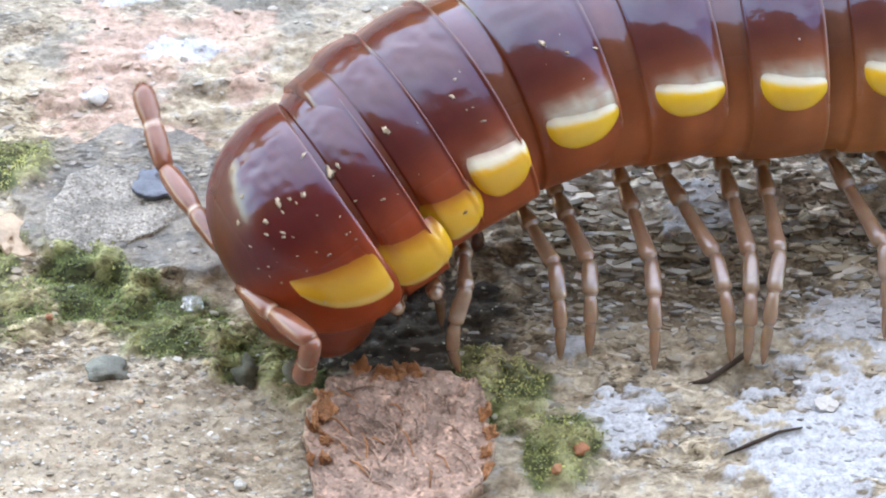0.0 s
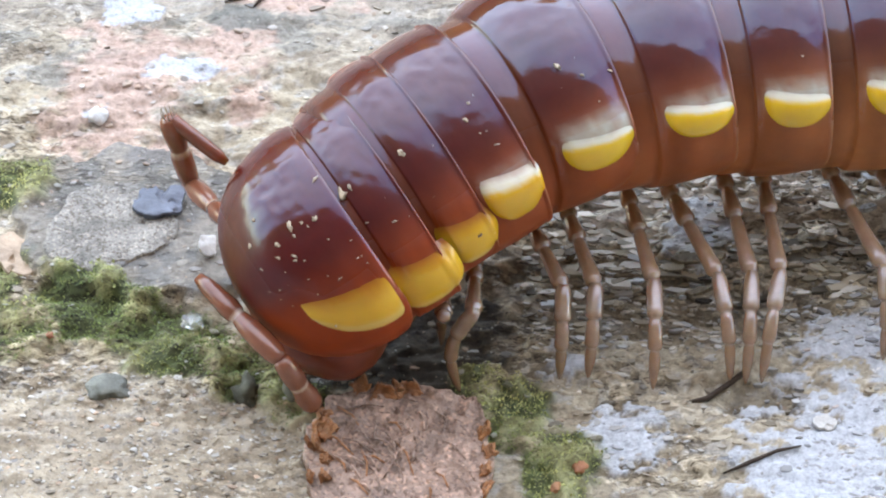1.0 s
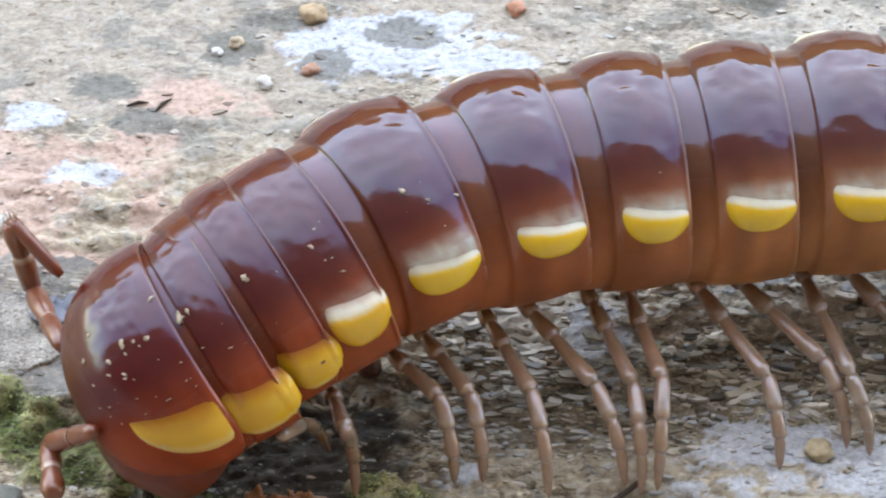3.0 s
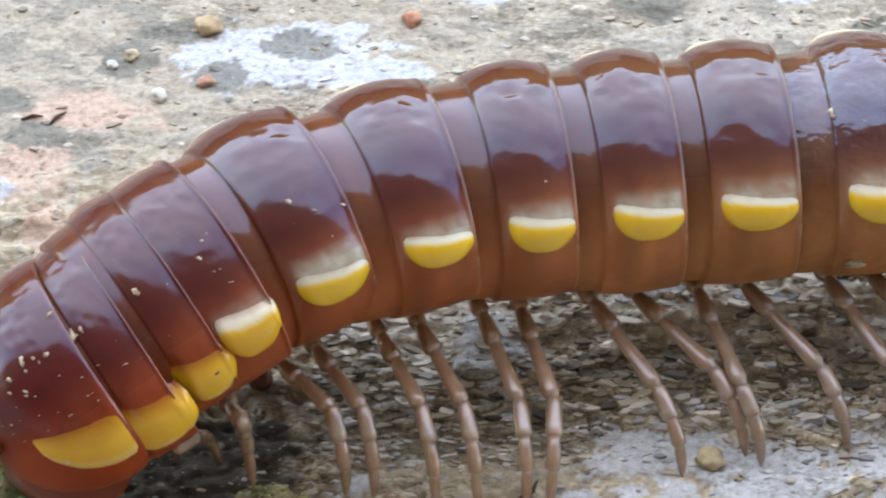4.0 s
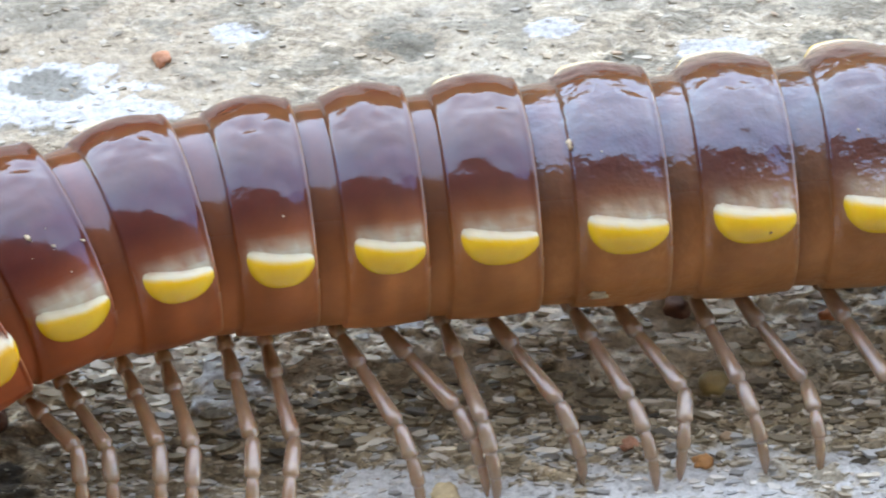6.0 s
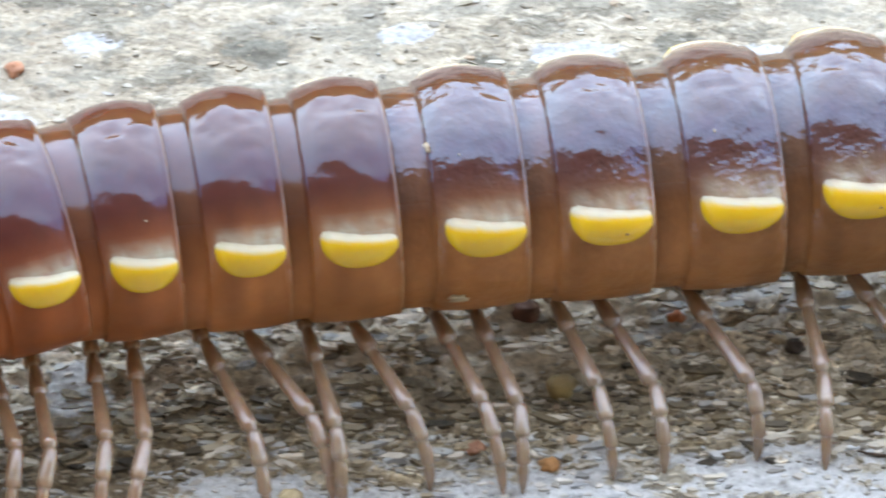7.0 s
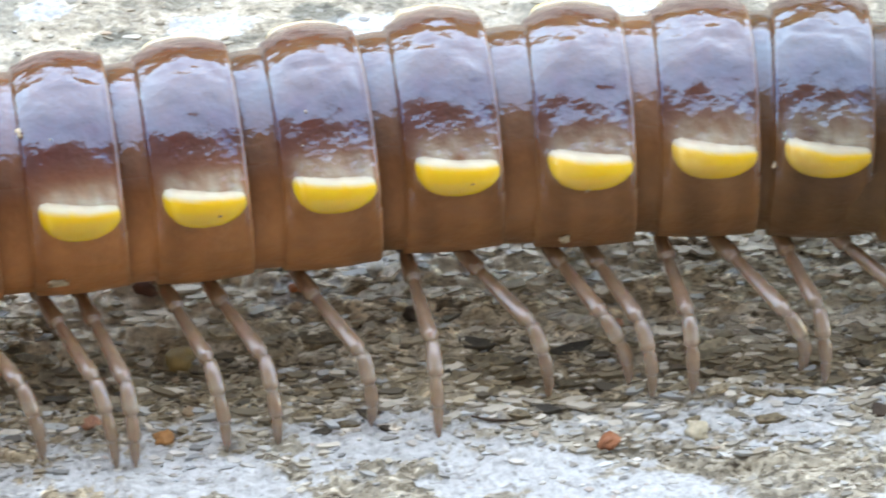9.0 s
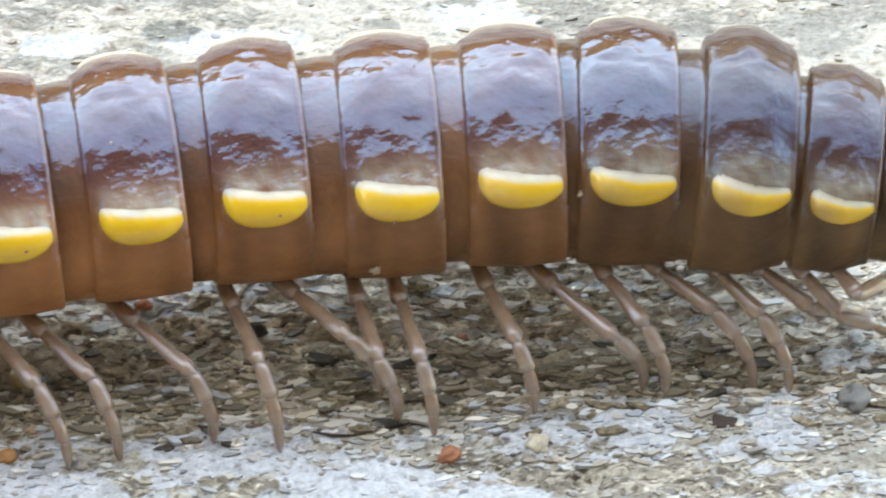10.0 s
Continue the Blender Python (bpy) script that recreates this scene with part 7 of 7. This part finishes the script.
    step(legs[20], [
        (0,20.29,1.26,1.79,20.7,-0.9,1.05,20.56,-1.93,0.05), (0.5,20.29,1.29,1.79,20.7,-0.87,1.05,20.57,-1.9,0.05), (1,20.35,1.28,1.79,20.76,-0.87,1.05,20.62,-1.9,0.05), (1.5,20.28,1.28,1.79,20.69,-0.88,1.05,20.56,-1.91,0.05), (2,20.2,1.39,1.79,20.61,-0.77,1.05,20.48,-1.8,0.05), (2.5,20.09,1.24,1.79,20.5,-0.91,1.05,20.37,-1.94,0.05), (3,19.79,1.1,1.79,20.2,-1.05,1.05,20.07,-2.08,0.05), (4.5,19.83,1.05,1.79,20.24,-1.11,1.05,20.11,-2.14,0.05), (5,19.88,1.08,1.79,20.29,-1.08,1.05,20.15,-2.11,0.05), (5.5,19.93,1.09,1.79,20.34,-1.07,1.05,20.2,-2.1,0.05), (7,20.27,1.1,1.79,20.68,-1.06,1.05,20.55,-2.09,0.05), (7.5,20.4,1.1,1.79,20.81,-1.06,1.05,20.68,-2.09,0.05), (8,20.34,1.04,1.79,20.74,-1.12,1.05,20.61,-2.15,0.05), (8.5,20.27,0.93,1.79,20.67,-1.27,1.15,20.61,-2.15,0.05), (9,20.09,0.79,1.79,20.56,-1.46,1.5,20.61,-2.15,0.05), (9.5,19.78,0.62,1.79,20.43,-1.56,1.35,20.61,-2.15,0.05), (10,19.57,0.44,1.79,20.37,-1.71,1.45,20.61,-2.15,0.05)])
    step(legs[21], [
        (0,20.99,1.28,1.79,22.41,-1.1,1.38,22.56,-1.27,0.05), (0.5,20.99,1.31,1.79,22.42,-1.07,1.38,22.57,-1.24,0.05), (1,21.05,1.3,1.79,22.47,-1.07,1.38,22.62,-1.25,0.05), (1.5,20.98,1.3,1.79,22.41,-1.08,1.38,22.56,-1.25,0.05), (2,20.9,1.41,1.79,22.33,-0.97,1.38,22.48,-1.15,0.05), (2.5,20.79,1.26,1.79,22.21,-1.11,1.38,22.37,-1.29,0.05), (3,20.49,1.12,1.79,21.91,-1.25,1.38,22.07,-1.43,0.05), (4.5,20.53,1.06,1.79,21.95,-1.31,1.38,22.11,-1.49,0.05), (5,20.58,1.1,1.79,22,-1.28,1.38,22.15,-1.45,0.05), (5.5,20.63,1.11,1.79,22.05,-1.27,1.38,22.2,-1.44,0.05), (7,20.97,1.12,1.79,22.4,-1.26,1.38,22.55,-1.43,0.05), (7.5,21.1,1.11,1.79,22.52,-1.26,1.38,22.68,-1.44,0.05), (8,21.04,1.05,1.79,22.46,-1.32,1.38,22.61,-1.5,0.05), (8.5,20.97,0.94,1.79,22.37,-1.45,1.38,22.53,-1.63,0.05), (9,20.79,0.8,1.79,22.29,-1.55,1.54,22.53,-1.63,0.05), (9.5,20.48,0.63,1.79,22.19,-1.54,1.32,22.53,-1.63,0.05), (10,20.27,0.44,1.79,22.11,-1.61,1.32,22.53,-1.63,0.05)])
    step(legs[22], [
        (0,22.28,1.3,1.83,22.96,-0.66,1.09,22.94,-1.47,0.05), (0.5,22.29,1.33,1.83,22.96,-0.64,1.09,22.95,-1.44,0.05), (1,22.34,1.33,1.83,23.02,-0.64,1.09,23,-1.45,0.05), (1.5,22.28,1.32,1.83,22.95,-0.64,1.09,22.94,-1.45,0.05), (2,22.2,1.43,1.83,22.87,-0.54,1.09,22.86,-1.34,0.05), (2.5,22.08,1.29,1.83,22.76,-0.68,1.09,22.74,-1.49,0.05), (3,21.79,1.14,1.83,22.46,-0.82,1.09,22.44,-1.63,0.05), (4.5,21.83,1.09,1.83,22.5,-0.88,1.09,22.48,-1.68,0.05), (5,21.87,1.12,1.83,22.55,-0.84,1.09,22.53,-1.65,0.05), (5.5,21.92,1.13,1.83,22.6,-0.84,1.09,22.58,-1.64,0.05), (7,22.27,1.14,1.83,22.94,-0.82,1.09,22.93,-1.63,0.05), (7.5,22.39,1.14,1.83,23.07,-0.83,1.09,23.05,-1.63,0.05), (8,22.33,1.08,1.83,23.01,-0.89,1.09,22.99,-1.7,0.05), (8.5,22.27,0.95,1.83,22.94,-1.01,1.09,22.93,-1.82,0.05), (9,22.08,0.77,1.83,22.83,-1.26,1.37,22.93,-1.82,0.05), (9.5,21.75,0.63,1.83,22.72,-1.29,1.32,22.93,-1.82,0.05), (10,21.54,0.43,1.83,22.61,-1.46,1.45,22.93,-1.82,0.05)])
    step(legs[23], [
        (0,22.98,1.27,1.83,24.51,-0.32,1.33,25.05,-1.03,0.05), (0.5,22.99,1.3,1.83,24.51,-0.29,1.33,25.05,-1,0.05), (1,23.04,1.29,1.83,24.57,-0.3,1.33,25.11,-1.01,0.05), (1.5,22.98,1.29,1.83,24.51,-0.3,1.33,25.04,-1.01,0.05), (2,22.9,1.39,1.83,24.42,-0.19,1.33,24.96,-0.9,0.05), (2.5,22.78,1.25,1.83,24.31,-0.34,1.33,24.85,-1.05,0.05), (3,22.48,1.11,1.83,24.01,-0.48,1.33,24.55,-1.19,0.05), (4.5,22.53,1.05,1.83,24.05,-0.54,1.33,24.59,-1.24,0.05), (5,22.57,1.09,1.83,24.1,-0.5,1.33,24.64,-1.21,0.05), (5.5,22.62,1.1,1.83,24.15,-0.49,1.33,24.69,-1.2,0.05), (7,22.97,1.11,1.83,24.49,-0.48,1.33,25.03,-1.19,0.05), (7.5,23.09,1.1,1.83,24.62,-0.49,1.33,25.16,-1.19,0.05), (8,23.03,1.04,1.83,24.56,-0.55,1.33,25.09,-1.26,0.05), (8.5,22.97,0.92,1.83,24.49,-0.67,1.33,25.03,-1.38,0.05), (9,22.78,0.74,1.83,24.31,-0.85,1.33,24.84,-1.56,0.05), (9.5,22.45,0.59,1.83,23.98,-1,1.33,24.51,-1.7,0.05), (10,22.24,0.4,1.83,23.86,-1.1,1.37,24.51,-1.7,0.05)])
    step(legs[24], [
        (0,24.14,1.01,1.99,25.3,-0.47,1.33,25.62,-1.19,0.05), (0.5,24.15,1.04,1.99,25.31,-0.44,1.33,25.63,-1.16,0.05), (1,24.2,1.04,1.99,25.36,-0.45,1.33,25.68,-1.17,0.05), (1.5,24.14,1.03,1.99,25.3,-0.45,1.33,25.62,-1.17,0.05), (2,24.06,1.14,1.99,25.22,-0.34,1.33,25.54,-1.06,0.05), (2.5,23.94,1,1.99,25.1,-0.49,1.33,25.43,-1.21,0.05), (3,23.64,0.85,1.99,24.8,-0.63,1.33,25.13,-1.35,0.05), (4.5,23.68,0.8,1.99,24.84,-0.68,1.33,25.17,-1.4,0.05), (5,23.73,0.83,1.99,24.89,-0.65,1.33,25.21,-1.37,0.05), (5.5,23.78,0.84,1.99,24.94,-0.64,1.33,25.26,-1.36,0.05), (7,24.13,0.85,1.99,25.29,-0.63,1.33,25.61,-1.35,0.05), (7.5,24.25,0.85,1.99,25.41,-0.63,1.33,25.74,-1.35,0.05), (8,24.19,0.79,1.99,25.35,-0.7,1.33,25.67,-1.42,0.05), (8.5,24.13,0.66,1.99,25.28,-0.82,1.33,25.61,-1.54,0.05), (9,23.94,0.48,1.99,25.1,-1,1.33,25.42,-1.72,0.05), (9.5,23.61,0.34,1.99,24.77,-1.14,1.33,25.09,-1.86,0.05), (10,23.4,0.14,1.99,24.65,-1.27,1.37,25.09,-1.86,0.05)])
    step(legs[25], [
        (0,24.84,0.95,1.94,26.29,-0.24,1.35,27.49,0.45,0.05), (0.5,24.84,0.98,1.94,26.3,-0.21,1.35,27.5,0.48,0.05), (1,24.9,0.98,1.94,26.36,-0.21,1.35,27.55,0.47,0.05), (1.5,24.83,0.97,1.94,26.29,-0.22,1.35,27.49,0.47,0.05), (2,24.75,1.08,1.94,26.21,-0.11,1.35,27.41,0.58,0.05), (2.5,24.64,0.94,1.94,26.1,-0.25,1.35,27.29,0.43,0.05), (3,24.34,0.79,1.94,25.8,-0.4,1.35,27,0.29,0.05), (4.5,24.38,0.74,1.94,25.84,-0.45,1.35,27.04,0.24,0.05), (5,24.43,0.77,1.94,25.89,-0.42,1.35,27.08,0.27,0.05), (5.5,24.48,0.78,1.94,25.94,-0.41,1.35,27.13,0.28,0.05), (7,24.82,0.79,1.94,26.28,-0.4,1.35,27.48,0.29,0.05), (7.5,24.95,0.79,1.94,26.41,-0.4,1.35,27.6,0.29,0.05), (8,24.89,0.73,1.94,26.34,-0.46,1.35,27.54,0.22,0.05), (8.5,24.82,0.6,1.94,26.28,-0.59,1.35,27.48,0.1,0.05), (9,24.63,0.42,1.94,26.09,-0.77,1.35,27.29,-0.08,0.05), (9.5,24.3,0.28,1.94,25.76,-0.91,1.35,26.96,-0.22,0.05), (10,24.09,0.08,1.94,25.55,-1.11,1.35,26.75,-0.42,0.05)])
    step(legs[26], [
        (0,25.73,0.72,2.08,26.76,-0.46,1.35,27.98,-0.07,0.05), (0.5,25.73,0.75,2.08,26.77,-0.43,1.35,27.98,-0.04,0.05), (1,25.79,0.74,2.08,26.82,-0.44,1.35,28.04,-0.05,0.05), (1.5,25.72,0.74,2.08,26.76,-0.44,1.35,27.97,-0.05,0.05), (2,25.64,0.85,2.08,26.68,-0.33,1.35,27.89,0.06,0.05), (2.5,25.53,0.7,2.08,26.56,-0.48,1.35,27.78,-0.09,0.05), (3,25.23,0.56,2.08,26.26,-0.62,1.35,27.48,-0.23,0.05), (4.5,25.27,0.51,2.08,26.31,-0.67,1.35,27.52,-0.28,0.05), (5,25.32,0.54,2.08,26.35,-0.64,1.35,27.57,-0.25,0.05), (5.5,25.37,0.55,2.08,26.4,-0.63,1.35,27.62,-0.24,0.05), (7,25.71,0.56,2.08,26.75,-0.62,1.35,27.96,-0.23,0.05), (7.5,25.84,0.56,2.08,26.87,-0.62,1.35,28.09,-0.23,0.05), (8,25.77,0.49,2.08,26.81,-0.69,1.35,28.03,-0.3,0.05), (8.5,25.71,0.37,2.08,26.75,-0.81,1.35,27.96,-0.42,0.05), (9,25.52,0.19,2.08,26.56,-0.99,1.35,27.78,-0.6,0.05), (9.5,25.19,0.05,2.08,26.23,-1.13,1.35,27.45,-0.74,0.05), (10,24.98,-0.15,2.08,26.02,-1.33,1.35,27.23,-0.94,0.05)])
    step(legs[27], [
        (0,26.42,0.62,2.03,26.96,-0.86,2.29,28.49,0.74,0.05), (0.5,26.42,0.65,2.03,26.96,-0.83,2.29,28.49,0.77,0.05), (1,26.48,0.64,2.03,27.02,-0.84,2.29,28.55,0.76,0.05), (1.5,26.41,0.64,2.03,26.95,-0.84,2.29,28.48,0.76,0.05), (2,26.33,0.75,2.03,26.87,-0.74,2.29,28.4,0.87,0.05), (2.5,26.22,0.6,2.03,26.76,-0.88,2.29,28.29,0.72,0.05), (3,25.92,0.46,2.03,26.46,-1.02,2.29,27.99,0.58,0.05), (4.5,25.96,0.41,2.03,26.5,-1.08,2.29,28.03,0.53,0.05), (5,26.01,0.44,2.03,26.55,-1.04,2.29,28.08,0.56,0.05), (5.5,26.06,0.45,2.03,26.6,-1.03,2.29,28.13,0.57,0.05), (7,26.4,0.46,2.03,26.94,-1.02,2.29,28.47,0.58,0.05), (7.5,26.53,0.46,2.03,27.07,-1.03,2.29,28.6,0.58,0.05), (8,26.47,0.39,2.03,27,-1.09,2.29,28.54,0.51,0.05), (8.5,26.4,0.27,2.03,26.94,-1.21,2.29,28.47,0.39,0.05), (9,26.21,0.09,2.03,26.75,-1.39,2.29,28.28,0.21,0.05), (9.5,25.88,-0.05,2.03,26.42,-1.54,2.29,27.95,0.07,0.05), (10,25.67,-0.25,2.03,26.21,-1.73,2.29,27.74,-0.13,0.05)])
    step(legs[28], [
        (0,-1.46,-3.13,1.36,-1.29,-4.62,1.92,-1.2,-3.66,0.05), (0.5,-1.21,-3.38,1.36,-1.02,-4.88,1.88,-1.2,-3.66,0.05), (1,-1.2,-3.21,1.36,-1.14,-4.71,1.92,-1.2,-3.66,0.05), (1.5,-1.15,-3.52,1.36,-1.04,-4.94,2.09,-1.2,-3.66,0.05), (2,-1.37,-3.06,1.36,-1.14,-4.58,1.81,-1.2,-3.66,0.05), (2.5,-1.61,-3.24,1.36,-1.48,-4.75,1.87,-1.2,-3.66,0.05), (3,-1.94,-3.53,1.36,-2.03,-4.98,2.02,-1.2,-3.66,0.05), (4.5,-1.74,-3.51,1.36,-1.76,-4.97,2.02,-1.2,-3.66,0.05), (5,-1.66,-3.4,1.36,-1.68,-4.86,2.02,-1.2,-3.66,0.05), (5.5,-1.67,-3.43,1.36,-1.69,-4.89,2.02,-1.2,-3.66,0.05), (7,-1.1,-3.28,1.36,-1.12,-4.74,2.02,-1.2,-3.66,0.05), (7.5,-0.95,-3.38,1.36,-0.96,-4.84,2.02,-1.2,-3.66,0.05), (8,-0.98,-3.44,1.36,-1,-4.9,2.02,-1.2,-3.66,0.05), (8.5,-1.01,-3.44,1.36,-1.02,-4.9,2.02,-1.2,-3.66,0.05), (9,-1.19,-3.59,1.36,-1.21,-5.04,2.02,-1.2,-3.66,0.05), (9.5,-1.53,-3.7,1.36,-1.54,-5.16,2.02,-1.2,-3.66,0.05), (10,-1.71,-3.9,1.36,-1.73,-5.36,2.02,-1.2,-3.66,0.05)])
    step(legs[29], [
        (0,-1.93,-3.73,1.08,-1.93,-5.05,2,-1.94,-3.49,0.05), (0.5,-1.64,-3.97,1.08,-1.62,-5.22,2.08,-1.94,-3.49,0.05), (1,-1.73,-3.8,1.08,-1.82,-5,2.14,-1.94,-3.49,0.05), (1.5,-1.65,-4.1,1.08,-1.68,-5.28,2.16,-1.94,-3.49,0.05), (2,-1.83,-3.68,1.08,-1.73,-4.96,2.04,-1.94,-3.49,0.05), (2.5,-2.16,-3.88,1.08,-2.55,-5.12,2.02,-1.94,-3.49,0.05), (3,-2.54,-4.14,1.08,-2.85,-5.34,2.1,-1.94,-3.49,0.05), (4.5,-2.28,-4.19,1.08,-2.52,-5.4,2.1,-1.94,-3.49,0.05), (5,-2.2,-4.08,1.08,-2.44,-5.29,2.1,-1.94,-3.49,0.05), (5.5,-2.21,-4.11,1.08,-2.45,-5.32,2.1,-1.94,-3.49,0.05), (7,-1.64,-3.96,1.08,-1.87,-5.17,2.1,-1.94,-3.49,0.05), (7.5,-1.48,-4.06,1.08,-1.72,-5.27,2.1,-1.94,-3.49,0.05), (8,-1.52,-4.11,1.08,-1.76,-5.33,2.1,-1.94,-3.49,0.05), (8.5,-1.54,-4.12,1.08,-1.78,-5.33,2.1,-1.94,-3.49,0.05), (9,-1.73,-4.26,1.08,-1.97,-5.48,2.1,-1.94,-3.49,0.05), (9.5,-2.06,-4.38,1.08,-2.3,-5.59,2.1,-1.94,-3.49,0.05), (10,-2.24,-4.58,1.08,-2.48,-5.79,2.1,-1.94,-3.49,0.05)])
    step(antennae[0], [
        (0,-5.07,-3.82,2.4,-5.96,-2.33,2.42,-6.44,-0.91,2.98), (0.5,-4.84,-4.36,2.4,-5.74,-2.9,2.02,-6.26,-2.77,3.52), (1,-4.88,-3.05,2.4,-5.6,-1.59,1.76,-5.9,-1.58,3.32), (1.5,-5.04,-4.38,2.4,-5.91,-2.95,1.88,-6.45,-3.12,3.38), (2,-5,-4.71,2.4,-5.79,-3.29,1.78,-6.24,-3.45,3.3), (2.5,-5.61,-3.56,2.4,-6.18,-1.97,1.96,-6.5,-2.02,3.52), (3,-5.94,-3.18,2.4,-6.51,-1.61,1.86,-6.78,-1.56,3.44), (4.5,-5.59,-3.32,2.4,-6.24,-1.79,1.86,-6.51,-1.75,3.44), (5,-5.51,-3.21,2.4,-6.16,-1.68,1.86,-6.43,-1.64,3.44), (5.5,-5.52,-3.25,2.4,-6.17,-1.71,1.86,-6.44,-1.67,3.44), (7,-4.95,-3.09,2.4,-5.6,-1.56,1.86,-5.87,-1.52,3.44), (7.5,-4.79,-3.19,2.4,-5.44,-1.66,1.86,-5.71,-1.62,3.44), (8,-4.83,-3.25,2.4,-5.48,-1.71,1.86,-5.75,-1.68,3.44), (8.5,-4.85,-3.25,2.4,-5.5,-1.72,1.86,-5.77,-1.68,3.44), (9,-5.04,-3.4,2.4,-5.69,-1.86,1.86,-5.96,-1.82,3.44), (9.5,-5.37,-3.51,2.4,-6.02,-1.98,1.86,-6.29,-1.94,3.44), (10,-5.56,-3.72,2.4,-6.2,-2.18,1.86,-6.48,-2.14,3.44)])
    step(antennae[1], [
        (0,-4.23,-5.23,2.3,-3.23,-6.43,2.62,-3.43,-6.12,1.36), (0.5,-3.79,-5.53,2.3,-2.74,-6.57,2.88,-2.69,-6.4,1.6), (1,-4.89,-4.76,2.3,-3.65,-5.99,1.96,-3.22,-5.83,0.76), (1.5,-4.77,-5.21,2.3,-3.67,-6.28,2.74,-2.88,-6.73,1.56), (2,-4.58,-5.05,2.3,-3.4,-6.04,2.72,-2.9,-6.68,1.32), (2.5,-4.77,-5.33,2.3,-4.84,-6.81,2.88,-4.5,-7.04,1.64), (3,-5.27,-5.32,2.3,-5.99,-4.51,1.14,-5.8,-5.79,1.24), (4.5,-4.8,-5.43,2.3,-5.56,-4.65,1.14,-5.31,-5.92,1.24), (5,-4.72,-5.32,2.3,-5.49,-4.54,1.14,-5.23,-5.81,1.24), (5.5,-4.73,-5.35,2.3,-5.5,-4.58,1.14,-5.24,-5.85,1.24), (7,-4.16,-5.2,2.3,-4.92,-4.43,1.14,-4.66,-5.7,1.24), (7.5,-4,-5.3,2.3,-4.77,-4.53,1.14,-4.51,-5.8,1.24), (8,-4.04,-5.35,2.3,-4.81,-4.58,1.14,-4.55,-5.85,1.24), (8.5,-4.06,-5.36,2.3,-4.83,-4.58,1.14,-4.57,-5.85,1.24), (9,-4.25,-5.5,2.3,-5.02,-4.73,1.14,-4.76,-6,1.24), (9.5,-4.58,-5.62,2.3,-5.35,-4.85,1.14,-5.09,-6.12,1.24), (10,-4.77,-5.82,2.3,-5.53,-5.05,1.14,-5.27,-6.32,1.24)])
    fold(antennae[0][0], feeler_club, [
        (0,-5.07,-3.82,2.4,-5.96,-2.33,2.42,-6.44,-0.91,2.98,-5.96,-2.33,2.42), (0.5,-4.84,-4.36,2.4,-5.74,-2.9,2.02,-6.26,-2.77,3.52,-5.74,-2.9,2.02), (1,-4.88,-3.05,2.4,-5.6,-1.59,1.76,-5.9,-1.58,3.32,-4.88,-1.95,2.6), (1.5,-5.04,-4.38,2.4,-5.91,-2.95,1.88,-6.45,-3.12,3.38,-5.91,-2.95,1.88), (2,-5,-4.71,2.4,-5.79,-3.29,1.78,-6.24,-3.45,3.3,-5.37,-5.18,2.26), (2.5,-5.61,-3.56,2.4,-6.18,-1.97,1.96,-6.5,-2.02,3.52,-6.18,-1.97,1.96), (3,-5.94,-3.18,2.4,-6.51,-1.61,1.86,-6.78,-1.56,3.44,-5.84,-2.12,2.6), (4.5,-5.59,-3.32,2.4,-6.24,-1.79,1.86,-6.51,-1.75,3.44,-6.24,-1.79,1.86), (5,-5.51,-3.21,2.4,-6.16,-1.68,1.86,-6.43,-1.64,3.44,-6.16,-1.68,1.86), (5.5,-5.52,-3.25,2.4,-6.17,-1.71,1.86,-6.44,-1.67,3.44,-6.17,-1.71,1.86), (7,-4.95,-3.09,2.4,-5.6,-1.56,1.86,-5.87,-1.52,3.44,-5.6,-1.56,1.86), (7.5,-4.79,-3.19,2.4,-5.44,-1.66,1.86,-5.71,-1.62,3.44,-5.44,-1.66,1.86), (8,-4.83,-3.25,2.4,-5.48,-1.71,1.86,-5.75,-1.68,3.44,-5.48,-1.71,1.86), (8.5,-4.85,-3.25,2.4,-5.5,-1.72,1.86,-5.77,-1.68,3.44,-5.5,-1.72,1.86), (9,-5.04,-3.4,2.4,-5.69,-1.86,1.86,-5.96,-1.82,3.44,-5.69,-1.86,1.86), (9.5,-5.37,-3.51,2.4,-6.02,-1.98,1.86,-6.29,-1.94,3.44,-6.02,-1.98,1.86), (10,-5.56,-3.72,2.4,-6.2,-2.18,1.86,-6.48,-2.14,3.44,-6.2,-2.18,1.86)])


motions()
